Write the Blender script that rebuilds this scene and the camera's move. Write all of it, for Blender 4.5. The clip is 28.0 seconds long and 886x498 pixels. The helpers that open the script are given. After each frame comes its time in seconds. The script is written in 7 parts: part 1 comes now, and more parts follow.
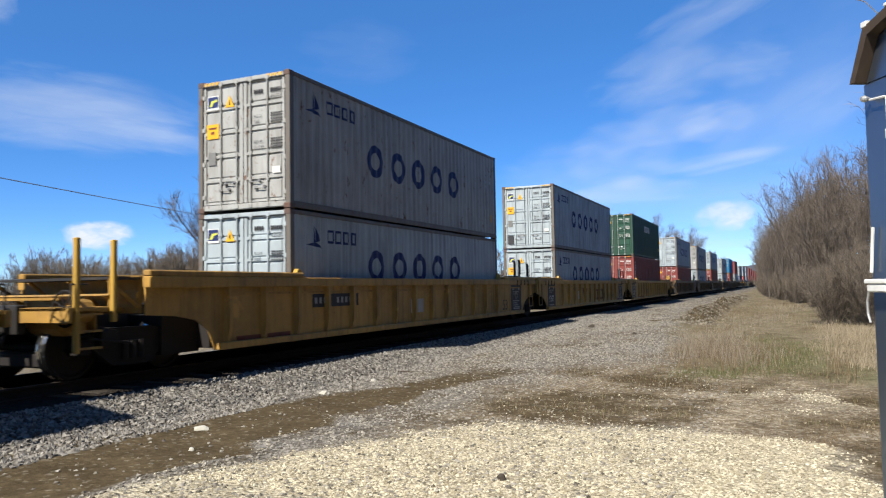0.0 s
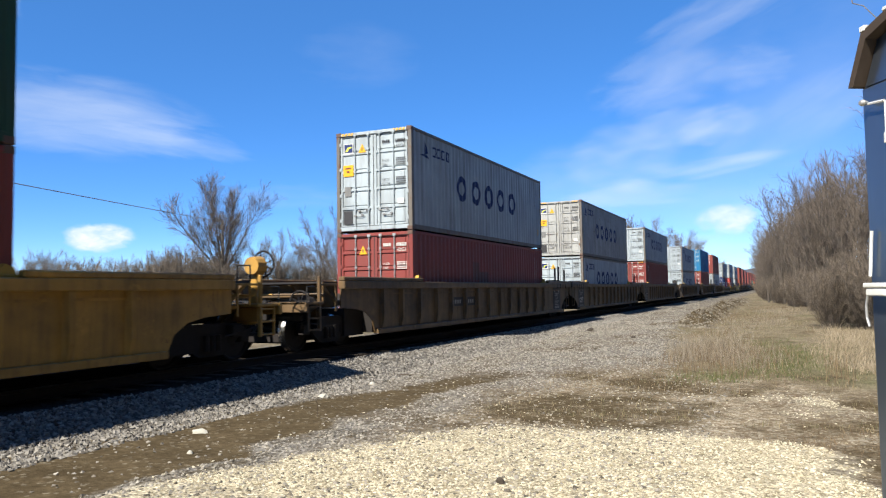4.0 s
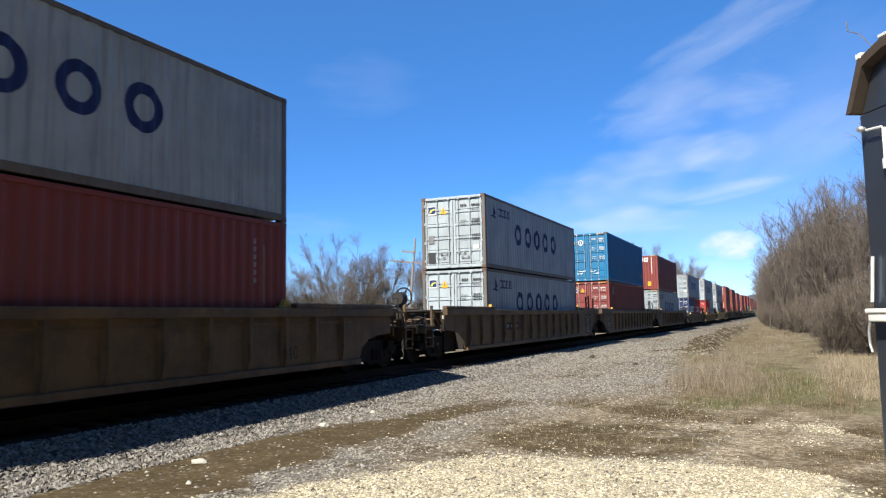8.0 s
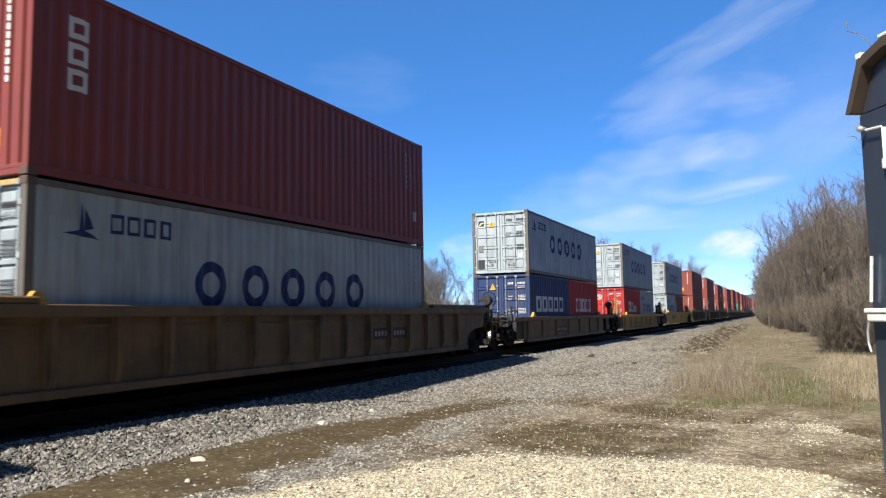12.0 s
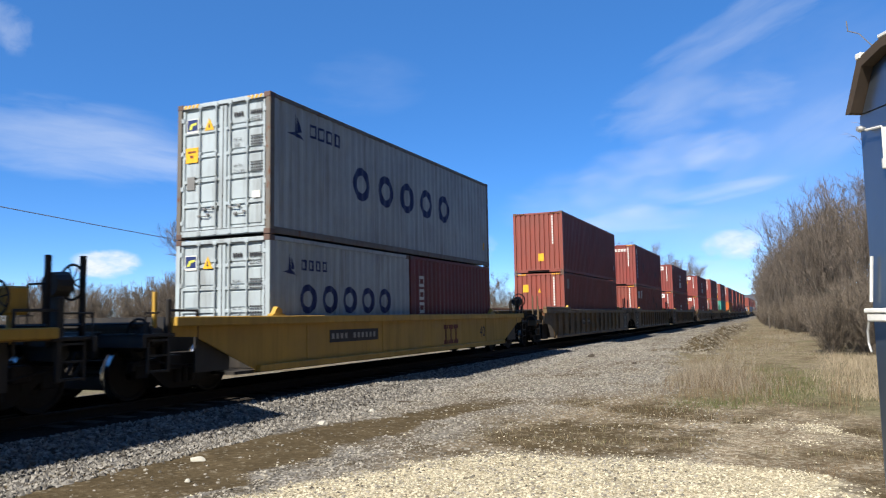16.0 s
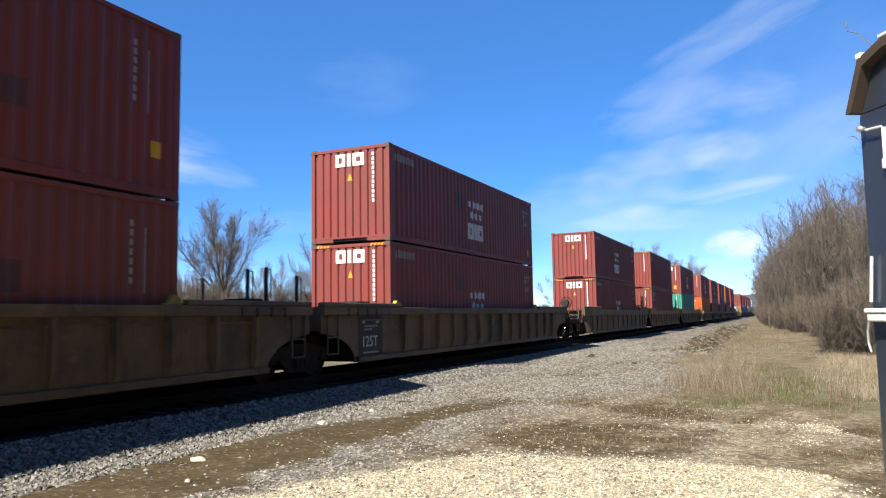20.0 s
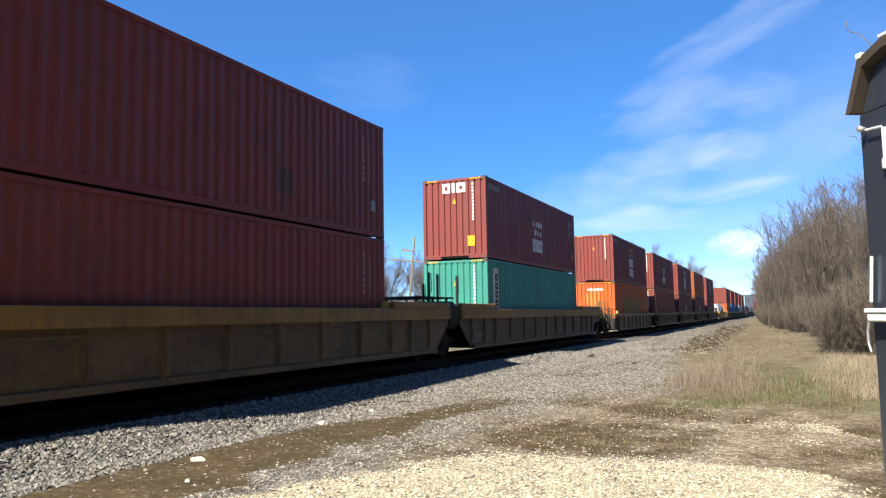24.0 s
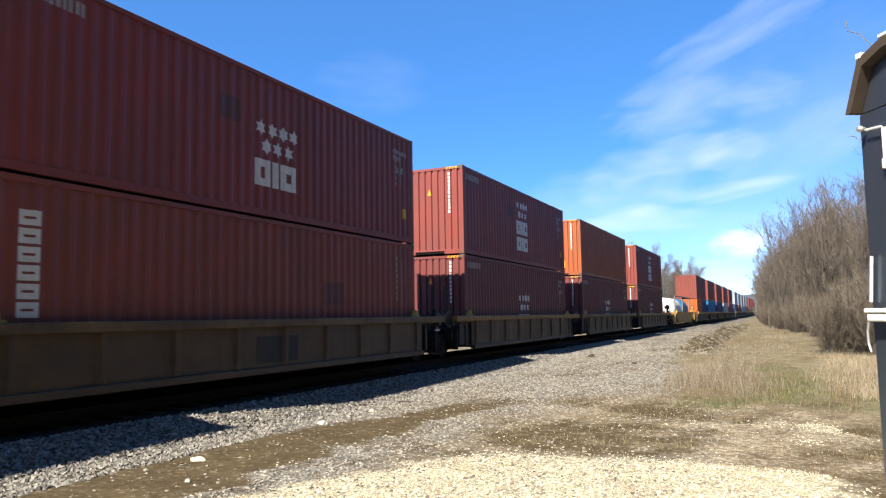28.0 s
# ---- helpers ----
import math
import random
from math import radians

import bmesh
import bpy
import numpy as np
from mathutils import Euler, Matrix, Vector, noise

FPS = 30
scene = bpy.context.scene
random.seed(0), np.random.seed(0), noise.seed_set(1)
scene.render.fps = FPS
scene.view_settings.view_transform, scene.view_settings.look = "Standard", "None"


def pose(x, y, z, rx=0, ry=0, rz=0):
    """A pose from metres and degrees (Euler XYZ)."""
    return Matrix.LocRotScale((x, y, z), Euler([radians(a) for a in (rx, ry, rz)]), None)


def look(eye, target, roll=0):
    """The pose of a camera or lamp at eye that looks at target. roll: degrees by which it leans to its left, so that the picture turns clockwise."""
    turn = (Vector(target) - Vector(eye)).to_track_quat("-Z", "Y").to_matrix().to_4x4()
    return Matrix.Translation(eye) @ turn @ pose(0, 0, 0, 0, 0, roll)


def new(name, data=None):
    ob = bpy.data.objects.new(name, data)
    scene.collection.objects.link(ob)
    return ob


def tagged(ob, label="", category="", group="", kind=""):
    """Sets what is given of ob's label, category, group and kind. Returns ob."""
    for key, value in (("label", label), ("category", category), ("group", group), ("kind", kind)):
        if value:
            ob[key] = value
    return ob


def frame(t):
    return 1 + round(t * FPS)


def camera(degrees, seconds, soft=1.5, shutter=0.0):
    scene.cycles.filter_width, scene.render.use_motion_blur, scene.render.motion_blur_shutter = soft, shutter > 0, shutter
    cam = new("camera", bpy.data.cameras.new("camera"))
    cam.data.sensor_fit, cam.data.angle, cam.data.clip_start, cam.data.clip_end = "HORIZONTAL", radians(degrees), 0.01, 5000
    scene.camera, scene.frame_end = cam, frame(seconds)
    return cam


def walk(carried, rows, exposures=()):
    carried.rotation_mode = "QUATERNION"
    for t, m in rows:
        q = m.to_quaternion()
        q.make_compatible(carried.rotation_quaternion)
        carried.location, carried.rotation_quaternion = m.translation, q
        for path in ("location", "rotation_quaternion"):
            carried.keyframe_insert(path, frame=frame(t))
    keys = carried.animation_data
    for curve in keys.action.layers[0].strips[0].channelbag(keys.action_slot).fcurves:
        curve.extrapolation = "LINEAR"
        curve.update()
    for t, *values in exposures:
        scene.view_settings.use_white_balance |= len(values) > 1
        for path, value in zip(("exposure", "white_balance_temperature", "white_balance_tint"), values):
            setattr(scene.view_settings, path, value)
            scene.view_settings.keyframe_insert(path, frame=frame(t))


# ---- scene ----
# the camera stands on a tripod; it is tilted up once and settles
EYE = Vector((10.311, 0.0, 1.262))


def aim(turn, tilt, roll):
    """turn: degrees to the left of the track's direction."""
    a, b = radians(turn), radians(tilt)
    way = Vector((-math.sin(a) * math.cos(b), math.cos(a) * math.cos(b), math.sin(b)))
    return look(EYE, EYE + way, roll)


cam = camera(61.81, 28.0, 1.2, 0.1)
PATH = [(0.0, 24.408, 3.002, -0.996), (2.2, 24.408, 3.002, -0.996), (2.6, 24.315, 3.000, -0.884), (3.5, 24.372, 3.023, -0.898),
        (5.5, 24.090, 4.941, -0.884), (6.0, 24.233, 5.292, -0.850), (6.5, 24.290, 5.338, -0.907), (7.0, 24.359, 5.757, -0.880),
        (7.5, 24.241, 5.660, -1.055), (8.0, 24.357, 5.343, -1.114), (8.5, 24.307, 5.246, -1.020), (9.0, 24.309, 5.242, -0.973),
        (28.0, 24.309, 5.242, -0.973)]
walk(cam, [(t, aim(a, b, r)) for t, a, b, r in PATH],
     [(t, s + 0.75, k, 10) for t, s, k in ((0.0, 0.20, 6500), (1.0, 0.40, 6550), (3.0, 0.42, 6550), (6.0, 0.32, 6500), (7.0, 0.31, 6500), (8.0, 0.38, 6550), (9.0, 0.22, 6500), (9.5, 0.47, 6550), (10.0, 0.42, 6500), (10.5, 0.42, 6550), (11.0, 0.50, 6600), (12.0, 0.38, 6550), (15.0, 0.38, 6550), (16.0, 0.27, 6500),
                                    (17.0, 0.46, 6600), (18.0, 0.46, 6600), (19.0, 0.42, 6550), (20.0, 0.50, 6600), (21.0, 0.50, 6600), (24.0, 0.57, 6650), (25.0, 0.40, 6550), (26.0, 0.48, 6650), (27.0, 0.60, 6750), (28.0, 0.76, 6800))])

# ---- light: afternoon sun nearly along the track, clear blue sky ----
world = bpy.data.worlds.new("sky")
scene.world = world
world.use_nodes = True
wn = world.node_tree.nodes
wn.clear()
sky = wn.new("ShaderNodeTexSky")
sky.sky_type, sky.sun_disc = "NISHITA", False
sky.sun_elevation, sky.sun_rotation = radians(42.6), radians(191.4)
sky.air_density, sky.dust_density, sky.ozone_density = 0.6, 0.0, 2.5
sky.altitude = 1500.0
bg = wn.new("ShaderNodeBackground")
bg.inputs["Strength"].default_value = 0.103
vivid = wn.new("ShaderNodeHueSaturation")
vivid.inputs["Saturation"].default_value = 1.30
vivid.inputs["Hue"].default_value = 0.503
wo = wn.new("ShaderNodeOutputWorld")
world.node_tree.links.new(sky.outputs[0], vivid.inputs["Color"])
even = wn.new("ShaderNodeMix")
even.data_type = "RGBA"
even.inputs["Factor"].default_value = 0.35
even.inputs["B"].default_value = (0.62, 1.70, 4.2, 1)
world.node_tree.links.new(vivid.outputs[0], even.inputs["A"])
world.node_tree.links.new(even.outputs["Result"], bg.inputs[0])
world.node_tree.links.new(bg.outputs[0], wo.inputs[0])
sun_data = bpy.data.lights.new("sun", "SUN")
sun_data.energy, sun_data.angle, sun_data.color = 5.0, radians(0.5), (1.0, 0.94, 0.83)
sun = new("sun", sun_data)
sun.matrix_world = look((0, 0, 60), Vector((0, 0, 60)) + Vector((0.21, 1.04, -1.0)))


# ---- materials ----
def mat_new(name):
    m = bpy.data.materials.new(name)
    m.use_nodes = True
    nt = m.node_tree
    return m, nt, nt.nodes["Principled BSDF"]


def nd(nt, kind, **values):
    n = nt.nodes.new(kind)
    for k, v in values.items():
        n.inputs[k].default_value = v
    return n


def noise_of(nt, coord, scale, detail=4.0, stretch=(1, 1, 1), rough=0.6):
    mp = nt.nodes.new("ShaderNodeMapping")
    mp.inputs["Scale"].default_value = stretch
    nt.links.new(coord, mp.inputs["Vector"])
    n = nd(nt, "ShaderNodeTexNoise", Scale=scale, Detail=detail, Roughness=rough)
    nt.links.new(mp.outputs[0], n.inputs["Vector"])
    return n.outputs["Fac"]


def ramp(nt, fac, a, b, lo=0.0, hi=1.0):
    r = nd(nt, "ShaderNodeMapRange")
    nt.links.new(fac, r.inputs["Value"])
    for k, v in (("From Min", a), ("From Max", b), ("To Min", lo), ("To Max", hi)):
        r.inputs[k].default_value = v
    return r.outputs[0]


def mixc(nt, fac, a, b):
    m = nt.nodes.new("ShaderNodeMix")
    m.data_type = "RGBA"
    for sock, v in ((m.inputs["Factor"], fac), (m.inputs["A"], a), (m.inputs["B"], b)):
        if isinstance(v, (int, float)):
            sock.default_value = v
        elif isinstance(v, tuple):
            sock.default_value = (*v, 1)
        else:
            nt.links.new(v, sock)
    return m.outputs["Result"]


def math_of(nt, op, a, b):
    m = nt.nodes.new("ShaderNodeMath")
    m.operation = op
    for i, v in enumerate((a, b)):
        if isinstance(v, (int, float)):
            m.inputs[i].default_value = v
        else:
            nt.links.new(v, m.inputs[i])
    return m.outputs[0]


def coords(nt, per_object=True):
    tc = nt.nodes.new("ShaderNodeTexCoord")
    if not per_object:
        return tc.outputs["Object"]
    oi = nt.nodes.new("ShaderNodeObjectInfo")
    mul = math_of(nt, "MULTIPLY", oi.outputs["Random"], 37.0)
    add = nt.nodes.new("ShaderNodeVectorMath")
    nt.links.new(tc.outputs["Object"], add.inputs[0])
    nt.links.new(mul, add.inputs[1])
    return add.outputs[0]


def bump(nt, bsdf, height, strength=0.3, dist=0.01):
    b = nd(nt, "ShaderNodeBump", Strength=strength, Distance=dist)
    nt.links.new(height, b.inputs["Height"])
    nt.links.new(b.outputs[0], bsdf.inputs["Normal"])


def paint(name, col, rust=0.10, dirt=0.35, rough=0.5, grime=0.0, dirt_col=(0.07, 0.055, 0.04), rust_col=(0.11, 0.045, 0.02)):
    """Weathered coat of paint on steel: faded patches, upright streaks of dirt, spots of rust."""
    m, nt, b = mat_new(name)
    c = coords(nt)
    fade = noise_of(nt, c, 0.9, 5)
    col2 = tuple(min(1, x * 0.72 + 0.012) for x in col)
    base = mixc(nt, ramp(nt, fade, 0.35, 0.7), col, col2)
    streak = noise_of(nt, c, 2.2, 5, (1.5, 3.0, 0.18), 0.7)
    base = mixc(nt, ramp(nt, streak, 0.48, 0.78, 0, dirt), base, dirt_col)
    if grime:
        soot = noise_of(nt, c, 0.75, 7, (1, 1, 1.3), 0.68)
        base = mixc(nt, ramp(nt, soot, 0.42, 0.64, 0, grime), base, (0.030, 0.024, 0.018))
        chip = noise_of(nt, c, 1.9, 6, (1, 1, 1), 0.7)
        base = mixc(nt, ramp(nt, chip, 0.60, 0.70, 0, 0.6), base, tuple(min(1, x * 1.45) for x in col))
    spot = noise_of(nt, c, 5.0, 8, (1, 1, 0.6), 0.75)
    base = mixc(nt, ramp(nt, spot, 0.68 - rust * 0.35, 0.74 - rust * 0.3, 0, min(1, rust * 5)), base, rust_col)
    nt.links.new(base, b.inputs["Base Color"])
    nt.links.new(ramp(nt, streak, 0.3, 0.8, rough - 0.08, rough + 0.25), b.inputs["Roughness"])
    b.inputs["Specular IOR Level"].default_value = 0.3
    bump(nt, b, noise_of(nt, c, 9.0, 4), 0.12, 0.01)
    return m


def plain(name, col, rough=0.7, metal=0.0, vary=0.25, scale=8.0, bumps=0.2):
    m, nt, b = mat_new(name)
    c = coords(nt)
    n = noise_of(nt, c, scale, 6)
    nt.links.new(mixc(nt, ramp(nt, n, 0.3, 0.7), col, tuple(x * (1 - vary) for x in col)), b.inputs["Base Color"])
    b.inputs["Roughness"].default_value, b.inputs["Metallic"].default_value = rough, metal
    b.inputs["Specular IOR Level"].default_value = 0.3
    bump(nt, b, noise_of(nt, c, scale * 4, 3), bumps, 0.006)
    return m


M = {
    "white": paint("grey white container paint", (0.325, 0.374, 0.398), 0.07, 0.55),
    "white_worn": paint("rusty grey white container paint", (0.319, 0.323, 0.308), 0.27, 0.6),
    "frame_worn": paint("rust-stained container frame paint", (0.125, 0.112, 0.096), 0.34, 0.6),
    "grey": paint("pale grey container paint", (0.272, 0.292, 0.299), 0.05, 0.35),
    "red": paint("oxide red container paint", (0.195, 0.038, 0.031), 0.04, 0.3),
    "brown": paint("brown red container paint", (0.142, 0.030, 0.028), 0.05, 0.3),
    "orange_red": paint("orange red container paint", (0.200, 0.046, 0.032), 0.05, 0.3),
    "bright_red": paint("bright red container paint", (0.374, 0.0153, 0.0153), 0.03, 0.25),
    "green": paint("dark green container paint", (0.0119, 0.0578, 0.034), 0.06, 0.25),
    "teal": paint("jade green container paint", (0.032, 0.240, 0.185), 0.04, 0.3),
    "blue": paint("sky blue container paint", (0.0068, 0.143, 0.297), 0.04, 0.3),
    "navy": paint("navy blue container paint", (0.0136, 0.034, 0.109), 0.04, 0.3),
    "orange": paint("orange container paint", (0.422, 0.0918, 0.0153), 0.05, 0.35),
    "dull_orange": paint("dull orange container paint", (0.306, 0.0748, 0.0221), 0.06, 0.4),
    "car_yellow": paint("mustard yellow wagon paint", (0.40, 0.225, 0.045), 0.16, 0.6, grime=0.35),
    "chord_yellow": paint("dull yellow chord paint", (0.27, 0.15, 0.03), 0.16, 0.6, grime=0.4),
    "car_clean": paint("bright yellow wagon paint", (0.419, 0.25, 0.0358), 0.08, 0.35),
    "car_brown": paint("soiled brown yellow wagon paint", (0.140, 0.084, 0.033), 0.16, 0.7, grime=0.75),
    "car_grey": paint("soiled grey brown wagon paint", (0.085, 0.052, 0.027), 0.2, 0.8, grime=0.6),
    "car_dark": paint("soot dark wagon steel", (0.017, 0.015, 0.014), 0.10, 0.5),
    "black": paint("black stencil panel paint", (0.011, 0.011, 0.014), 0.04, 0.12),
    "steel": plain("galvanised steel", (0.42, 0.42, 0.41), 0.45, 0.6),
    "rod_dark": plain("grey weathered steel rod", (0.20, 0.20, 0.20), 0.55, 0.3),
    "casting": paint("rusty corner casting", (0.10, 0.06, 0.045), 0.3, 0.6),
    "rubber": plain("black rubber seal", (0.02, 0.02, 0.02), 0.8),
    "truck": plain("brake dust brown cast steel", (0.016, 0.013, 0.012), 0.8),
    "wheel": plain("brown wheel steel", (0.022, 0.018, 0.016), 0.7, 0.2),
    "tread": plain("polished wheel rim steel", (0.55, 0.54, 0.52), 0.25, 1.0),
    "navy_mark": plain("navy blue marking paint", (0.014, 0.027, 0.11), 0.6, 0, 0.35),
    "white_mark": plain("white marking paint", (0.58, 0.58, 0.55), 0.6, 0, 0.2),
    "yellow_mark": plain("yellow marking paint", (0.64, 0.34, 0.016), 0.6, 0, 0.2),
    "black_mark": plain("black marking paint", (0.035, 0.035, 0.038), 0.7),
    "rust_mark": plain("faded red marking paint", (0.16, 0.045, 0.025), 0.7, 0, 0.4),
    "grey_mark": plain("grey placard", (0.16, 0.16, 0.155), 0.7),
    "olive_patch": paint("olive brown overpaint", (0.235, 0.125, 0.030), 0.05, 0.35),
    "faded_orange": paint("sun-faded orange paint", (0.40, 0.185, 0.032), 0.08, 0.6),
    "faint_mark": paint("faded print", (0.345, 0.37, 0.38), 0.06, 0.5),
    "pale_patch": paint("pale grey primer", (0.34, 0.33, 0.29), 0.04, 0.4),
    "repair": paint("dull brown repair paint", (0.10, 0.036, 0.032), 0.05, 0.4),
    "lime_mark": plain("yellow green marking paint", (0.50, 0.52, 0.08), 0.6),
    "blue_mark": plain("royal blue marking paint", (0.015, 0.06, 0.30), 0.6),
}


# ---- geometry helpers ----
class Geo:
    def __init__(self):
        self.v, self.f = [], []

    def add(self, verts, faces):
        n = len(self.v)
        self.v += [tuple(p) for p in verts]
        self.f += [tuple(i + n for i in q) for q in faces]
        return self

    def box(self, x0, x1, y0, y1, z0, z1, c=0.0):
        if c <= 0:
            v = [(x, y, z) for x in (x0, x1) for y in (y0, y1) for z in (z0, z1)]
            return self.add(v, [(0, 1, 3, 2), (4, 6, 7, 5), (0, 4, 5, 1), (2, 3, 7, 6), (0, 2, 6, 4), (1, 5, 7, 3)])
        # chamfered box: each corner becomes three points
        v, idx = [], {}
        for i in (0, 1):
            for j in (0, 1):
                for k in (0, 1):
                    p = ((x0, x1)[i], (y0, y1)[j], (z0, z1)[k])
                    s = (1 - 2 * i, 1 - 2 * j, 1 - 2 * k)
                    for a in range(3):
                        idx[i, j, k, a] = len(v)
                        v.append(tuple(p[b] + (0 if b == a else s[b] * c) for b in range(3)))
        f = []
        for a, (b, d) in enumerate(((1, 2), (0, 2), (0, 1))):
            for s in (0, 1):
                q = []
                for m, n in ((0, 0), (1, 0), (1, 1), (0, 1)):
                    key = [0, 0, 0]
                    key[a], key[b], key[d] = s, m, n
                    q.append(idx[(*key, a)])
                f.append(tuple(q) if (s == 1) != (a == 1) else tuple(q[::-1]))
            for m in (0, 1):
                for n in (0, 1):
                    key = [0, 0, 0]
                    key[b], key[d] = m, n
                    k1 = list(key)
                    k1[a] = 1
                    q = (idx[(*key, b)], idx[(*k1, b)], idx[(*k1, d)], idx[(*key, d)])
                    f.append(q)
        for i in (0, 1):
            for j in (0, 1):
                for k in (0, 1):
                    f.append((idx[i, j, k, 0], idx[i, j, k, 1], idx[i, j, k, 2]))
        return self.add(v, f)

    def tube(self, p0, p1, r0, r1=None, n=6, caps=True):
        p0, p1 = Vector(p0), Vector(p1)
        r1 = r0 if r1 is None else r1
        d = (p1 - p0).normalized()
        a = d.orthogonal().normalized()
        b = d.cross(a)
        v = [p + r * (math.cos(2 * math.pi * i / n) * a + math.sin(2 * math.pi * i / n) * b) for p, r in ((p0, r0), (p1, r1)) for i in range(n)]
        f = [(i, (i + 1) % n, n + (i + 1) % n, n + i) for i in range(n)]
        if caps:
            f += [tuple(range(n - 1, -1, -1)), tuple(range(n, 2 * n))]
        return self.add(v, f)

    def extrude(self, pts, axis, a, b):
        """A flat outline drawn in the two other axes, in their order, given depth from a to b along axis."""
        def at(p, w):
            q = list(p)
            q.insert(axis, w)
            return q
        n = len(pts)
        v = [at(p, a) for p in pts] + [at(p, b) for p in pts]
        f = [tuple(range(n)), tuple(range(2 * n - 1, n - 1, -1))] + [(i, n + i, n + (i + 1) % n, (i + 1) % n) for i in range(n)]
        return self.add(v, f)

    def torus(self, c, axis, R, r, n=16, k=5):
        v, f = [], []
        for i in range(n):
            a = 2 * math.pi * i / n
            for j in range(k):
                b = 2 * math.pi * j / k
                p = [(R + r * math.cos(b)) * math.cos(a), (R + r * math.cos(b)) * math.sin(a)]
                p.insert(axis, r * math.sin(b))
                v.append([p[q] + c[q] for q in range(3)])
        for i in range(n):
            for j in range(k):
                f.append((i * k + j, (i + 1) % n * k + j, (i + 1) % n * k + (j + 1) % k, i * k + (j + 1) % k))
        return self.add(v, f)

    def lathe(self, profile, axis, n=20):
        """profile: (radius, place along the axis)."""
        v, f, k = [], [], len(profile)
        for i in range(n):
            a = 2 * math.pi * i / n
            for r, w in profile:
                p = [r * math.cos(a), r * math.sin(a)]
                p.insert(axis, w)
                v.append(p)
        for i in range(n):
            for j in range(k - 1):
                f.append((i * k + j, i * k + j + 1, (i + 1) % n * k + j + 1, (i + 1) % n * k + j))
        return self.add(v, f)

    def mesh(self, name, smooth=False):
        me = bpy.data.meshes.new(name)
        me.from_pydata(self.v, [], self.f)
        bm = bmesh.new()
        bm.from_mesh(me)
        bmesh.ops.recalc_face_normals(bm, faces=bm.faces)
        bm.to_mesh(me)
        bm.free()
        if smooth:
            me.polygons.foreach_set("use_smooth", [True] * len(me.polygons))
        me.materials.append(None)
        return me


def fast_mesh(name, v, f, material):
    me = bpy.data.meshes.new(name)
    me.from_pydata(v, [], f)
    me.materials.append(material)
    return me


def dress(ob, material):
    ob.material_slots[0].link = "OBJECT"
    ob.material_slots[0].material = material
    return ob


def part(name, geo, material, parent, label="", at=None, kind=""):
    """One mesh object under a thing or under a part; a mesh may be shared."""
    ob = new(name, geo.mesh(name) if isinstance(geo, Geo) else geo)
    dress(ob, material)
    ob.parent = parent
    if at:
        ob.location = at
    if label:
        ob["label"] = label
    if kind:
        ob["kind"] = kind
    return ob


CACHE = {}


def once(key, make):
    if key not in CACHE:
        CACHE[key] = make()
    return CACHE[key]


def writing(text, size, squeeze=1.0):
    """Flat lettering in the x-z plane, its lower left corner at the origin."""
    cu = bpy.data.curves.new("lettering", "FONT")
    cu.body, cu.size, cu.resolution_u = text, size, 2
    ob = new("lettering", cu)
    bpy.context.view_layer.update()
    me = bpy.data.meshes.new_from_object(ob.evaluated_get(bpy.context.evaluated_depsgraph_get()))
    bpy.data.objects.remove(ob)
    v = [(p.co.x * squeeze, 0.0, p.co.y) for p in me.vertices]
    f = [tuple(q.vertices) for q in me.polygons]
    return v, f


TRAIN = []   # (thing, x, distance along the track at the start, height)


# ---- containers ----
PITCH, HALF = 0.2785, 1.219


def side_profile(y, length):
    """How far out the corrugated side lies at y."""
    if y < 0.2 or y > length - 0.2:
        return 1.205
    q = (y - 0.2) % PITCH
    if q < 0.07:
        return 1.205
    if q < 0.14:
        return 1.205 - (q - 0.07) / 0.07 * 0.024
    if q < 0.21:
        return 1.181
    return 1.181 + (q - 0.21) / (PITCH - 0.21) * 0.024


def side_breaks(y0, y1, length):
    out, k = [y0], 0
    while 0.2 + k * PITCH < length - 0.2:
        for q in (0, 0.07, 0.14, 0.21):
            y = 0.2 + k * PITCH + q
            if y0 < y < y1 and y < length - 0.2:
                out.append(y)
        k += 1
    return out + [y1]


def side_mesh(length, h, sign):
    g = Geo()
    ys = side_breaks(0.10, length - 0.10, length)
    v = [(sign * side_profile(y + 1e-6, length), y, z) for y in ys for z in (0.14, h - 0.09)]
    g.add(v, [(2 * i, 2 * i + 2, 2 * i + 3, 2 * i + 1) for i in range(len(ys) - 1)])
    w = [(sign * 1.14, y, z) for y in (0.10, length - 0.10) for z in (0.14, h - 0.09)]
    g.add(w, [(0, 1, 3, 2)])
    return g.mesh("side_wall")


def end_mesh(h):
    """Corrugated blank end, facing towards -y."""
    g = Geo()
    xs, x = [(-1.10, 0.068)], -1.04
    while x < 1.0:
        xs += [(x, 0.068), (x + 0.028, 0.022), (x + 0.178, 0.022), (x + 0.206, 0.068)]
        x += 0.232
    xs.append((1.10, 0.068))
    v = [(x, y, z) for x, y in xs for z in (0.16, h - 0.10)]
    g.add(v, [(2 * i, 2 * i + 2, 2 * i + 3, 2 * i + 1) for i in range(len(xs) - 1)])
    g.add([(x, 0.09, z) for x in (-1.10, 1.10) for z in (0.16, h - 0.10)], [(0, 1, 3, 2)])
    return g.mesh("end_wall")


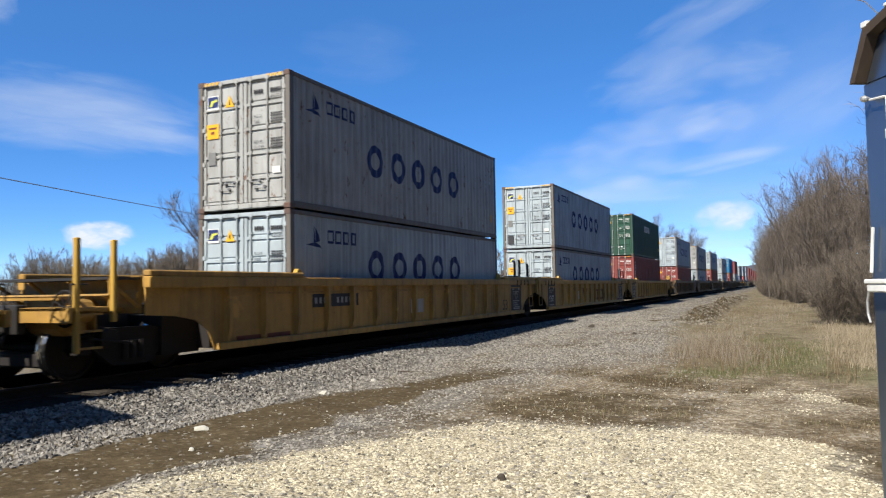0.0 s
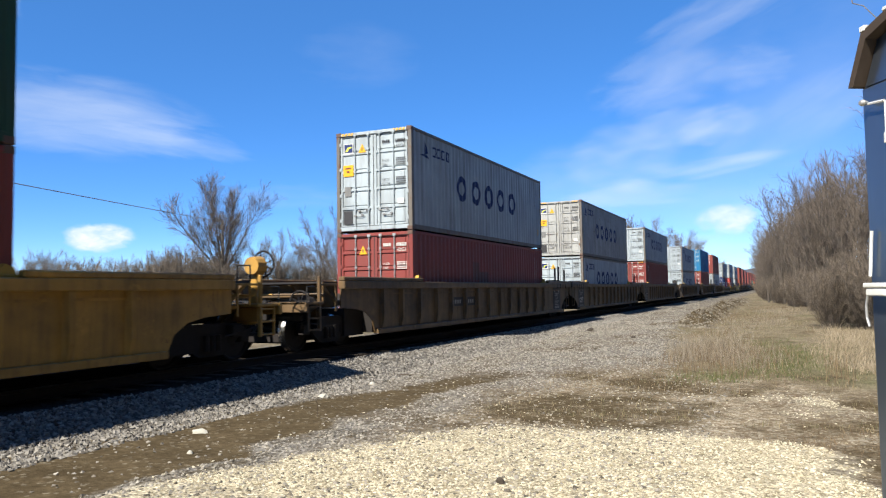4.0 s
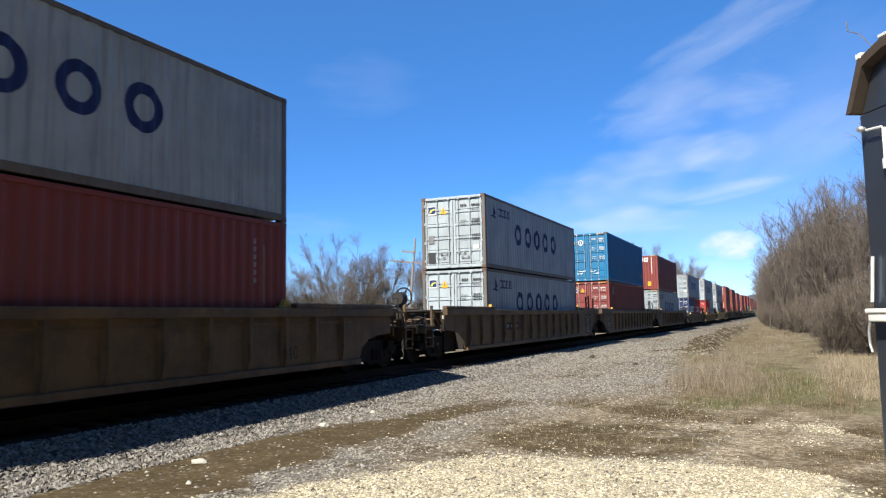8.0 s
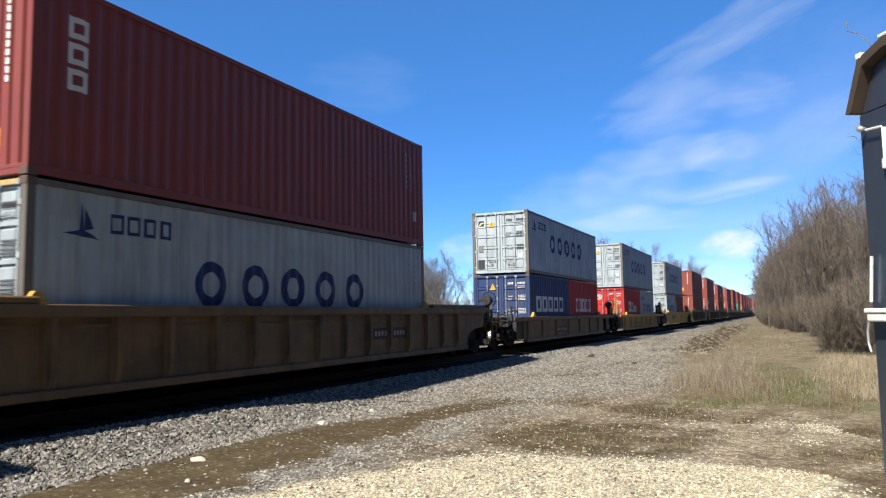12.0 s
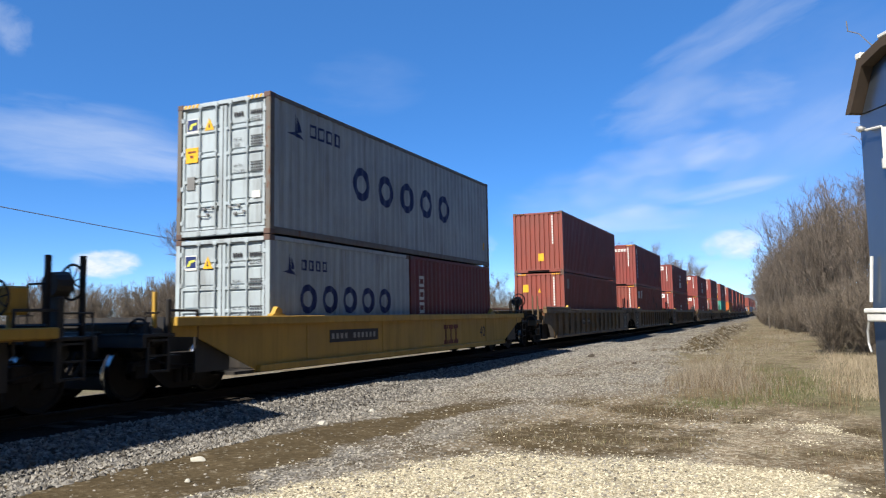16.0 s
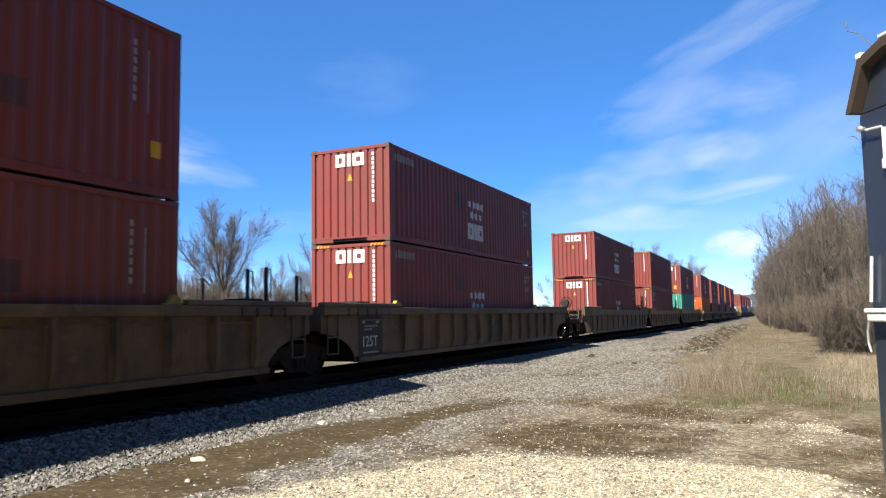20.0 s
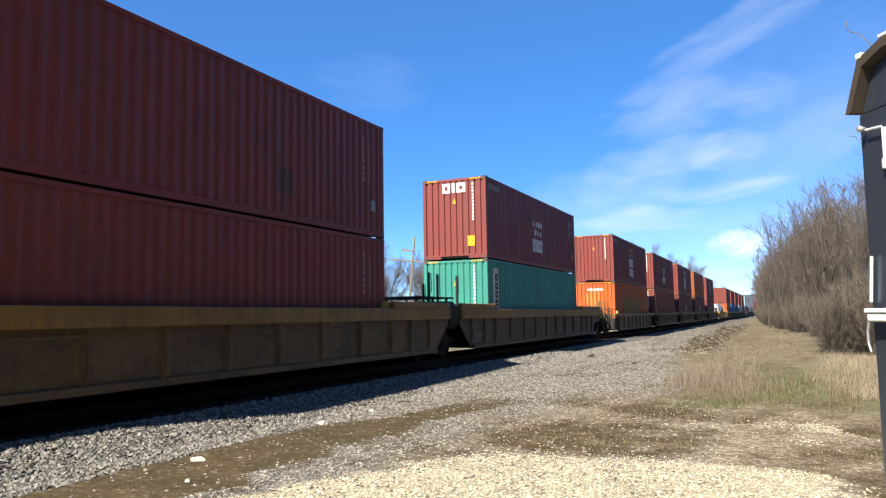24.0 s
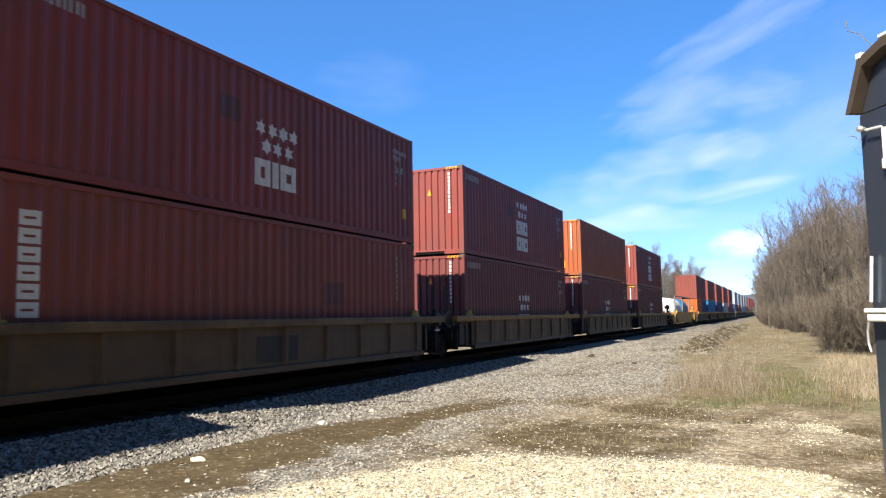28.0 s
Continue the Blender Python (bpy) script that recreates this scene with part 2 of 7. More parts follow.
def door_mesh(h, s):
    """One pressed sheet: stiles, cross rails and raised fields."""
    x0, x1 = (0.012, 1.10) if s > 0 else (-1.10, -0.012)
    z0, z1, n = 0.17, h - 0.11, 5
    xs = [x0, x0 + 0.075, x0 + 0.09, x0 + 0.12, x0 + 0.135, x1 - 0.135, x1 - 0.12, x1 - 0.09, x1 - 0.075, x1]
    xk = [0, 0, 1, 1, 2, 2, 1, 1, 0, 0]
    zs, zk = [z0], [0]
    for i in range(n):
        a, b = z0 + (z1 - z0) * i / n, z0 + (z1 - z0) * (i + 1) / n
        zs += [a + 0.028, a + 0.042, a + 0.070, a + 0.085, b - 0.085, b - 0.070, b - 0.042, b - 0.028]
        zk += [0, 1, 1, 2, 2, 1, 1, 0]
    zs.append(z1)
    zk.append(0)
    deep = (0.030, 0.066, 0.044)
    v = [(x, deep[min(a, b) if 0 in (a, b) else (1 if 1 in (a, b) else 2)], z) for x, a in zip(xs, xk) for z, b in zip(zs, zk)]
    m = len(zs)
    f = [(i * m + j, (i + 1) * m + j, (i + 1) * m + j + 1, i * m + j + 1) for i in range(len(xs) - 1) for j in range(m - 1)]
    g = Geo().add(v, f)
    k = len(v)
    g.v += [(x, 0.10, z) for x in (x0, x1) for z in (z0, z1)]
    e = (len(xs) - 1) * m
    g.f += [(k, k + 1, k + 3, k + 2), (0, m - 1, k + 1, k), (e, e + m - 1, k + 3, k + 2), (0, e, k + 2, k), (m - 1, e + m - 1, k + 3, k + 1)]
    return g.mesh("door")


def rod_mesh(h):
    g = Geo()
    g.tube((0, 0, 0.06), (0, 0, h - 0.06), 0.018, n=6)
    for z in (0.10, h - 0.10):
        g.box(-0.05, 0.05, -0.018, 0.03, z - 0.04, z + 0.04, 0.008)
    for q in (0.22, 0.42, 0.62, 0.82):
        g.box(-0.035, 0.035, -0.012, 0.03, h * q - 0.03, h * q + 0.03, 0.006)
    return g.mesh("lock_rod")


def handle_mesh():
    g = Geo()
    g.tube((-0.02, -0.02, 0), (0.22, -0.024, -0.015), 0.011, n=5).tube((0.22, -0.024, -0.015), (0.30, -0.014, 0.02), 0.011, n=5)
    g.box(0.19, 0.25, -0.02, 0.02, 0.01, 0.05, 0.005).box(-0.035, 0.035, -0.022, 0.02, -0.03, 0.03, 0.005)
    return g.mesh("handle")


def flat(polys, y, back=0.012):
    """Markings on an end: outlines in x and z laid on the plane y."""
    g = Geo()
    for p in polys:
        g.extrude(p, 1, y, y + back)
    return g


def rect(a, b, c, d):
    return [(a, c), (b, c), (b, d), (a, d)]


def ring(cx, cz, rx, rz, w, n=24):
    out = []
    for i in range(n):
        a, b = 2 * math.pi * i / n, 2 * math.pi * (i + 1) / n
        out.append([(cx + rx * math.cos(a), cz + rz * math.sin(a)), (cx + rx * math.cos(b), cz + rz * math.sin(b)),
                    (cx + (rx - w) * math.cos(b), cz + (rz - w) * math.sin(b)), (cx + (rx - w) * math.cos(a), cz + (rz - w) * math.sin(a))])
    return out


def frame_mark(a, b, c, d, w):
    return [rect(a, b, c, c + w), rect(a, b, d - w, d), rect(a, a + w, c + w, d - w), rect(b - w, b, c + w, d - w)]


def star(cx, cz, r):
    p = [(cx + (r if i % 2 == 0 else r * 0.577) * math.sin(math.pi * i / 6), cz + (r if i % 2 == 0 else r * 0.577) * math.cos(math.pi * i / 6)) for i in range(12)]
    return [[p[i] for i in range(1, 12, 2)]] + [[p[i - 1], p[i], p[(i + 1) % 12]] for i in range(0, 12, 2)]


def clip(poly, y, keep_above):
    out = []
    for i, p in enumerate(poly):
        q = poly[(i + 1) % len(poly)]
        a, b = (p[0] - y, q[0] - y) if keep_above else (y - p[0], y - q[0])
        if a >= 0:
            out.append(p)
        if (a > 0) != (b > 0) and abs(a - b) > 1e-9:
            k = a / (a - b)
            out.append((p[0] + (q[0] - p[0]) * k, p[1] + (q[1] - p[1]) * k))
    return out


def on_side(polys, length):
    """Markings painted over the corrugations of the long side."""
    g = Geo()
    for poly in polys:
        lo, hi = min(p[0] for p in poly), max(p[0] for p in poly)
        ys = side_breaks(lo, hi, length)
        for a, b in zip(ys, ys[1:]):
            q = clip(clip(poly, a, True), b, False)
            if len(q) > 2:
                g.add([(side_profile(min(max(y, a + 1e-6), b - 1e-6), length) + 0.004, y, z) for y, z in q], [tuple(range(len(q)))])
    me = bpy.data.meshes.new("marking")
    me.from_pydata(g.v, [], g.f)
    bm = bmesh.new()
    bm.from_mesh(me)
    bmesh.ops.remove_doubles(bm, verts=bm.verts, dist=0.0005)
    bm.to_mesh(me)
    bm.free()
    me.materials.append(None)
    return me


def stripes(x0, x1, z0, z1, n=4):
    w = (x1 - x0) / n
    return [[(x0 + i * w, z0), (x0 + i * w + w * 0.5, z0), (x0 + i * w + w * 0.85, z1), (x0 + i * w + w * 0.35, z1)] for i in range(n)]


def container(y0, z0, length, h, colour, end, label, marks=(), rods="steel", seal=False, post=None, far=False):
    """A shipping container whose door end or blank end faces along -y."""
    e = new("shipping_container")
    tagged(e, label, "container", "containers on the train")
    m = M[colour]
    L, key = length, (round(length, 2), round(h, 3))
    for s in (-1, 1):
        part("side_wall", once(("side", key, s), lambda: side_mesh(L, h, s)), m, e)
    part("roof", once(("roof", key), lambda: Geo().box(-1.17, 1.17, 0.06, L - 0.06, h - 0.06, h - 0.026, 0.008).mesh("roof")), m, e)
    part("floor", once(("floor", key), lambda: Geo().box(-1.15, 1.15, 0.06, L - 0.06, 0.06, 0.15).mesh("floor")), M["car_dark"], e)
    for s in (-1, 1):
        part("top_rail", once(("trail", key, s), lambda: Geo().box(s * 1.19 - 0.028, s * 1.19 + 0.028, 0.12, L - 0.12, h - 0.10, h - 0.012, 0.008).mesh("top_rail")), M[post] if post else m, e)
        part("bottom_rail", once(("brail", key, s), lambda: Geo().box(s * 1.19 - 0.028, s * 1.19 + 0.028, 0.12, L - 0.12, 0.026, 0.16, 0.008).mesh("bottom_rail")), M[post] if post else m, e)
        for a in (0, 1):
            ya = 0.0 if a == 0 else L - 0.16
            part("corner_post", once(("post", key, s, a), lambda: Geo().box(min(s * 1.10, s * 1.216), max(s * 1.10, s * 1.216), ya + 0.005, ya + 0.155, 0.10, h - 0.10, 0.010).mesh("corner_post")), M[post] if post else m, e)
            for zc in (0, 1):
                za = 0.0 if zc == 0 else h - 0.118
                part("corner_casting", once(("cast", key, s, a, zc), lambda: Geo().box(min(s * 1.057, s * HALF), max(s * 1.057, s * HALF), ya - 0.003 if a == 0 else ya - 0.018, ya + 0.178 if a == 0 else ya + 0.163, za, za + 0.118, 0.012).mesh("corner_casting")), M["casting"] if not far else m, e)
    part("far_end", once(("farend", key), lambda: Geo().box(-1.10, 1.10, L - 0.08, L - 0.03, 0.06, h - 0.03, 0.01).mesh("far_end")), m, e)
    part("header", once(("head", key), lambda: Geo().box(-1.10, 1.10, 0.008, 0.12, h - 0.115, h - 0.024, 0.01).mesh("header")), m, e)
    if end == "door":
        part("sill", once(("sill", key), lambda: Geo().box(-1.10, 1.10, 0.008, 0.12, 0.045, 0.165, 0.01).mesh("sill")), m, e)
        for s in (-1, 1):
            d = part("door", once(("door", key, s), lambda: door_mesh(h, s)), m, e)
            for x in ((0.20, 0.64) if s > 0 else (-0.60, -0.17)):
                r = part("lock_rod", once(("rod", key), lambda: rod_mesh(h)), M[rods] if rods in M else m, d, "vertical locking rod")
                r.location = (x, 0.012, 0)
                hd = part("handle", once("handle", handle_mesh), M[rods] if rods in M else M["rod_dark"], d)
                hd.location = (x - (0.0 if x in (0.20, -0.60) else 0.30), 0.012, 0.21 * h + (0.0 if x in (0.20, -0.17) else -0.14))
            if not far:
                for q in (0.12, 0.37, 0.63, 0.88):
                    hg = part("hinge", once("hinge", lambda: Geo().box(-0.06, 0.06, -0.012, 0.03, -0.05, 0.05, 0.008).mesh("hinge")), m, d)
                    hg.location = (s * 1.10, 0.02, h * q)
        part("seal", once(("seal", key), lambda: Geo().box(-0.012, 0.012, 0.03, 0.09, 0.18, h - 0.12).mesh("seal")), M["rubber"], e, "black rubber door seal")
        for s in (-1, 1):
            part("seal", once(("sealedge", key, s), lambda: Geo().box(s * 1.092 - 0.007, s * 1.092 + 0.007, 0.010, 0.06, 0.17, h - 0.12).mesh("seal")), M["rubber"], e)
        for z in (0.170, h - 0.121):
            part("seal", once(("sealrow", key, z), lambda: Geo().box(-1.085, 1.085, 0.010, 0.06, z - 0.006, z + 0.006).mesh("seal")), M["rubber"], e)
    else:
        part("end_wall", once(("end", key), lambda: end_mesh(h)), m, e)
        g = once(("esill", key), lambda: Geo().box(-1.10, 1.10, 0.008, 0.10, 0.11, 0.17, 0.008).box(-1.06, -0.52, 0.01, 0.10, 0.02, 0.12, 0.01).box(0.52, 1.06, 0.01, 0.10, 0.02, 0.12, 0.01).mesh("sill"))
        part("sill", g, m, e)
    for mk in marks:
        mk(e, L, h)
    TRAIN.append((e, 0.0, y0, z0))
    return e


# markings: each returns a function that paints one container
def door_plates(code, ink="black_mark", logo="yellow_logo", tall=True):
    def go(e, L, h):
        t = 1 if h > 2.7 else 0
        zt = h - 0.62
        if tall and t:
            for s in (-1, 1):
                xa, xb = (-1.04, -0.62) if s < 0 else (0.62, 1.04)
                part("hazard_stripes", once(("hz", round(h, 2), s), lambda: flat(stripes(xa, xb, h - 0.10, h - 0.03), 0.0, 0.01).mesh("hazard_stripes")), M["yellow_mark"], e, "slanted yellow hazard stripes", kind="stuff")
        if logo == "yellow_logo":
            part("logo_plate", flat([rect(-0.97, -0.66, zt - 0.02, zt + 0.29)], 0.022), M["white_mark"], e, "white square logo plate")
            part("logo", flat([rect(-0.95, -0.68, zt + 0.03, zt + 0.27)], 0.018), M["navy_mark"], e, "navy blue square logo")
            part("logo_stroke", flat([[(-0.92, zt + 0.06), (-0.84, zt + 0.06), (-0.80, zt + 0.14), (-0.70, zt + 0.16), (-0.70, zt + 0.205), (-0.85, zt + 0.18)]], 0.014), M["lime_mark"], e, "curved yellow stroke")
        elif logo:
            part("logo", flat(ring(-0.38, zt + 0.05, 0.16, 0.17, 0.05) + [rect(-0.41, -0.35, zt - 0.03, zt + 0.13)], 0.018), M["white_mark"], e, "round white emblem")
        xw = -0.49 if logo != "ring" else -0.95
        part("warning_triangle", flat([[(xw, zt), (xw + 0.25, zt), (xw + 0.125, zt + 0.25)]], 0.020), M["yellow_mark"], e, "yellow warning triangle")
        part("warning_sign", flat([[(xw + 0.105, zt + 0.05), (xw + 0.145, zt + 0.05), (xw + 0.135, zt + 0.15), (xw + 0.115, zt + 0.15)]], 0.016), M["black_mark"], e)
        bars = []
        for a, b, n in ((0.29, 0.54, 4), (0.71, 1.03, 6)):
            bars += [rect(a + (b - a) * k / n, a + (b - a) * (k + 0.62) / n, zt + 0.20, zt + 0.29) for k in range(n)]
        v, f = once(("text", code), lambda: writing(code, 0.14))
        g = Geo().add([(x + 0.71, 0.020, z + zt + 0.05) for x, y, z in v], f)
        for i, zz in enumerate((zt - 0.32, zt - 0.44, zt - 0.86, zt - 0.98)):
            word = ("M.G.W.", "TARE", "NET W.", "CU CAP")[i]
            v, f = once(("text", word), lambda: writing(word, 0.10, 0.72))
            g.add([(x + 0.28, 0.020, z + zz) for x, y, z in v], f)
            for row in (0.0, 0.055):
                bars += [rect(0.72 + 0.065 * k, 0.72 + 0.065 * k + 0.042, zz + row, zz + row + 0.032) for k in range(5)]
        part("number_print", flat(bars, 0.018, 0.006), M[ink], e, "rows of small number marks", kind="stuff")
        g2 = bpy.data.meshes.new("stencil")
        g2.from_pydata(g.v, [], g.f)
        g2.materials.append(None)
        part("stencil", g2, M[ink], e, "small stencilled weight lettering", kind="stuff")
    return go


def yellow_plate(z):
    def go(e, L, h):
        part("placard", flat([rect(-0.99, -0.66, z, z + 0.32)], 0.020), M["yellow_mark"], e, "square yellow placard")
        part("placard_print", flat([rect(-0.93, -0.72, z + 0.21, z + 0.25), rect(-0.87, -0.78, z + 0.10, z + 0.16)], 0.016, 0.006), M["rust_mark"], e)
    return go


def rear_marks(h_, plate):
    """Small faded prints at the far end of the long side."""
    def go(e, L, h):
        for i, (y, n) in enumerate(((L - 0.95, 5), (L - 0.62, 4))):
            g = on_side([rect(y, y + 0.10, h - 0.55 - 0.16 * k, h - 0.45 - 0.16 * k) for k in range(n)], L)
            part("number_print", g, M["faint_mark"], e, "column of small faded marks", kind="stuff")
        if plate:
            part("placard", on_side([rect(L - 0.55, L - 0.38, 0.55, 0.80)], L), M["yellow_mark"], e, "small yellow plate")
    return go


def grey_plates(dark):
    def go(e, L, h):
        part("placard", flat([rect(-0.95, -0.74, h * 0.36, h * 0.36 + 0.28)], 0.020), M["grey_mark"], e, "grey data plate")
        if dark:
            part("placard", flat([rect(-0.98, -0.70, 0.24, 0.62)], 0.020), M["black_mark"], e, "black square plate")
        part("placard", flat([rect(0.76, 0.96, h * 0.26, h * 0.26 + 0.14)], 0.020), M["white_mark"], e, "small white sticker")
    return go


def rings_mark(n=5, ink="navy_mark", y=3.6, step=1.21, rx=0.40, rz=0.41, zc=None, w=0.19):
    """The row of large round marks on the side, as plain rings."""
    def go(e, L, h):
        z = zc if zc else (1.45 if h < 2.7 else 1.54)
        for i in range(n):
            key = ("ring", i, y, step, rx, round(z, 2), round(L, 1))
            part("brand_mark", once(key, lambda: on_side(ring(y + i * step, z, rx, rz, w), L)), M[ink], e, "large navy ring shaped mark")
    return go


def ship_mark(y=0.6, scale=1.0, drop=0.0):
    def go(e, L, h):
        z, k = h - 0.72 - drop, scale
        key = (y, scale, drop, round(h, 2), round(L, 1))
        hull = [[(y, z), (y + 0.62 * k, z - 0.06), (y + 0.36 * k, z + 0.06 * k), (y + 0.26 * k, z + 0.06 * k)], [(y + 0.26 * k, z + 0.06 * k), (y + 0.36 * k, z + 0.06 * k), (y + 0.31 * k, z + 0.48 * k)],
                [(y + 0.36 * k, z + 0.06 * k), (y + 0.50 * k, z + 0.10 * k), (y + 0.36 * k, z + 0.4 * k)]]
        part("emblem", once(("ship", key), lambda: on_side(hull, L)), M["navy_mark"], e, "dark sail shaped emblem")
        for i in range(4):
            a = y + (0.80 + 0.33 * i) * k
            p = frame_mark(a, a + 0.25 * k, z + 0.06, z + 0.36 * k, 0.055 * k)
            part("square_mark", once(("square", i, key), lambda: on_side(p, L)), M["navy_mark"], e, "small dark square mark")
    return go


def block_shapes(y, q, k):
    """Three plain blocks in place of a word: a frame, a bar, a frame."""
    return [frame_mark(y, y + 0.46 * k, q, q + 0.53 * k, 0.15 * k), [rect(y + 0.55 * k, y + 0.72 * k, q, q + 0.53 * k)], frame_mark(y + 0.81 * k, y + 1.34 * k, q, q + 0.53 * k, 0.17 * k)]


def star_mark(ink="white_mark", z=None, double=False, web=True):
    """Seven stars over blocks of paint."""
    def go(e, L, h):
        zc = z if z is not None else 0.62
        q = zc + (1.42 if double else 0.80)
        spots = [(5.57 + i * 0.36, q + 0.36) for i in range(4)] + [(5.75 + i * 0.36, q) for i in range(3)]
        for i, (sy, sz) in enumerate(spots):
            part("star", once(("star", i, zc, double), lambda: on_side(star(sy, sz, 0.165), L)), M[ink], e, "white six-pointed star" if ink == "white_mark" else "yellow six-pointed star")
        for k in range(2 if double else 1):
            for i, p in enumerate(block_shapes(5.40, zc + k * 0.64, 1.0)):
                part("brand_mark", once(("zblock", i, k, zc), lambda: on_side(p, L)), M["white_mark"], e, "white block mark")
        if web:
            part("address_print", once(("web", round(h, 2)), lambda: on_side([rect(0.36 + 0.105 * i, 0.36 + 0.105 * i + 0.07, h - 0.42, h - 0.22) for i in range(11)], L)), M["grey_lettering"], e, "row of small white bars", kind="stuff")
        def tail():
            p = []
            for r, n in ((h - 0.55, 8), (h - 0.72, 5)):
                p += [rect(11.05 + 0.1 * i, 11.05 + 0.1 * i + 0.065, r, r + 0.11) for i in range(n)]
            p += [[(11.2, h - 1.05), (11.36, h - 1.05), (11.28, h - 0.87)], rect(11.5, 11.6, h - 1.05, h - 0.87)]
            return on_side(p, L)
        part("number_print", once(("tail", round(h, 2)), tail), M["grey_lettering"], e, "small number bars near the rear corner", kind="stuff")
    return go


def end_marks(brand=True, column=True, yellow=None, triangle=True, ink="white_mark", text_w=0.62):
    """White paint on a blank end: a block logo, a column of number bars, a triangle, a placard."""
    def go(e, L, h):
        if h > 2.7:
            for s in (-1, 1):
                xa, xb = (-1.04, -0.62) if s < 0 else (0.62, 1.04)
                part("hazard_stripes", once(("hz", round(h, 2), s), lambda: flat(stripes(xa, xb, h - 0.10, h - 0.03), 0.0, 0.01).mesh("hazard_stripes")), M["yellow_mark"], e, "slanted yellow hazard stripes", kind="stuff")
        if brand:
            for p in block_shapes(-0.44, h - 0.53, 0.66):
                part("brand_mark", flat(p, 0.012, 0.02), M[ink], e, "white block mark")
        if column:
            part("number_print", flat([rect(0.685, 0.755, h - 0.30 - 0.125 * i, h - 0.21 - 0.125 * i) for i in range(11)], 0.012, 0.02), M["white_mark"], e, "column of white number bars", kind="stuff")
        if triangle:
            q = h - 0.92
            part("warning_triangle", flat([[(-0.06, q), (0.08, q), (0.01, q + 0.20)]], 0.012, 0.02), M["yellow_mark"], e, "yellow warning triangle")
        if yellow:
            x, z = yellow
            part("placard", flat([rect(x, x + 0.27, z, z + 0.36)], 0.012, 0.02), M["yellow_mark"], e, "yellow placard")
    return go


def tail_marks(seed, repairs):
    """Numbers, strokes and a small plate near the rear edge of the long side."""
    def go(e, L, h):
        q = random.Random(seed)
        y, top = L - 1.0, h - 0.5
        n = q.choice((6, 7, 8))
        part("number_print", on_side([rect(y, y + 0.07, top - 0.15 * k, top - 0.15 * k + 0.10) for k in range(n)], L), M["grey_lettering"], e, "column of small pale marks", kind="stuff")
        part("scuff", on_side([rect(y + 0.30, y + 0.325, top - q.uniform(0.7, 1.3), top)], L), M["grey_lettering"], e, "thin pale upright scrape")
        if repairs and q.random() < 0.6:
            for _ in range(q.choice((1, 2))):
                a, z = q.uniform(2.5, L - 3.0), q.uniform(0.3, h - 1.1)
                a = 0.2 + PITCH * round((a - 0.2) / PITCH)
                part("repair_patch", on_side([rect(a, a + PITCH * q.choice((2, 3)), z, z + q.uniform(0.4, 0.75))], L), M["repair"], e, "rectangular repainted repair")
        part("placard", on_side([rect(L - 0.62, L - 0.40, top - 1.75, top - 1.48)], L), M[q.choice(("yellow_mark", "faint_mark"))], e, "small plate near the rear edge")
    return go


def side_blocks(polys, ink, label, name="brand_marks"):
    def go(e, L, h):
        part(name, on_side(polys, L), M[ink], e, label)
    return go


def upright_marks(y, z0, z1, n, ink="white_mark", w=0.34):
    """Marks set one above the other, as plain frames."""
    def go(e, L, h):
        k = (z1 - z0) / n
        for i in range(n):
            a = z0 + i * k
            part("brand_mark", on_side(frame_mark(y, y + w, a + 0.05 * k, a + 0.88 * k, 0.085), L), M[ink], e, "white square mark")
    return go


def row_marks(y0, y1, z0, z1, n, ink="white_mark", w=0.09, label="white letter-sized mark"):
    def go(e, L, h):
        k = (y1 - y0) / n
        for i in range(n):
            part("brand_mark", on_side(frame_mark(y0 + i * k, y0 + (i + 0.78) * k, z0, z1, w), L), M[ink], e, label)
    return go


HC, SD, L40, L20 = 2.896, 2.591, 12.192, 6.058
FLOOR = 0.36


def stack(y0, lower, upper, zf=FLOOR):
    """lower and upper: keyword sets for container(); two short ones may share the lower place."""
    z = zf
    for it in lower:
        it = dict(it)
        container(y0 + it.pop("dy", 0.0), zf, **it)
    z = zf + max(it["h"] for it in lower) + 0.012
    if upper:
        container(y0, z, **upper)


# ---- wagons ----
WHEEL = 0.457


def wheelset_mesh():
    g = Geo()
    g.tube((-0.72, 0, 0), (0.72, 0, 0), 0.085, n=10)
    for s in (-1, 1):
        prof = [(0.09, s * 0.66), (0.12, s * 0.80), (0.20, s * 0.775), (0.38, s * 0.765), (0.41, s * 0.80), (WHEEL - 0.01, s * 0.80), (WHEEL, s * 0.715),
                (WHEEL + 0.026, s * 0.695), (WHEEL + 0.02, s * 0.665), (0.40, s * 0.665), (0.36, s * 0.70), (0.20, s * 0.70), (0.09, s * 0.66)]
        g.lathe(prof, 0, 28)
        g.tube((s * 0.72, 0, 0), (s * 1.04, 0, 0), 0.075, n=10)
        for k in range(3):
            a = 2.0944 * k
            g.tube((s * 1.04, 0.045 * math.cos(a), 0.045 * math.sin(a)), (s * 1.055, 0.045 * math.cos(a), 0.045 * math.sin(a)), 0.016, n=5)
    me = g.mesh("wheelset")
    me.materials.append(M["tread"])
    for p in me.polygons:
        if all(WHEEL - 0.012 < math.hypot(me.vertices[i].co.y, me.vertices[i].co.z) < WHEEL + 0.03 for i in p.vertices):
            p.material_index = 1
    return me


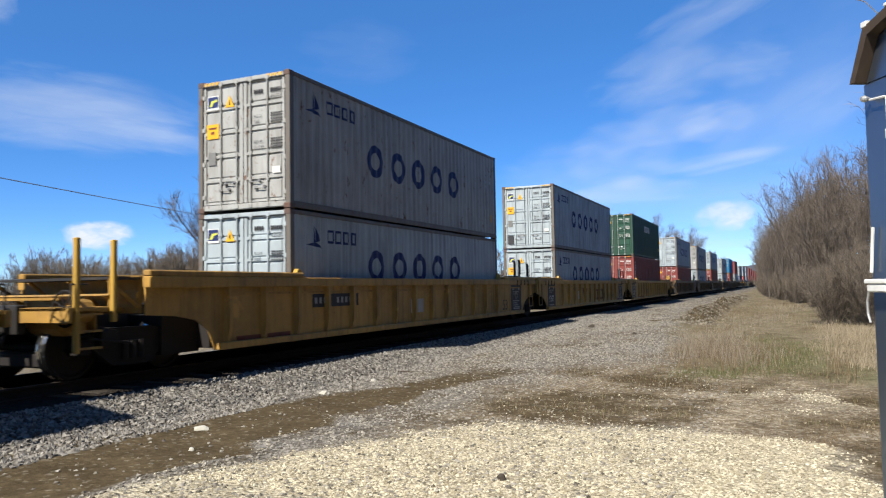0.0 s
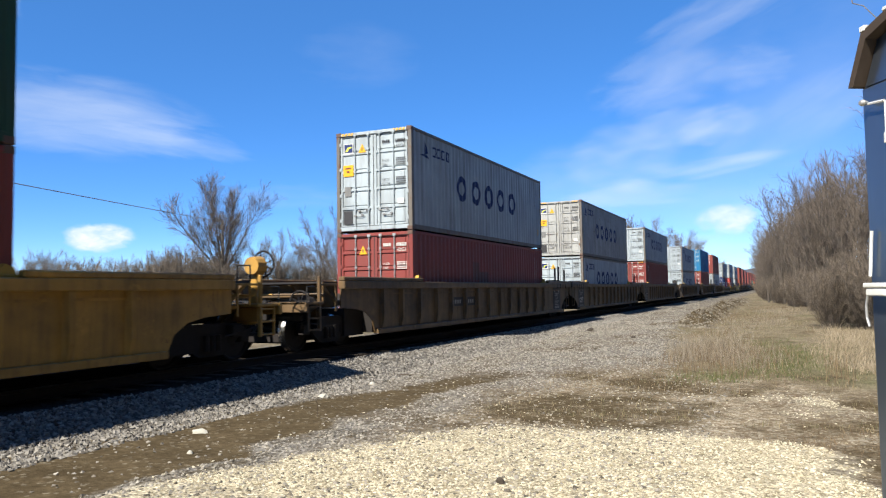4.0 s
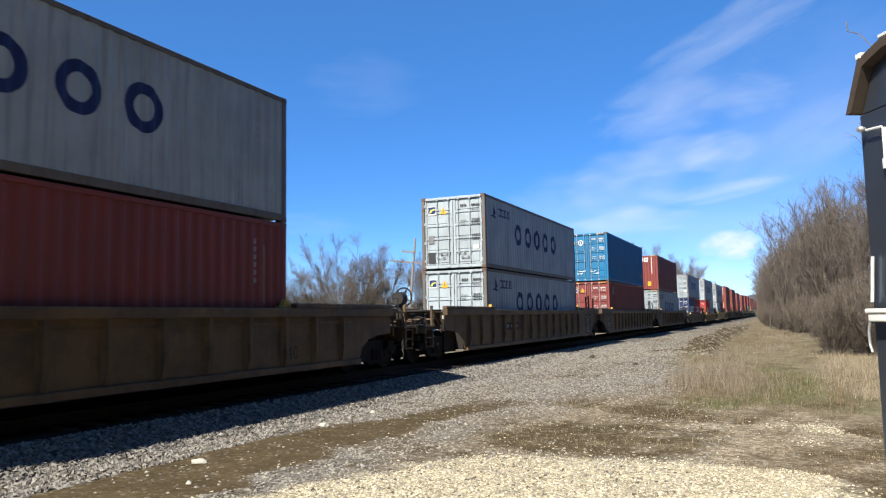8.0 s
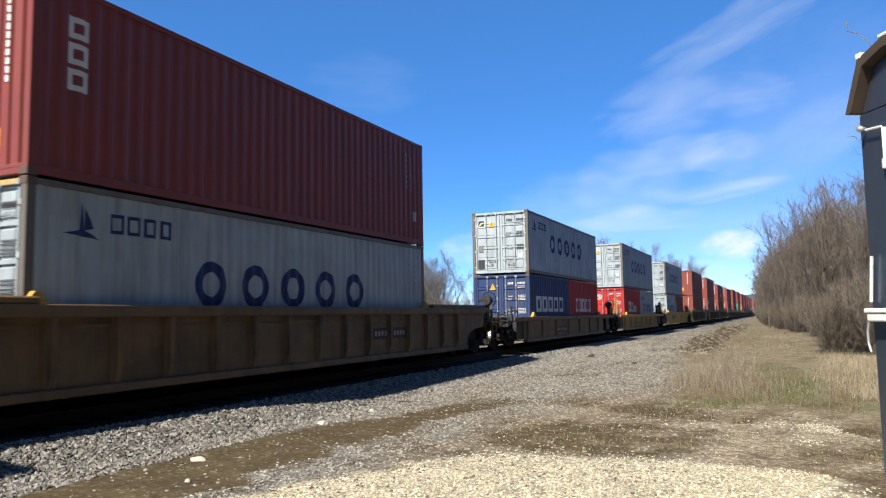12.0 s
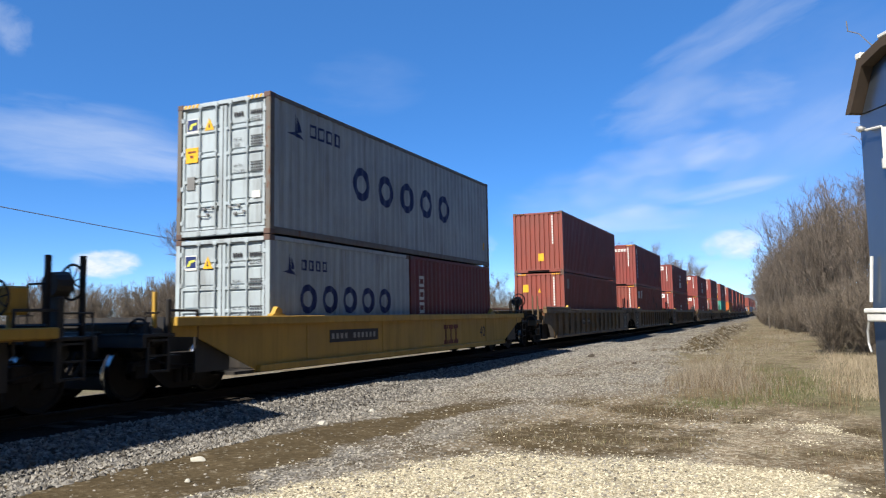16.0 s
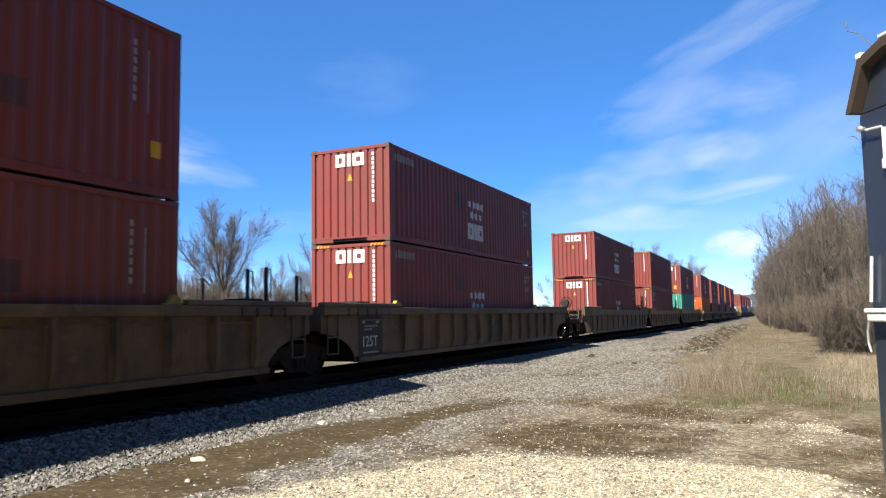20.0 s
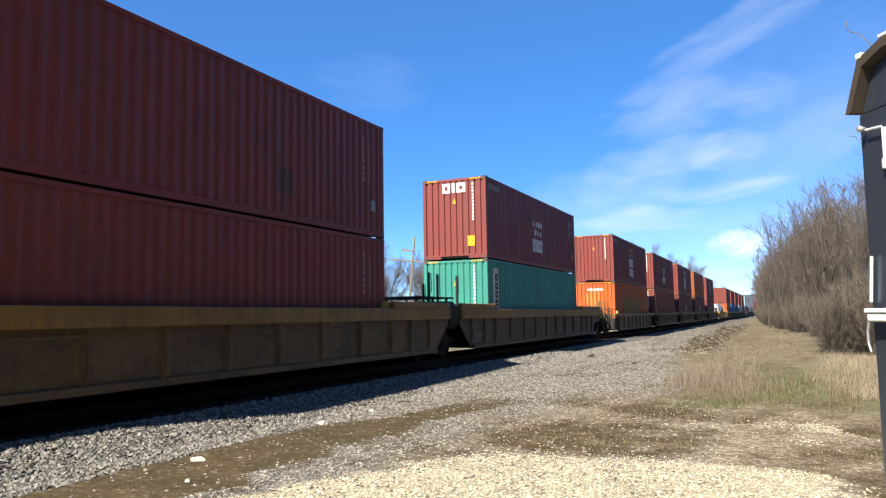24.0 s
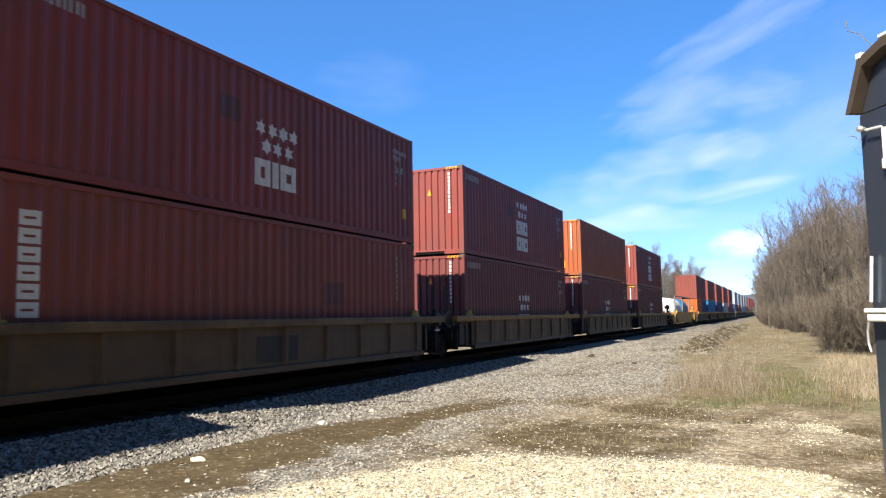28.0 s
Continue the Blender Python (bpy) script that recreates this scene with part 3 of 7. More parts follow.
def side_frame_mesh(s):
    g = Geo()
    top = [(-1.10, 0.50), (-1.08, 0.62), (-0.70, 0.66), (-0.42, 0.74), (0.42, 0.74), (0.70, 0.66), (1.08, 0.62), (1.10, 0.50),
           (0.74, 0.46), (0.40, 0.20), (0.30, 0.16), (-0.30, 0.16), (-0.40, 0.20), (-0.74, 0.46)]
    a, b = sorted((s * 0.93, s * 1.04))
    g.extrude(top, 0, a, b)
    for y in (-0.89, 0.89):
        g.box(a - 0.01, b + 0.02, y - 0.13, y + 0.13, 0.36, 0.58, 0.02)
    for k in range(-1, 2):
        g.tube((s * 1.055, k * 0.15, 0.26), (s * 1.055, k * 0.15, 0.54), 0.065, n=8)
    for y in (-0.56, 0.56):
        c, d = sorted((s * 1.04, s * 1.052))
        g.extrude([(y - 0.13, 0.52), (y + 0.13, 0.52), (y + (0.10 if y < 0 else -0.10), 0.36)], 0, c, d)
    return g.mesh("side_frame")


SPIN = [[], []]


def bogie(parent, y, spins=True):
    b = part("bogie", once("bolster", lambda: Geo().box(-0.90, 0.90, -0.22, 0.22, 0.42, 0.72, 0.03).box(-0.62, 0.62, -1.25, 1.25, 0.20, 0.42, 0.03).box(-0.55, 0.55, -0.6, 0.6, 0.40, 0.62, 0.02).mesh("bogie")), M["truck"], parent, "four-wheel cast steel bogie")
    b.location = (0, y, 0)
    for s in (-1, 1):
        part("side_frame", once(("sframe", s), lambda: side_frame_mesh(s)), M["truck"], b)
    for i, yy in enumerate((-0.89, 0.89)):
        w = part("wheelset", once("wheelset", wheelset_mesh), M["wheel"], b)
        w.location = (0, yy, WHEEL)
        if spins:
            SPIN[i].append(w)
    return b


def flipped(pts, on):
    return pts if not on else [(L40 - y, z) for y, z in pts[::-1]]


def car_end(e, rear, kind, col, top):
    """What stands past the well at one end. kind: open (a coupler), joint (shares a bogie with its neighbour)."""
    def Y(y):
        return L40 - y if rear else y

    def bx(g, x0, x1, y0, y1, z0, z1, c=0.012):
        a, b = sorted((Y(y0), Y(y1)))
        return g.box(x0, x1, a, b, z0, z1, c)

    if kind.get("dark"):
        col = "car_dark"
    if kind["end"] == "open":
        p0, p1, t = kind["platform"], kind["sill"], kind["bogie"]
        part("centre_sill", bx(bx(Geo(), -0.36, 0.36, p0 - 0.1, p1 + 2.0, 0.72, 1.08), -0.5, 0.5, p0, p0 + 0.15, 0.70, 1.12), M["car_dark"], e)
        g = bx(Geo(), -1.45, 1.45, p0 + 0.05, p0 + 0.75, 1.02, 1.08)
        bx(g, -1.48, 1.48, p0 + 0.05, p0 + 0.13, 0.86, 1.08)
        bx(g, 0.55, 0.95, p0 + 0.7, p1 + 0.1, 0.98, 1.05)
        part("platform", g, M[col], e, "end platform with crossover step")
        # coupler
        g = bx(Geo(), -0.10, 0.10, p0 - 0.42, p0 + 0.2, 0.78, 0.94, 0.02)
        bx(g, -0.16, 0.16, p0 - 0.60, p0 - 0.36, 0.72, 1.0, 0.05)
        part("coupler", g, M["truck"], e, "knuckle coupler")
        g = Geo()
        for k in range(7):
            a, b = k / 7.0, (k + 1) / 7.0
            g.tube((0.32, Y(p0 - 0.55 * a), 0.80 - 1.5 * a * (1 - a)), (0.32, Y(p0 - 0.55 * b), 0.80 - 1.5 * b * (1 - b)), 0.028, n=6)
        part("air_hose", g, M["rubber"], e, "drooping black air hose")
        for s in (-1, 1):
            for i, y in enumerate((p0 + 0.22, p0 + 0.85) if kind.get("tall") and not rear else ()):
                part("stanchion", bx(Geo(), s * 1.43 - 0.04, s * 1.43 + 0.04, y - 0.04, y + 0.04, 0.44 if i == 0 else 0.85, 2.05), M["car_clean"], e, "tall yellow corner post")
            for i, y in enumerate(() if kind.get("tall") and not rear else (p0 + 0.63, p0 + 1.28)):
                w = 0.036 if i == 0 else 0.022
                g = bx(Geo(), s * 1.40 - w, s * 1.40 + w, y - w, y + w, 0.46 if i == 0 else 0.85, 1.62 if i == 0 else 1.46)
                part("stanchion", g, M[col], e, "upright corner post")
                if i == 0:
                    part("grab_iron", bx(Geo(), s * 1.40 - 0.02, s * 1.40 + 0.02, y, y + 0.62, 1.42, 1.46, 0.008), M[col], e)
            part("grab_iron", Geo().tube((s * 1.44, Y(p0 + 0.12), 0.95), (s * 1.44, Y(p0 + 0.12), 1.40), 0.013, n=5).tube((s * 1.44, Y(p0 + 0.12), 1.40), (s * 1.44, Y(p0 + 0.40), 1.40), 0.013, n=5), M["car_dark"], e)
            g = Geo()
            for z in (0.48, 0.72, 0.96):
                bx(g, s * 1.40 - 0.03, s * 1.40 + 0.03, p0 + 0.22, p0 + 0.66, z, z + 0.03, 0.0)
            bx(g, s * 1.40 - 0.02, s * 1.40 + 0.02, p0 + 0.20, p0 + 0.24, 0.46, 1.05, 0.0)
            part("step_ladder", g, M[col], e)
        g = Geo()
        for y in (p0 + 0.25, p0 + 0.80):
            g.tube((-1.4, Y(y), 1.24), (1.4, Y(y), 1.24), 0.022, n=5)
        bx(g, -1.3, 0.9, p0 + 0.35, p0 + 0.7, 1.18, 1.22, 0.0)
        part("crossover_walkway", g, M[col], e, "steel grating walkway with rails")
        part("brake_panel", bx(bx(Geo(), -1.05, 0.62, p0 + 0.46, p0 + 0.50, 0.72, 1.02), 0.70, 1.34, p0 + 0.60, p0 + 0.64, 0.74, 1.0), M[col], e, "steel plate in front of the brake gear")
        # hand brake
        wx, wy, wz = kind.get("brake_x", 1.18), *((p0 + 0.24, 1.06) if not rear else (p0 + 0.26, 1.84))
        g = Geo().torus((wx, Y(wy), wz), 1, 0.25, 0.020, 20, 5)
        for k in range(4):
            a = 0.7854 * k + 0.3
            g.tube((wx - 0.24 * math.cos(a), Y(wy), wz - 0.24 * math.sin(a)), (wx + 0.24 * math.cos(a), Y(wy), wz + 0.24 * math.sin(a)), 0.011, n=4)
        g.tube((wx, Y(wy - 0.03), wz), (wx, Y(wy + 0.30), wz), 0.035, n=8)
        drum = Geo().tube((wx, Y(wy + 0.12), wz - 0.04), (wx, Y(wy + 0.36), wz - 0.04), 0.19, 0.17, 14)
        bx(drum, wx - 0.08, wx + 0.08, wy + 0.16, wy + 0.30, 1.02 if rear else 0.70, wz - 0.1, 0.02)
        hb = part("hand_brake", drum, M[col if col in ("car_yellow", "car_clean") else "car_dark"], e, "hand brake housing")
        part("hand_wheel", g, M["truck"], hb, "spoked brake wheel")
        if rear and wx > 0:
            part("brake_guard", Geo().tube((1.30, Y(p0 + 0.80), 1.05), (1.30, Y(p0 + 0.80), 1.80), 0.016, n=5).tube((1.30, Y(p0 + 0.80), 1.80), (1.0, Y(p0 + 0.80), 1.80), 0.016, n=5).tube((1.0, Y(p0 + 0.80), 1.80), (1.0, Y(p0 + 0.80), 1.05), 0.016, n=5), M["truck"], e, "bent bar guard")
        # brake gear under the platform
        g = Geo().tube((0.70, Y(p0 + 0.75), 0.62), (0.70, Y(p0 + 1.25), 0.62), 0.15, 0.15, 12)
        g.tube((0.2, Y(p0 + 0.5), 0.55), (1.2, Y(p0 + 0.6), 0.62), 0.02, n=5).tube((1.2, Y(p0 + 0.6), 0.62), (1.2, Y(p0 + 1.4), 0.5), 0.02, n=5)
        bx(g, 0.95, 1.20, p0 + 0.85, p0 + 1.15, 0.48, 0.72, 0.02)
        part("brake_cylinder", g, M["truck"], e, "black brake cylinder with rods")
        gear = col if col in ("car_yellow", "car_clean") else "car_dark"
        part("air_tank", Geo().lathe([(0.0, -0.42), (0.16, -0.38), (0.20, -0.30), (0.20, 0.30), (0.16, 0.38), (0.0, 0.42)], 0, 14), M[gear], e, "round air reservoir under the platform", at=(0.75, Y(p0 + 0.40), 0.86))
        g = bx(Geo(), -1.30, 1.30, p1 - 0.02, p1 + 0.04, 0.95, top, 0.0)
        part("end_plate", g, M[col], e)
        if kind["sill"] < -3:
            # end wall, plus an added dark block that hides the lit ground beyond
            part("slope_sheet", bx(bx(Geo(), -1.37, 1.37, t + 1.36, t + 1.42, 0.30, 0.95, 0.0), -1.25, 1.10, t + 0.55, t + 1.4, 0.25, 0.9, 0.0), M["truck"], e, "dark steel end wall of the well and plates filling gaps")
            # grating deck on brackets in front of the end plate
            part("end_deck", bx(Geo(), -1.34, 1.34, p1 - 0.62, p1 - 0.02, top - 0.05, top - 0.01, 0.0), M["car_dark"], e, "dark grating deck at the end")
            for s in (-1, 1):
                for u in (1.28, 0.45):
                    part("deck_bracket", Geo().tube((s * u, Y(p1 - 0.58), top - 0.06), (s * u, Y(p1 - 0.02), 1.05), 0.032, n=6), M[col], e, "slanted bracket under the deck")
                part("deck_rail", Geo().tube((s * 1.34, Y(p1 - 0.60), top - 0.02), (s * 1.34, Y(p1 - 0.60), 1.06), 0.022, n=5), M[col], e)
            part("end_channel", bx(Geo(), -1.34, 1.34, p1 - 0.10, p1 - 0.03, 1.18, 1.28, 0.0), M[col], e)
        # dark plates stand in for the shade in the gap below the chord
        if kind["sill"] > -3:
            for s in (-1, 1):
                a, b = sorted((Y(p1 + 0.6), Y(p1 + 1.45)))
                part("end_web", Geo().box(s * 1.33 - 0.02, s * 1.33 + 0.02, a, b, 0.40, 1.03), M["car_dark"], e)
        bogie(e, Y(t))
    else:
        t, p1, tip = kind["bogie"], kind.get("well", kind["sill"]), kind["sill"]
        part("centre_sill", bx(bx(Geo(), -0.42, 0.42, t + 0.02, p1 + 2.0, 0.70, 1.05), -0.60, 0.60, t + 0.05, t + 0.45, 0.66, 0.98), M["car_dark"], e)
        part("end_plate", bx(Geo(), -1.37, 1.37, tip + 0.02, tip + 0.08, 1.0, top, 0.0), M[col], e)
        # end wall and upper plate, added to black out the gap by the bogie
        part("slope_sheet", bx(bx(Geo(), -1.37, 1.37, p1 + 0.30, p1 + 0.36, 0.28, 0.86, 0.0), -1.30, 1.30, p1 + 0.05, p1 + 0.10, 0.55, 0.84, 0.0), M["truck"], e, "dark steel end wall of the well and plates filling gaps")
        high = kind.get("style") == "deep"
        wz, wa, wb = (1.82, t + (0.28 if rear else 0.07), t + 1.27) if high else (1.28, t + 0.10, p1)
        g = bx(Geo(), -1.05 if high else -0.7, 1.0 if high else 0.9, wa, wb, wz, wz + 0.05, 0.0)
        for y in (wa + 0.05, wb - 0.15):
            for x in (-0.6, 0.8):
                bx(g, x - 0.03, x + 0.03, y - 0.03, y + 0.03, 0.95, wz, 0.0)
        part("crossover_walkway", g, M["car_dark"], e, "steel grating walkway")
        long = "well" in kind
        if long:
            # deck over the bogie, sill steps, and guide posts with hand loops
            part("end_deck", bx(Geo(), -1.36, 1.36, tip + 0.1, p1 + 2.0, top - 0.16, top - 0.10, 0.0), M["car_dark"], e)
            for s in () if high else (-1, 1):
                g = Geo()
                ya, yb = Y(tip + 0.20), Y(tip + 0.62)
                for q in (ya, yb):
                    g.tube((s * 1.45, q, 0.50), (s * 1.45, q, top - 0.1), 0.018, n=5)
                for z in (0.50, 0.86):
                    g.tube((s * 1.45, ya, z), (s * 1.45, yb, z), 0.018, n=5)
                part("sill_step", g, M[col], e, "bent bar step at the corner")
            for k_ in range(0 if high else 4):
                y = Y(tip + 0.95 + 0.42 * k_)
                part("tie_down", Geo().box(1.50, 1.535, y - 0.03, y + 0.03, top - 0.20, top - 0.02, 0.006), M["car_dark"], e)
            for u0, u1, hz in ((1.5, 2.1, 0.14), (0.55, 1.0, 0.10)):
                part("lashing_box", bx(Geo(), 0.95, 1.42, tip + u0, tip + u1, top, top + hz, 0.02), M["truck"], e, "black steel hardware on the end")
            if kind["style"] == "deep" and not rear:
                part("gap_box", Geo().box(-1.40, 1.46, t - 0.22, t + 0.66, 0.90, 1.72, 0.16), M["truck"], e, "dark steel housing over the joint")
            if rear or high:
                near = ((1.15, t + 0.39, 2.52), (1.15, t + 0.97, 2.55), (1.2, t + 1.45, 2.2)) if high else ((1.26, t + 0.45, 2.16), (1.26, t + 1.45, 2.28), (1.26, t + 2.0, 2.22), (-1.2, t + 0.5, 2.2), (-1.2, t + 1.5, 2.2))
                for x, y, z in near if rear else ((1.15, t + 1.17, 2.54),):
                    post = part("stanchion", Geo().box(x - 0.03, x + 0.03, Y(y) - 0.03, Y(y) + 0.03, 0.98, z, 0.008), M["car_dark"], e, "tall upright guide post")
                    q = Y(y) + (0.15 if x > 0 else -0.15)
                    part("hand_loop", Geo().tube((x, Y(y), z - 0.04), (x, q, z - 0.04), 0.011, n=5).tube((x, q, z - 0.04), (x, q, z - 0.56), 0.011, n=5).tube((x, q, z - 0.56), (x, Y(y), z - 0.56), 0.011, n=5), M["car_dark"], post)
            if not rear:
                bogie(e, t)
        elif not rear:
            for x, y in ((1.15, t + 0.35), (0.55, t + 0.75), (-1.0, t + 0.45)):
                part("stanchion", Geo().box(x - 0.035, x + 0.035, y - 0.035, y + 0.035, 0.95, 2.20, 0.008), M["car_dark"], e, "tall upright guide post")
            bogie(e, t)
            # dark plates put in where the gap over the wheels is only shaded
            if kind["sill"] > -2:
                for s in (-1, 1):
                    part("end_web", Geo().box(s * 1.33 - 0.02, s * 1.33 + 0.02, p1 + 0.55, p1 + 1.4, 0.40, 1.13), M["car_dark"], e)
        # arched side arm over the shared bogie
        for s in () if long else (-1, 1):
            q = [(t + 0.10, 1.10), (t + 0.10, 1.30), (p1 + 0.1, 1.46), (p1 + 0.1, 0.95), (t + 0.45, 0.92)]
            a, b = sorted((s * 1.18, s * 1.26))
            part("side_arm", Geo().extrude(flipped(q, rear), 0, a, b), M["car_dark"], e)


STYLES = {
    # z of the panel's lower edge, of the chord, of the top; rib spacing; raised ledge at the ends
    "ribbed": dict(z0=0.28, chord=1.34, top=1.52, step=1.055, ledge=0.10, rib=0.098),
    "deep": dict(z0=0.28, chord=1.19, top=1.50, step=1.32, ledge=0.17, rib=0.07),
    "short": dict(z0=0.27, chord=1.12, top=1.28, step=1.45, ledge=0.0, rib=0.06),
    "flush": dict(z0=0.33, chord=1.18, top=1.34, step=0.0, ledge=0.0, rib=0.0),
    "sparse": dict(z0=0.26, chord=1.06, top=1.21, step=2.05, ledge=0.0, rib=0.07),
}


def rib_mesh(s, za, zb, deep):
    """Pressed stiffener: broad foot on the panel, narrower face, cut back at the lower end."""
    v = [(s * (1.42 + x), y, z) for x, y, z in ((0, -0.09, za), (deep * 0.45, -0.045, za), (deep * 0.45, 0.045, za), (0, 0.09, za), (0, -0.09, zb), (deep, -0.045, zb), (deep, 0.045, zb), (0, 0.09, zb), (deep, -0.045, za + 0.25), (deep, 0.045, za + 0.25))]
    return Geo().add(v, [(0, 1, 8, 5, 4), (1, 2, 9, 8), (8, 9, 6, 5), (2, 3, 7, 6, 9), (0, 3, 2, 1), (4, 5, 6, 7)]).mesh("rib")


def well_car(y0, style, front, rear, panel, chord, label, stencil=None, extras=()):
    e = new("well_car")
    tagged(e, label, "railcar", "wagons of the train")
    st = STYLES[style]
    z0, zc, zt = st["z0"], st["chord"], st["top"]
    if style in ("ribbed", "deep"):
        # the sides reach on to the gap between two units
        front, rear = [dict(k, well=k["sill"], sill=k["bogie"] + (0.24 if style == "ribbed" else far), style=style) if k["end"] == "joint" else k for k, far in ((front, 0.72), (rear, 0.30))]
    fs, rs = front["sill"], L40 - rear["sill"]
    slant = style in ("flush",)

    def low(k, sill):
        """Lower edge of the side near one end, over the wheels."""
        b = k["bogie"]
        if k["end"] == "open" and style in ("ribbed", "deep"):
            return [(sill, 0.92), (b + 0.55, 0.88), (b + 0.98, 0.80), (b + 1.28, 0.62), (b + 1.45, z0)]
        if slant:
            return [(sill, 1.02), (sill + 0.55, 1.0), (sill + 1.2, 0.72), (sill + 2.1, z0 + 0.02), (sill + 2.5, z0)]
        if style in ("short", "sparse"):
            w = k.get("cut", 1.35)
            return [(sill, zc - 0.02), (sill + w, zc - 0.04), (sill + w + 0.02, z0)]
        if style == "deep":
            return [(sill, 1.02), (sill + 0.15, 0.92), (sill + 0.90, z0)]
        # arch over the shared bogie
        arc = [(b + 1.62 * math.sin(a), z0 + 0.68 * math.cos(a)) for a in (0.14, 0.4, 0.65, 0.9, 1.15, 1.35)]
        return arc + [(b + 1.63, z0)]

    lower = low(front, fs) + flipped(low(rear, rear["sill"]), True)
    for s in (-1, 1):
        pts = [(fs, zc + 0.02)] + lower + [(rs, zc + 0.02)]
        a, b = sorted((s * 1.39, s * 1.42))
        g = Geo().extrude(pts, 0, a, b)
        pn = part("side_panel", g, M[panel], e)
        c0, c1 = sorted((s * 1.34, s * 1.52))
        part("top_chord", Geo().box(c0, c1, fs, rs, zc, zt, 0.015), M[chord], e, "continuous steel top chord")
        lows = [p for p in lower if abs(p[1] - z0) < 0.03]
        la, lb = min(p[0] for p in lows), max(p[0] for p in lows)
        part("bottom_chord", Geo().box(c0 + 0.01, c1 - 0.01, la + 0.02, lb - 0.02, z0 - 0.02, z0 + 0.10, 0.01), M[panel], e)
        if style in ("ribbed", "deep"):
            part("stiffener", Geo().box(*sorted((s * 1.42, s * 1.445)), la + 0.3, lb - 0.3, zc - 0.14, zc - 0.10), M[panel], pn)
        if st["ledge"]:
            for u0, u1 in ((fs, 0.05), (L40 - 0.05, rs)):
                part("end_ledge", Geo().box(c0 + 0.01, c1 - 0.01, u0, u1, zt, zt + st["ledge"], 0.02), M[chord], e, "raised ledge above the chord")
        if st["step"]:
            if style == "deep":
                for y in (-2.09, -0.98, 0.08, 1.61, 3.17, 4.63, 6.1, 7.56, 9.02, 10.58, 12.11, 13.17, 14.28):
                    if la < y < lb:
                        part("rib", once(("rib", style, s), lambda: rib_mesh(s, z0 + 0.10, zc, st["rib"])), M[panel], pn, at=(0, y, 0))
            y, n = la + 0.30 if style != "deep" else lb, 0
            rib = once(("rib", style, s), lambda: rib_mesh(s, z0 + 0.10, zc, st["rib"]))
            while y < lb - 0.2:
                if not any(q - (0.95 if q > 10 else 0.10) < y < q + 1.22 for q, w in stencil or ()):
                    part("rib", rib, M[panel], pn, at=(0, y, 0))
                y += st["step"] * (0.96 + 0.08 * ((n * 7) % 5) / 5)
                n += 1
        else:
            for y in (1.0, 4.2, 8.0, 11.2):
                part("seam", Geo().box(min(s * 1.42, s * 1.43), max(s * 1.42, s * 1.43), y - 0.03, y + 0.03, z0 + 0.1, zc), M[panel], pn)
    part("well_floor", Geo().box(-1.39, 1.39, fs + 1.6, rs - 1.6, 0.29, 0.345), M["car_dark"], e)
    for y in (-0.35, L40 + 0.35):
        part("bulkhead", Geo().box(-1.39, 1.39, y - 0.05, y + 0.05, 0.35, zc - 0.1, 0.01), M["car_dark"], e)
    # container guides on the chord
    for y in (0.10, L40 - 0.2):
        part("container_guide", Geo().extrude([(y - 0.16, zt), (y + 0.16, zt), (y + 0.10, zt + 0.14), (y - 0.02, zt + 0.18)], 0, 1.26, 1.36).box(1.24, 1.38, y - 0.2, y + 0.2, zt - 0.02, zt + 0.04, 0.01), M["car_clean"], e, "yellow corner guide on the chord")
    car_end(e, False, front, panel, zt)
    car_end(e, True, rear, panel, zt)
    if stencil:
        xs = 1.425
        for y, text in stencil:
            a = part("stencil_panel", Geo().box(xs, xs + 0.006, y, y + 1.12, z0 + 0.12, zc - 0.02), M["black"], e, "black stencil panel")
            p = []
            if y < 10:
                g = Geo()
                v, f = once(("text", text, 1), lambda: writing(text, 0.36))
                g.add([(xs + 0.010, y + 0.12 + x, z0 + 0.32 + z) for x, q, z in v], f)
                me = bpy.data.meshes.new("stencil")
                me.from_pydata(g.v, [], g.f)
                me.materials.append(None)
                part("stencil", me, M["white_mark"], a, "white stencilled lettering")
            else:
                part("stencil_ring", Geo().torus((xs + 0.004, y + 0.55, z0 + 0.66), 0, 0.12, 0.016, 18, 4), M["grey_lettering"], a, "painted ring")
                p += [(y + 0.22, y + 0.90 - 0.13 * (i % 3), z0 + 0.22 + 0.075 * i, z0 + 0.25 + 0.075 * i) for i in range(4)]
            for r, n in ((0.70, 3), (0.78, 5)):
                p += [(y + 0.25 + 0.13 * i, y + 0.25 + 0.13 * i + 0.09, z0 + r, z0 + r + 0.04) for i in range(n)]
            p += [(y + 0.15, y + 0.28, z0 + 0.86, z0 + 0.95), (y + 0.80, y + 0.93, z0 + 0.86, z0 + 0.95), (y + 0.2, y + 0.9, z0 + 0.16, z0 + 0.20)]
            g = Geo()
            for q in p:
                g.box(xs + 0.006, xs + 0.010, *q)
            part("stencil_print", g, M["grey_lettering"], a, kind="stuff")
    for ex in extras:
        ex(e, z0, zc, zt)
    TRAIN.append((e, 0.0, y0, 0.0))
    return e


M["grey_lettering"] = plain("faded white lettering", (0.30, 0.29, 0.27), 0.7)


def car_text(text, y, z, size, ink):
    def go(e, z0, zc, zt):
        v, f = writing(text, size)
        me = bpy.data.meshes.new("car_lettering")
        me.from_pydata([(1.432, y + x, z + w) for x, q, w in v], [], f)
        me.materials.append(None)
        part("car_lettering", me, M[ink], e, "stencilled number")
    return go


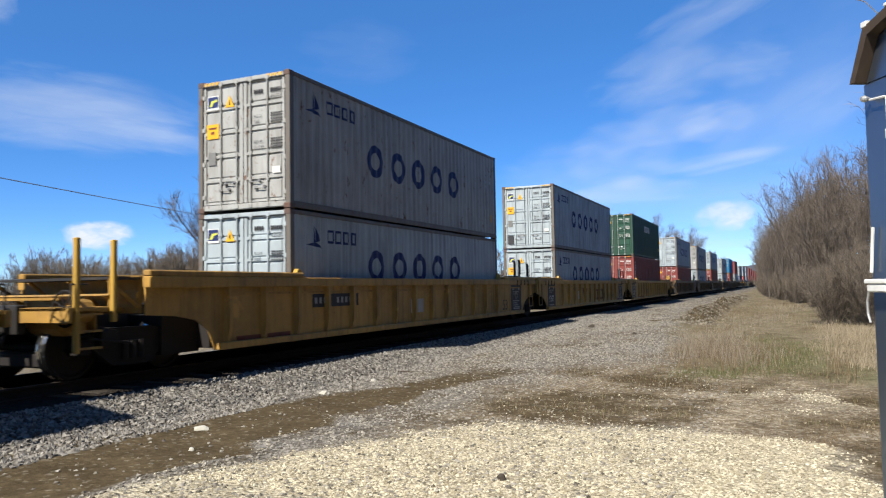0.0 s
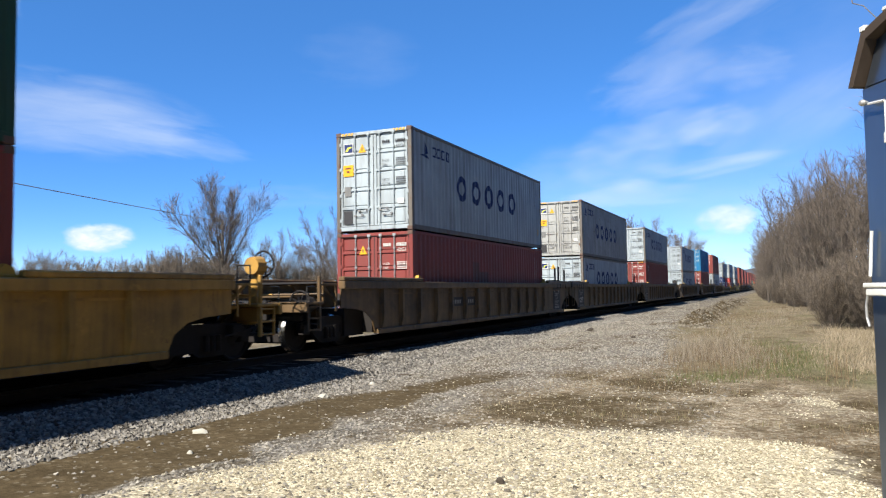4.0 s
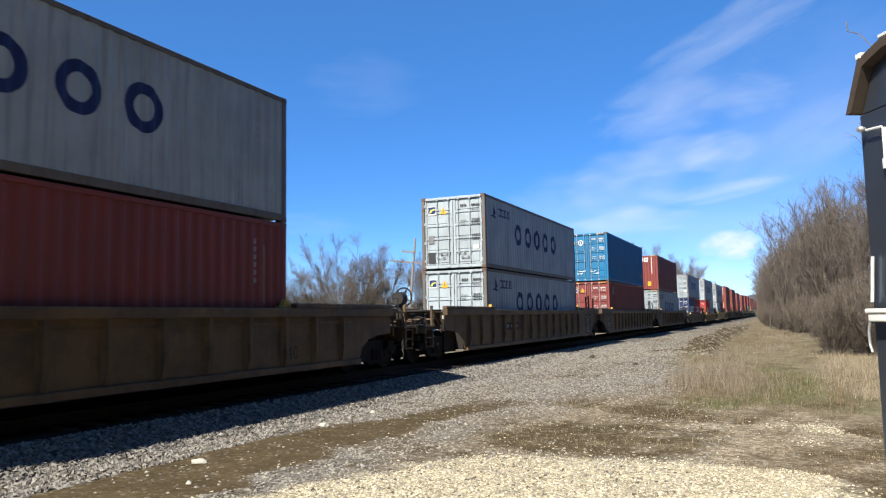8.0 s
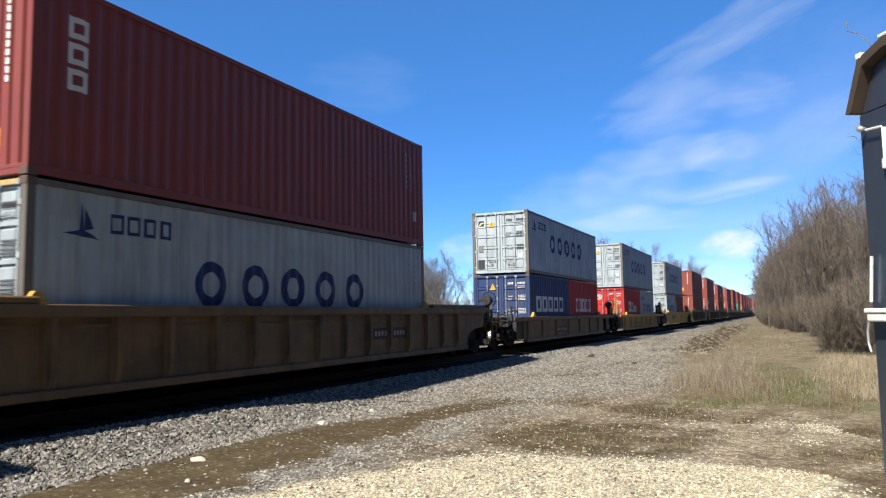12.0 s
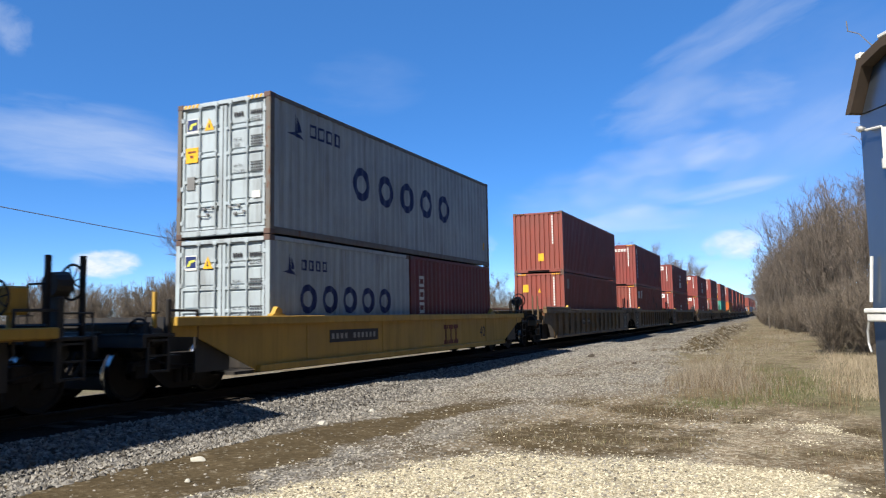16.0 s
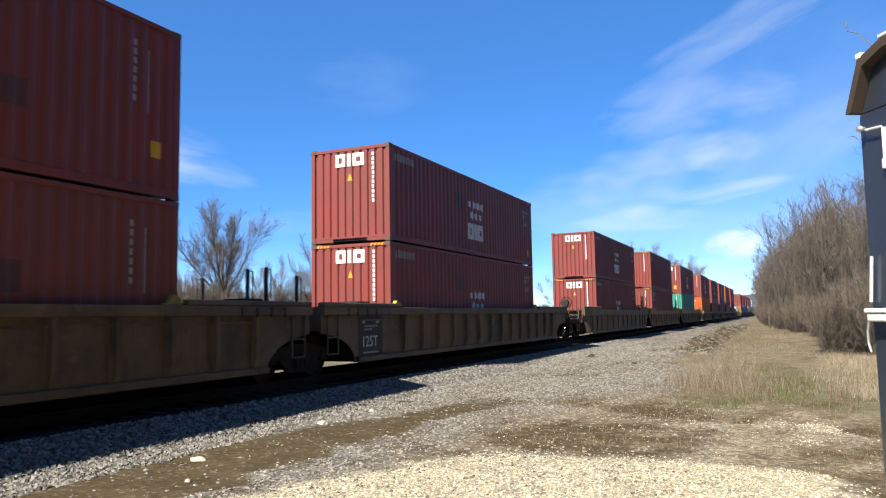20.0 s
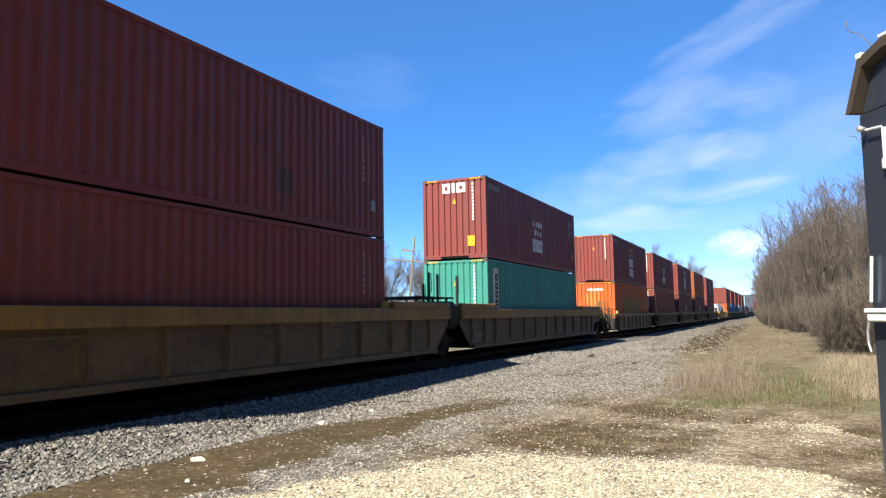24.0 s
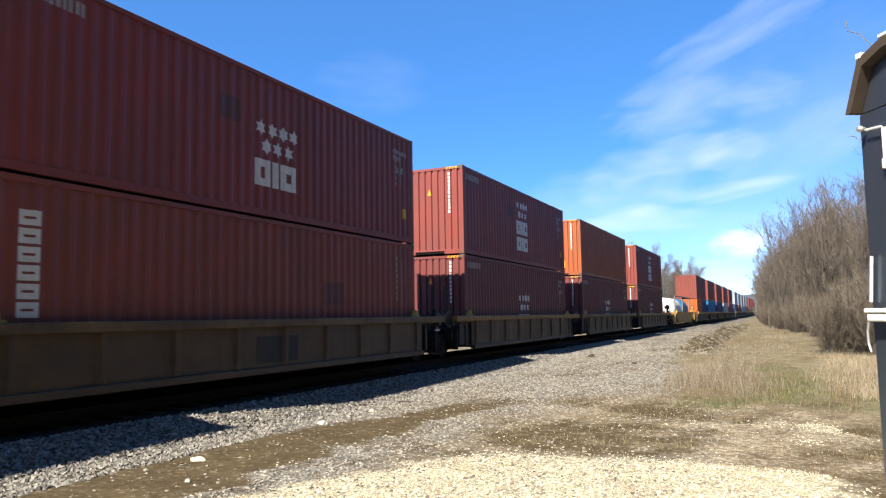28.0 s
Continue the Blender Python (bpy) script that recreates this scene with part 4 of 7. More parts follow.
def car_bars(y, z, n, w, h, ink, plate=None, label="row of small painted bars"):
    def go(e, z0, zc, zt):
        x = 1.425
        if plate:
            part("mark_plate", Geo().box(x, x + 0.004, y - 0.08, y + n * w + 0.06, z - 0.05, z + h + 0.05), M[plate], e, "dark painted plate")
        g = Geo()
        for i in range(n):
            if i == n * 2 // 5:
                continue
            g.box(x + 0.004, x + 0.008, y + i * w, y + (i + 0.5) * w, z + 0.15 * h, z + 0.85 * h)
        part("number_print", g, M[ink], e, label, kind="stuff")
    return go


def posts(rows, ink="truck", x=1.25, bar=None):
    """Upright posts along the near side of an end platform, with a top rail if asked for."""
    def go(e, z0, zc, zt):
        for y, z, w in rows:
            part("post", Geo().box(x - w, x + w, y - w, y + w, 0.98, z, 0.006), M[ink], e, "upright steel post")
        if bar:
            part("rail", Geo().box(x - 0.016, x + 0.016, bar[0], bar[1], bar[2] - 0.018, bar[2] + 0.018, 0.004), M[ink], e, "horizontal steel rail")
    return go


def spare_wheel(y, z, ink):
    """Brake wheel on a box of its own."""
    def go(e, z0, zc, zt):
        b = part("brake_box", Geo().box(1.06, 1.28, y + 0.06, y + 0.38, z - 0.22, z + 0.16, 0.03).box(1.13, 1.2, y + 0.16, y + 0.24, 1.0, z - 0.2, 0.01), M[ink], e, "brake gear box")
        g = Geo().torus((1.17, y, z), 1, 0.23, 0.018, 18, 5)
        for k in range(4):
            a = 0.7854 * k + 0.2
            g.tube((1.17 - 0.22 * math.cos(a), y, z - 0.22 * math.sin(a)), (1.17 + 0.22 * math.cos(a), y, z + 0.22 * math.sin(a)), 0.010, n=4)
        part("hand_wheel", g, M["truck"], b, "spoked brake wheel")
    return go


def slanted_mark(y, z, h, ink):
    """Two slanted strokes meeting at the foot."""
    def go(e, z0, zc, zt):
        for k in (-1, 1):
            p = [(y + k * 0.08, z), (y + k * 0.26, z), (y + k * 0.46, z + h), (y + k * 0.30, z + h)]
            part("painted_stroke", Geo().extrude(p if k > 0 else p[::-1], 0, 1.425, 1.430), M[ink], e, "slanted dark red stroke")
    return go


def car_block_logo(y, z, h, ink, wide=1.0):
    """The owner's mark as plain blocks."""
    def go(e, z0, zc, zt):
        x = 1.425
        for k in range(3):
            a, w = y + k * 0.66 * h * wide, h * wide
            g = Geo().box(x, x + 0.005, a, a + 0.56 * w, z + h * 0.78, z + h).box(x, x + 0.005, a, a + 0.56 * w, z, z + h * 0.2).box(x, x + 0.005, a + 0.2 * w, a + 0.36 * w, z + h * 0.2, z + h * 0.78)
            part("owner_mark", g, M[ink], e, "faded block mark")
    return go


def patch(y, w, z, h, ink, label="repainted patch"):
    def go(e, z0, zc, zt):
        part("patch", Geo().box(1.421, 1.425, y, y + w, z, z + h), M[ink], e, label)
    return go


OPEN = dict(end="open", platform=-5.45, sill=-3.99, bogie=-3.9)
JOINT = dict(end="joint", sill=-2.45, bogie=-3.72)
OPEN_S = dict(end="open", platform=-3.40, sill=-1.60, bogie=-1.78)
JOINT_S = dict(end="joint", sill=-1.35, bogie=-1.78)
OPEN_M = dict(end="open", platform=-3.45, sill=-2.75, bogie=-2.1, dark=True)
OPEN_R = dict(OPEN_M, cut=2.6)

# ---- the train: distance of each container front along the track at the start ----
Y = {0: -11.32, 1: 12.48, 2: 32.11, 3: 51.71, 4: 75.51, 5: 94.91, 6: 114.63, 7: 138.10, 8: 158.07, 9: 177.75, 10: 199.64, 11: 219.45, 12: 239.26,
     13: 261.23, 14: 280.57, 15: 300.17, 16: 323.78, 17: 343.24, 18: 362.74, 19: 384.37, 20: 400.11, 21: 415.88, 22: 431.38, 23: 447.55}

W1 = "grey-white corrugated container with navy ring marks"


def c_white(h, code, worn=False, plate=True, dark=True, colour="white", ship=True):
    mk = [door_plates(code), rings_mark(zc=1.48) if worn and h > 2.7 else rings_mark(), rear_marks(h, h > 2.7)] + ([ship_mark()] if ship else []) + [grey_plates(dark)]
    if plate:
        mk.append(yellow_plate(h * 0.56))
    return dict(length=L40, h=h, colour="white_worn" if worn else colour, end="door", label=W1 + (", streaked with rust" if worn else ""), marks=mk, rods="paint", post="frame_worn")


def c_red(h, colour, label, marks, end="blank", **kw):
    return dict(length=L40, h=h, colour=colour, end=end, label=label, marks=list(marks) + [tail_marks(len(label) + 7 * len(marks), colour in ("red", "brown", "orange_red"))], **kw)


R_DOOR = "oxide red corrugated container with white locking rods"
R_BLANK = "brown-red corrugated container, blank ribbed end forward"
Z_BLANK = "brown-red corrugated container with white stars and block marks"

# three-unit wagons 1-3, 4-6, 7-9, 13-15, 16-18; single wagons 10-12; five-unit wagon 19-23
FADED = "mustard yellow well car with ribbed sides, loaded with containers"
SOIL = "soiled brown-yellow well car with ribbed sides, loaded with containers"
dark_text = "black_mark"
well_car(Y[0], "ribbed", JOINT, OPEN, "car_yellow", "car_yellow", FADED, [(13.0, "125T")])
stack(Y[0], [c_white(SD, "42G1")], c_white(HC, "45G1"))
well_car(Y[1], "ribbed", dict(OPEN, tall=True), JOINT, "car_yellow", "car_yellow", FADED, [(13.0, "40")],
         [car_bars(0.55, 0.95, 10, 0.17, 0.18, "grey_lettering", "black"), car_text("53", 12.08, 0.45, 0.52, dark_text), patch(-1.9, 1.6, 0.30, 0.16, "rust_mark"), patch(5.0, 0.75, 0.62, 0.36, "pale_patch", "square patch of pale primer")])
stack(Y[1], [c_white(SD, "42G1", dark=False, plate=False)], c_white(HC, "45G1", worn=True, dark=False))
well_car(Y[2], "ribbed", JOINT, JOINT, "car_yellow", "car_yellow", FADED, [(-1.95, "125T"), (13.0, "53")],
         [car_block_logo(7.1, 0.5, 0.56, "rust_mark", 1.62), slanted_mark(4.6, 0.72, 0.4, "rust_mark"), patch(3.1, 0.62, 0.60, 0.38, "pale_patch", "square patch of pale primer"), patch(12.3, 1.6, 0.30, 0.16, "rust_mark"), car_text("53", 12.08, 0.45, 0.52, dark_text)])
stack(Y[2], [c_white(SD, "42G1")], c_white(HC, "45G1", colour="white"))
well_car(Y[3], "ribbed", JOINT, OPEN, "car_yellow", "car_yellow", FADED, [(-1.95, "125T")],
         [patch(0.2, 2.2, 0.30, 0.16, "rust_mark"), patch(4.1, 0.55, 0.6, 0.35, "grey_mark", "pale weathered patch"), car_bars(9.3, 0.75, 7, 0.17, 0.16, "black_mark")])
stack(Y[3], [c_red(HC, "red", R_DOOR + " and square marks", [door_plates("45G1", "white_mark", None), upright_marks(0.61, 1.36, 2.54, 3), yellow_plate(0.9)], "door")],
      c_red(HC, "green", "dark green corrugated container with a row of white marks",
            [door_plates("45G1", "white_mark", None), row_marks(4.95, 7.3, 1.90, 2.35, 7)], "door"))
for k in (4, 5, 6):
    well_car(Y[k], "ribbed", OPEN if k == 4 else JOINT, OPEN if k == 6 else JOINT, "car_brown", "car_brown", SOIL, [(-1.95, "125T")] if k != 4 else [(13.0, "53")],
             [car_bars(2.2, 0.85, 10, 0.17, 0.17, "grey_lettering", "black")] if k == 4 else [car_text("40", 11.9, 0.5, 0.4, dark_text)])
stack(Y[4], [c_red(SD, "red", R_DOOR, [door_plates("42G1", "white_mark", None)], "door")], c_white(HC, "45G1"))
stack(Y[5], [c_white(SD, "42G1", plate=False)], c_white(HC, "45G1", worn=True))
EMBLEM = [side_blocks([rect(1.14, 1.52, 2.16, 2.60)], "grey_lettering", "small pale square emblem", "emblem"), side_blocks([[(1.20, 2.25), (1.26, 2.25), (1.34, 2.42), (1.48, 2.46), (1.48, 2.52), (1.28, 2.48)]], "black_mark", "curved dark stroke", "emblem_stroke")]
stack(Y[6], [c_red(HC, "red", R_DOOR, [door_plates("45G1", "white_mark"), yellow_plate(1.2)] + EMBLEM, "door")], c_white(SD, "42G1", plate=False))
for k in (7, 8, 9):
    well_car(Y[k], "ribbed", OPEN if k == 7 else JOINT, OPEN if k == 9 else JOINT, "car_brown", "car_brown", SOIL, [(-1.95, "125T")] if k > 7 else [(13.0, "53")],
             {7: [car_bars(1.0, 0.86, 10, 0.16, 0.16, "grey_lettering", "black")], 8: [car_block_logo(4.0, 0.5, 0.6, "rust_mark")], 9: [car_bars(9.0, 0.8, 10, 0.16, 0.17, "grey_lettering", "black")]}[k])
stack(Y[7], [c_white(SD, "42G1", plate=False)], c_white(SD, "42G1", plate=False))
stack(Y[8], [c_red(HC, "red", R_DOOR, [door_plates("45G1", "white_mark"), yellow_plate(1.2)] + EMBLEM, "door")],
      c_red(HC, "blue", "sky blue corrugated container with a round white emblem on its door", [door_plates("45G1", "white_mark", "ring")], "door"))
stack(Y[9], [c_white(HC, "45G1")], c_red(HC, "red", "oxide red corrugated container with a column of white square marks",
      [end_marks(True, True, (0.35, 0.35), False), upright_marks(0.60, 1.32, 2.48, 3)]))
SINGLE = "yellow well car with few side ribs, loaded with containers"
well_car(Y[10], "sparse", OPEN_M, OPEN_R, "car_brown", "car_brown", "soiled brown well car with few ribs, loaded with containers", None, [car_bars(3.0, 0.55, 10, 0.17, 0.17, "grey_lettering", "black"), posts([(14.61, 1.98, 0.03), (14.89, 1.99, 0.03), (15.02, 1.97, 0.025), (15.41, 1.98, 0.02)])])
s20 = dict(length=L20, h=SD, end="door")
stack(Y[10], [dict(s20, colour="navy", label="short navy blue corrugated container under a white one", marks=[door_plates("22G1", "white_mark", None), row_marks(0.95, 5.25, 1.05, 1.70, 5, "white_mark", 0.14)]),
              dict(s20, dy=6.134, colour="bright_red", label="short bright red corrugated container under a white one", marks=[row_marks(1.3, 4.5, 1.05, 1.70, 5, "white_mark", 0.12)])], c_white(SD, "42G1", plate=False))
well_car(Y[11], "sparse", OPEN_M, OPEN_R, "chord_yellow", "car_clean", SINGLE, None, [car_bars(2.3, 0.42, 11, 0.19, 0.20, "grey_lettering", "black"), posts([(-3.2, 2.19, 0.03), (-2.67, 2.2, 0.03)], "car_yellow"), posts([(13.0, 1.95, 0.025), (13.42, 1.96, 0.025), (14.94, 2.2, 0.035), (15.50, 2.22, 0.035)]), spare_wheel(14.28, 1.60, "car_clean"), car_text("40", 5.0, 0.5, 0.42, dark_text), car_block_logo(8.2, 0.42, 0.42, "rust_mark")])
stack(Y[11], [dict(s20, colour="bright_red", label="short bright red corrugated container with large white marks", marks=[door_plates("22G1", "white_mark", "ring"),
row_marks(1.62, 2.75, 1.02, 1.72, 1, "white_mark", 0.2), row_marks(2.72, 3.28, 1.02, 1.66, 1, "white_mark", 0.15), row_marks(3.32, 4.5, 1.02, 1.44, 3, "white_mark", 0.1)]),
              dict(s20, dy=6.134, colour="white", label="short grey-white container with navy ring marks", marks=[rings_mark(5, "navy_mark", 1.35, 0.84, 0.31, 0.31, 1.33, 0.14), ship_mark(0.45, 0.8)], rods="paint")], c_white(HC, "45G1"))
well_car(Y[12], "flush", OPEN_M, OPEN_M, "car_clean", "car_clean", "bright yellow well car with smooth sides, loaded with containers", None,
         [car_bars(1.9, 0.80, 11, 0.18, 0.17, "grey_lettering", "black"), posts([(14.28, 1.88, 0.022), (14.77, 1.88, 0.022), (15.55, 1.90, 0.025)], "car_brown", 1.25, (14.28, 15.55, 1.88)), posts([(-2.96, 1.74, 0.03)], "car_clean"), car_block_logo(7.8, 0.48, 0.55, "rust_mark"), car_text("40", 10.6, 0.6, 0.5, dark_text)])
stack(Y[12], [dict(s20, colour="white", label="short grey-white container with navy ring marks", marks=[door_plates("22G1"), rings_mark(5, "navy_mark", 1.35, 0.84, 0.31, 0.31, 1.33, 0.14), ship_mark(0.45, 0.8)], rods="paint"),
              dict(s20, dy=6.134, colour="brown", label="short brown-red corrugated container with white square marks", marks=[upright_marks(0.55, 1.0, 2.1, 3)])], c_white(HC, "45G1", dark=False))
for k in (13, 14, 15):
    well_car(Y[k], "ribbed", OPEN if k == 13 else JOINT, OPEN if k == 15 else JOINT, "car_brown", "car_brown", SOIL, [(-1.95, "125T")] if k > 13 else [(13.0, "53")],
             [car_bars(2.5, 0.85, 10, 0.17, 0.17, "grey_lettering", "black"), posts([(-5.06, 2.05, 0.025), (-4.39, 2.06, 0.022)], "car_brown")] if k == 13 else [])
stack(Y[13], [c_red(HC, "orange_red", "orange-red corrugated container with a small emblem, blank end forward", [end_marks(False, True, (-0.8, 2.0), True)] + [side_blocks([rect(0.6, 1.0, 2.15, 2.6)], "grey_lettering", "small pale emblem", "emblem"), side_blocks([[(0.66, 2.25), (0.74, 2.25), (0.82, 2.42), (0.96, 2.46), (0.96, 2.52), (0.76, 2.48)]], "black_mark", "curved stroke", "emblem_stroke")])],
      c_red(HC, "orange_red", R_BLANK.replace("brown", "orange"), [end_marks(False, True, None, False), end_marks(False, False, (0.0, 0.55), False)]))
stack(Y[14], [c_red(HC, "orange_red", "faded orange-red corrugated container with white marks", [end_marks(False, True, None, False), row_marks(0.55, 1.55, 2.0, 2.5, 3, "white_mark", 0.12), side_blocks([rect(1.85, 1.93, 1.98, 2.55), rect(2.08, 2.16, 2.0, 2.55), rect(2.16, 2.40, 2.45, 2.55), rect(2.16, 2.40, 2.2, 2.28)], "white_mark", "white bar marks")])],
      c_red(HC, "red", "red corrugated container with a blue lettered panel on its side",
            [end_marks(False, True, None, False), (lambda e, L, h: part("brand_mark", flat([q for i in range(6) for q in frame_mark(-0.62 + 0.21 * i, -0.46 + 0.21 * i, h - 0.48, h - 0.30, 0.045)], 0.012, 0.02), M["white_mark"], e, "row of small white frames", kind="stuff")), side_blocks([rect(0.50, 0.93, 2.20, 2.58)], "white_mark", "white square sign", "sign"), side_blocks([rect(0.52, 0.92, 0.44, 2.16)], "blue_mark", "tall blue panel", "sign"),
             (lambda e, L, h: part("sign_marks", Geo().add([(1.212, y, z) for i in range(6) for y, z in rect(0.60, 0.84, 0.54 + i * 0.27, 0.72 + i * 0.27)], [tuple(range(4 * i, 4 * i + 4)) for i in range(6)]), M["white_mark"], e, "column of white squares"))]))
stack(Y[15], [c_red(HC, "red", Z_BLANK, [end_marks(), star_mark("white_mark", 0.42)])], c_red(SD, "red", Z_BLANK, [end_marks(), star_mark("white_mark", 0.52)]))
for k in (16, 17, 18):
    well_car(Y[k], "deep", OPEN if k == 16 else JOINT, dict(OPEN, brake_x=-0.55) if k == 18 else JOINT, "car_brown" if k < 18 else "car_grey", "chord_yellow" if k > 16 else "car_brown", "soiled brown well car with a deep yellow top chord",
             None, ([car_text("125T", -2.0, 0.47, 0.36, "grey_lettering")] if k > 16 else []) + ([posts([(16.98, 2.0, 0.035), (17.5, 1.98, 0.03)], "car_brown")] if k == 18 else []))
stack(Y[16], [c_red(HC, "red", Z_BLANK, [end_marks(), star_mark("white_mark", 0.42)])], c_red(SD, "red", Z_BLANK, [end_marks(), star_mark("white_mark", 0.52)]))
stack(Y[17], [c_red(HC, "red", "brown-red corrugated container with a pale sign on its side", [end_marks(False, True, None, False), side_blocks([rect(0.53, 1.77, 1.92, 2.57)], "grey_lettering", "pale rectangular sign", "sign"),
              (lambda e, L, h: part("sign_marks", Geo().add([(1.212, y, z) for i in range(7) for y, z in rect(0.62 + i * 0.155, 0.72 + i * 0.155, 2.0, 2.25)], [tuple(range(4 * i, 4 * i + 4)) for i in range(7)]), M["black_mark"], e, "row of dark marks"))])],
      c_red(HC, "red", "brown-red corrugated container with small white signs", [end_marks(False, True, None, False), side_blocks([rect(0.62, 0.98, 2.1, 2.5)], "grey_lettering", "small pale sign", "sign"),
            (lambda e, L, h: part("sign", flat([rect(-0.85, -0.55, 2.25, 2.6)], 0.012, 0.02), M["white_mark"], e, "small white sign"))]))
stack(Y[18], [c_red(HC, "teal", "jade green corrugated container with a white upright panel", [end_marks(False, True, None, True), side_blocks([rect(0.60, 1.17, 0.80, 2.60)], "white_mark", "tall white panel", "sign"),
              (lambda e, L, h: part("sign_marks", Geo().add([(1.213, y, z) for i in range(5) for q in frame_mark(0.76, 1.02, 0.95 + i * 0.30, 1.18 + i * 0.30, 0.07) for y, z in q], [tuple(range(4 * i, 4 * i + 4)) for i in range(20)]), M["black_mark"], e, "column of dark square marks"))])],
      c_red(HC, "red", Z_BLANK, [end_marks(True, True, (0.50, 0.45)), star_mark()]))
FIVE = "soiled grey-brown well car with a yellow stripe along its chord"
for k in range(19, 24):
    well_car(Y[k], "short", OPEN_S if k == 19 else JOINT_S, OPEN_S if k == 23 else JOINT_S, "car_grey", "chord_yellow" if k % 2 else "car_brown", FIVE, None,
             [patch(3.2 + k % 3, 1.3, 0.45, 0.5, "black", "dark sooty patch")] if k % 2 == 0 else [posts([(-3.3, 2.0, 0.02), (-3.0, 2.0, 0.02), (-2.5, 2.02, 0.02)], "car_brown", 1.25, (-3.35, -0.25, 1.55))] if k == 19 else [])
stack(Y[19], [c_red(HC, "orange", "faded orange corrugated container, streaked and repainted", [end_marks(False, False, None, False), side_blocks([rect(2.66, 9.66, 0.20, 1.94)], "olive_patch", "long olive-brown repainted panel", "painted_panel"),
              *[(lambda e, L, h, i=i, a=a, b=b: part("faded_patch", flat([[(i - 0.07, a), (i, a - 0.06), (i + 0.07, a), (i + 0.07, b), (i - 0.07, b)]], 0.014, 0.012), M["faded_orange"], e, "sun-faded yellowish streak")) for i, a, b in ((-0.473, 1.55, 2.2), (-0.241, 1.2, 2.3), (-0.009, 1.0, 2.32), (0.223, 1.15, 2.25))],
              (lambda e, L, h: part("number_print", flat([rect(-0.45 + 0.11 * i, -0.38 + 0.11 * i, h - 0.55, h - 0.40) for i in range(9)], 0.012, 0.02), M["white_mark"], e, "row of white number bars"))])],
      c_red(HC, "red", Z_BLANK.replace("white stars", "yellow stars"), [end_marks(False, True), star_mark("yellow_mark", 0.52, True)]))
stack(Y[20], [c_red(HC, "orange_red", "orange-red corrugated container with a column of white square marks", [end_marks(False, True), upright_marks(0.54, 0.97, 2.46, 6)])],
      c_red(HC, "red", Z_BLANK, [end_marks(), star_mark()]))
stack(Y[21], [c_red(HC, "brown", Z_BLANK, [end_marks(False), star_mark("white_mark", 0.42)])], c_red(HC, "red", Z_BLANK, [end_marks(False), star_mark("white_mark", 0.52, True)]))
stack(Y[22], [c_red(HC, "brown", Z_BLANK, [end_marks(False), star_mark("white_mark", 0.42)])], c_red(HC, "dull_orange", "dull orange corrugated container, blank ribbed end forward", [end_marks(False, True, (0.1, 0.4), False)]))
stack(Y[23], [c_red(HC, "brown", Z_BLANK, [end_marks(False), star_mark("white_mark", 0.42)])], c_red(HC, "red", Z_BLANK, [end_marks(False), star_mark("white_mark", 0.52, True)]))


# the far part of the train
def tank(y0, colour, label):
    e = new("tank_container")
    tagged(e, label, "container", "containers on the train")
    g = Geo().lathe([(0.0, 0.25), (0.7, 0.35), (1.10, 0.62), (1.12, 5.4), (0.7, 5.72), (0.0, 5.8)], 1, 20)
    part("tank", Geo().add([(x, y, z + 1.30) for x, y, z in g.v], g.f), M[colour], e)
    for s in (-1, 1):
        for y in (0.06, 6.0):
            part("corner_post", Geo().box(s * 1.16 - 0.05, s * 1.16 + 0.05, y - 0.05, y + 0.05, 0, 2.59, 0.01), M["rod_dark"], e)
        for z in (0.06, 2.53):
            part("side_rail", Geo().box(s * 1.16 - 0.04, s * 1.16 + 0.04, 0.1, 5.95, z - 0.05, z + 0.05, 0.01), M["rod_dark"], e)
    TRAIN.append((e, 0.0, y0, FLOOR))


def far_box(h, colour, name, end="blank", length=L40, **kw):
    return dict(length=length, h=h, colour=colour, end=end, label=name + " corrugated container on a distant wagon", far=True, **kw)


FAR = [(468.2, None, None), (489.0, "orange", "orange_red"), (504.7, "blue", "red"), (520.4, "navy", "red"), (536.1, "white", "orange_red"), (551.8, "red", "red"), (573.5, "navy", "white"),
       (589.2, "red", "white"), (604.9, "grey", "grey"), (620.6, "blue", "white"), (636.3, "red", "grey"), (658.0, "brown", "red"), (673.7, "red", "red"), (689.4, "brown", "bright_red"), (705.1, "red", "brown")]
for i, (y, lo, hi) in enumerate(FAR):
    well_car(y, "flush" if i < 1 else "short", OPEN_S if i in (0, 1, 6, 11) else JOINT_S, OPEN_S if i in (0, 5, 10, 14) else JOINT_S, "car_yellow" if i == 0 else "car_grey", "car_yellow", "distant well car in the rear part of the train")
    if lo is None:
        tank(y, "white_mark", "white tank container in a steel frame on a wagon")
        tank(y + 6.13, "blue", "blue tank container in a steel frame on a wagon")
    else:
        names = {"orange": "orange", "orange_red": "orange-red", "blue": "blue", "red": "red", "navy": "navy blue", "white": "white", "grey": "grey", "brown": "brown-red", "bright_red": "bright red"}
        short = [far_box(SD, lo, names[lo], length=L20), dict(far_box(SD, "navy", "navy blue", length=L20), dy=6.134)] if i == 1 else None
        stack(y, short or [far_box(SD, lo, names[lo])], far_box(HC, hi, names[hi], "door" if hi in ("white", "grey") else "blank"))


# ---- ground ----
GROUND = -0.45


def smooth(a, b, x):
    t = np.clip((x - a) / (b - a), 0, 1)
    return t * t * (3 - 2 * t)


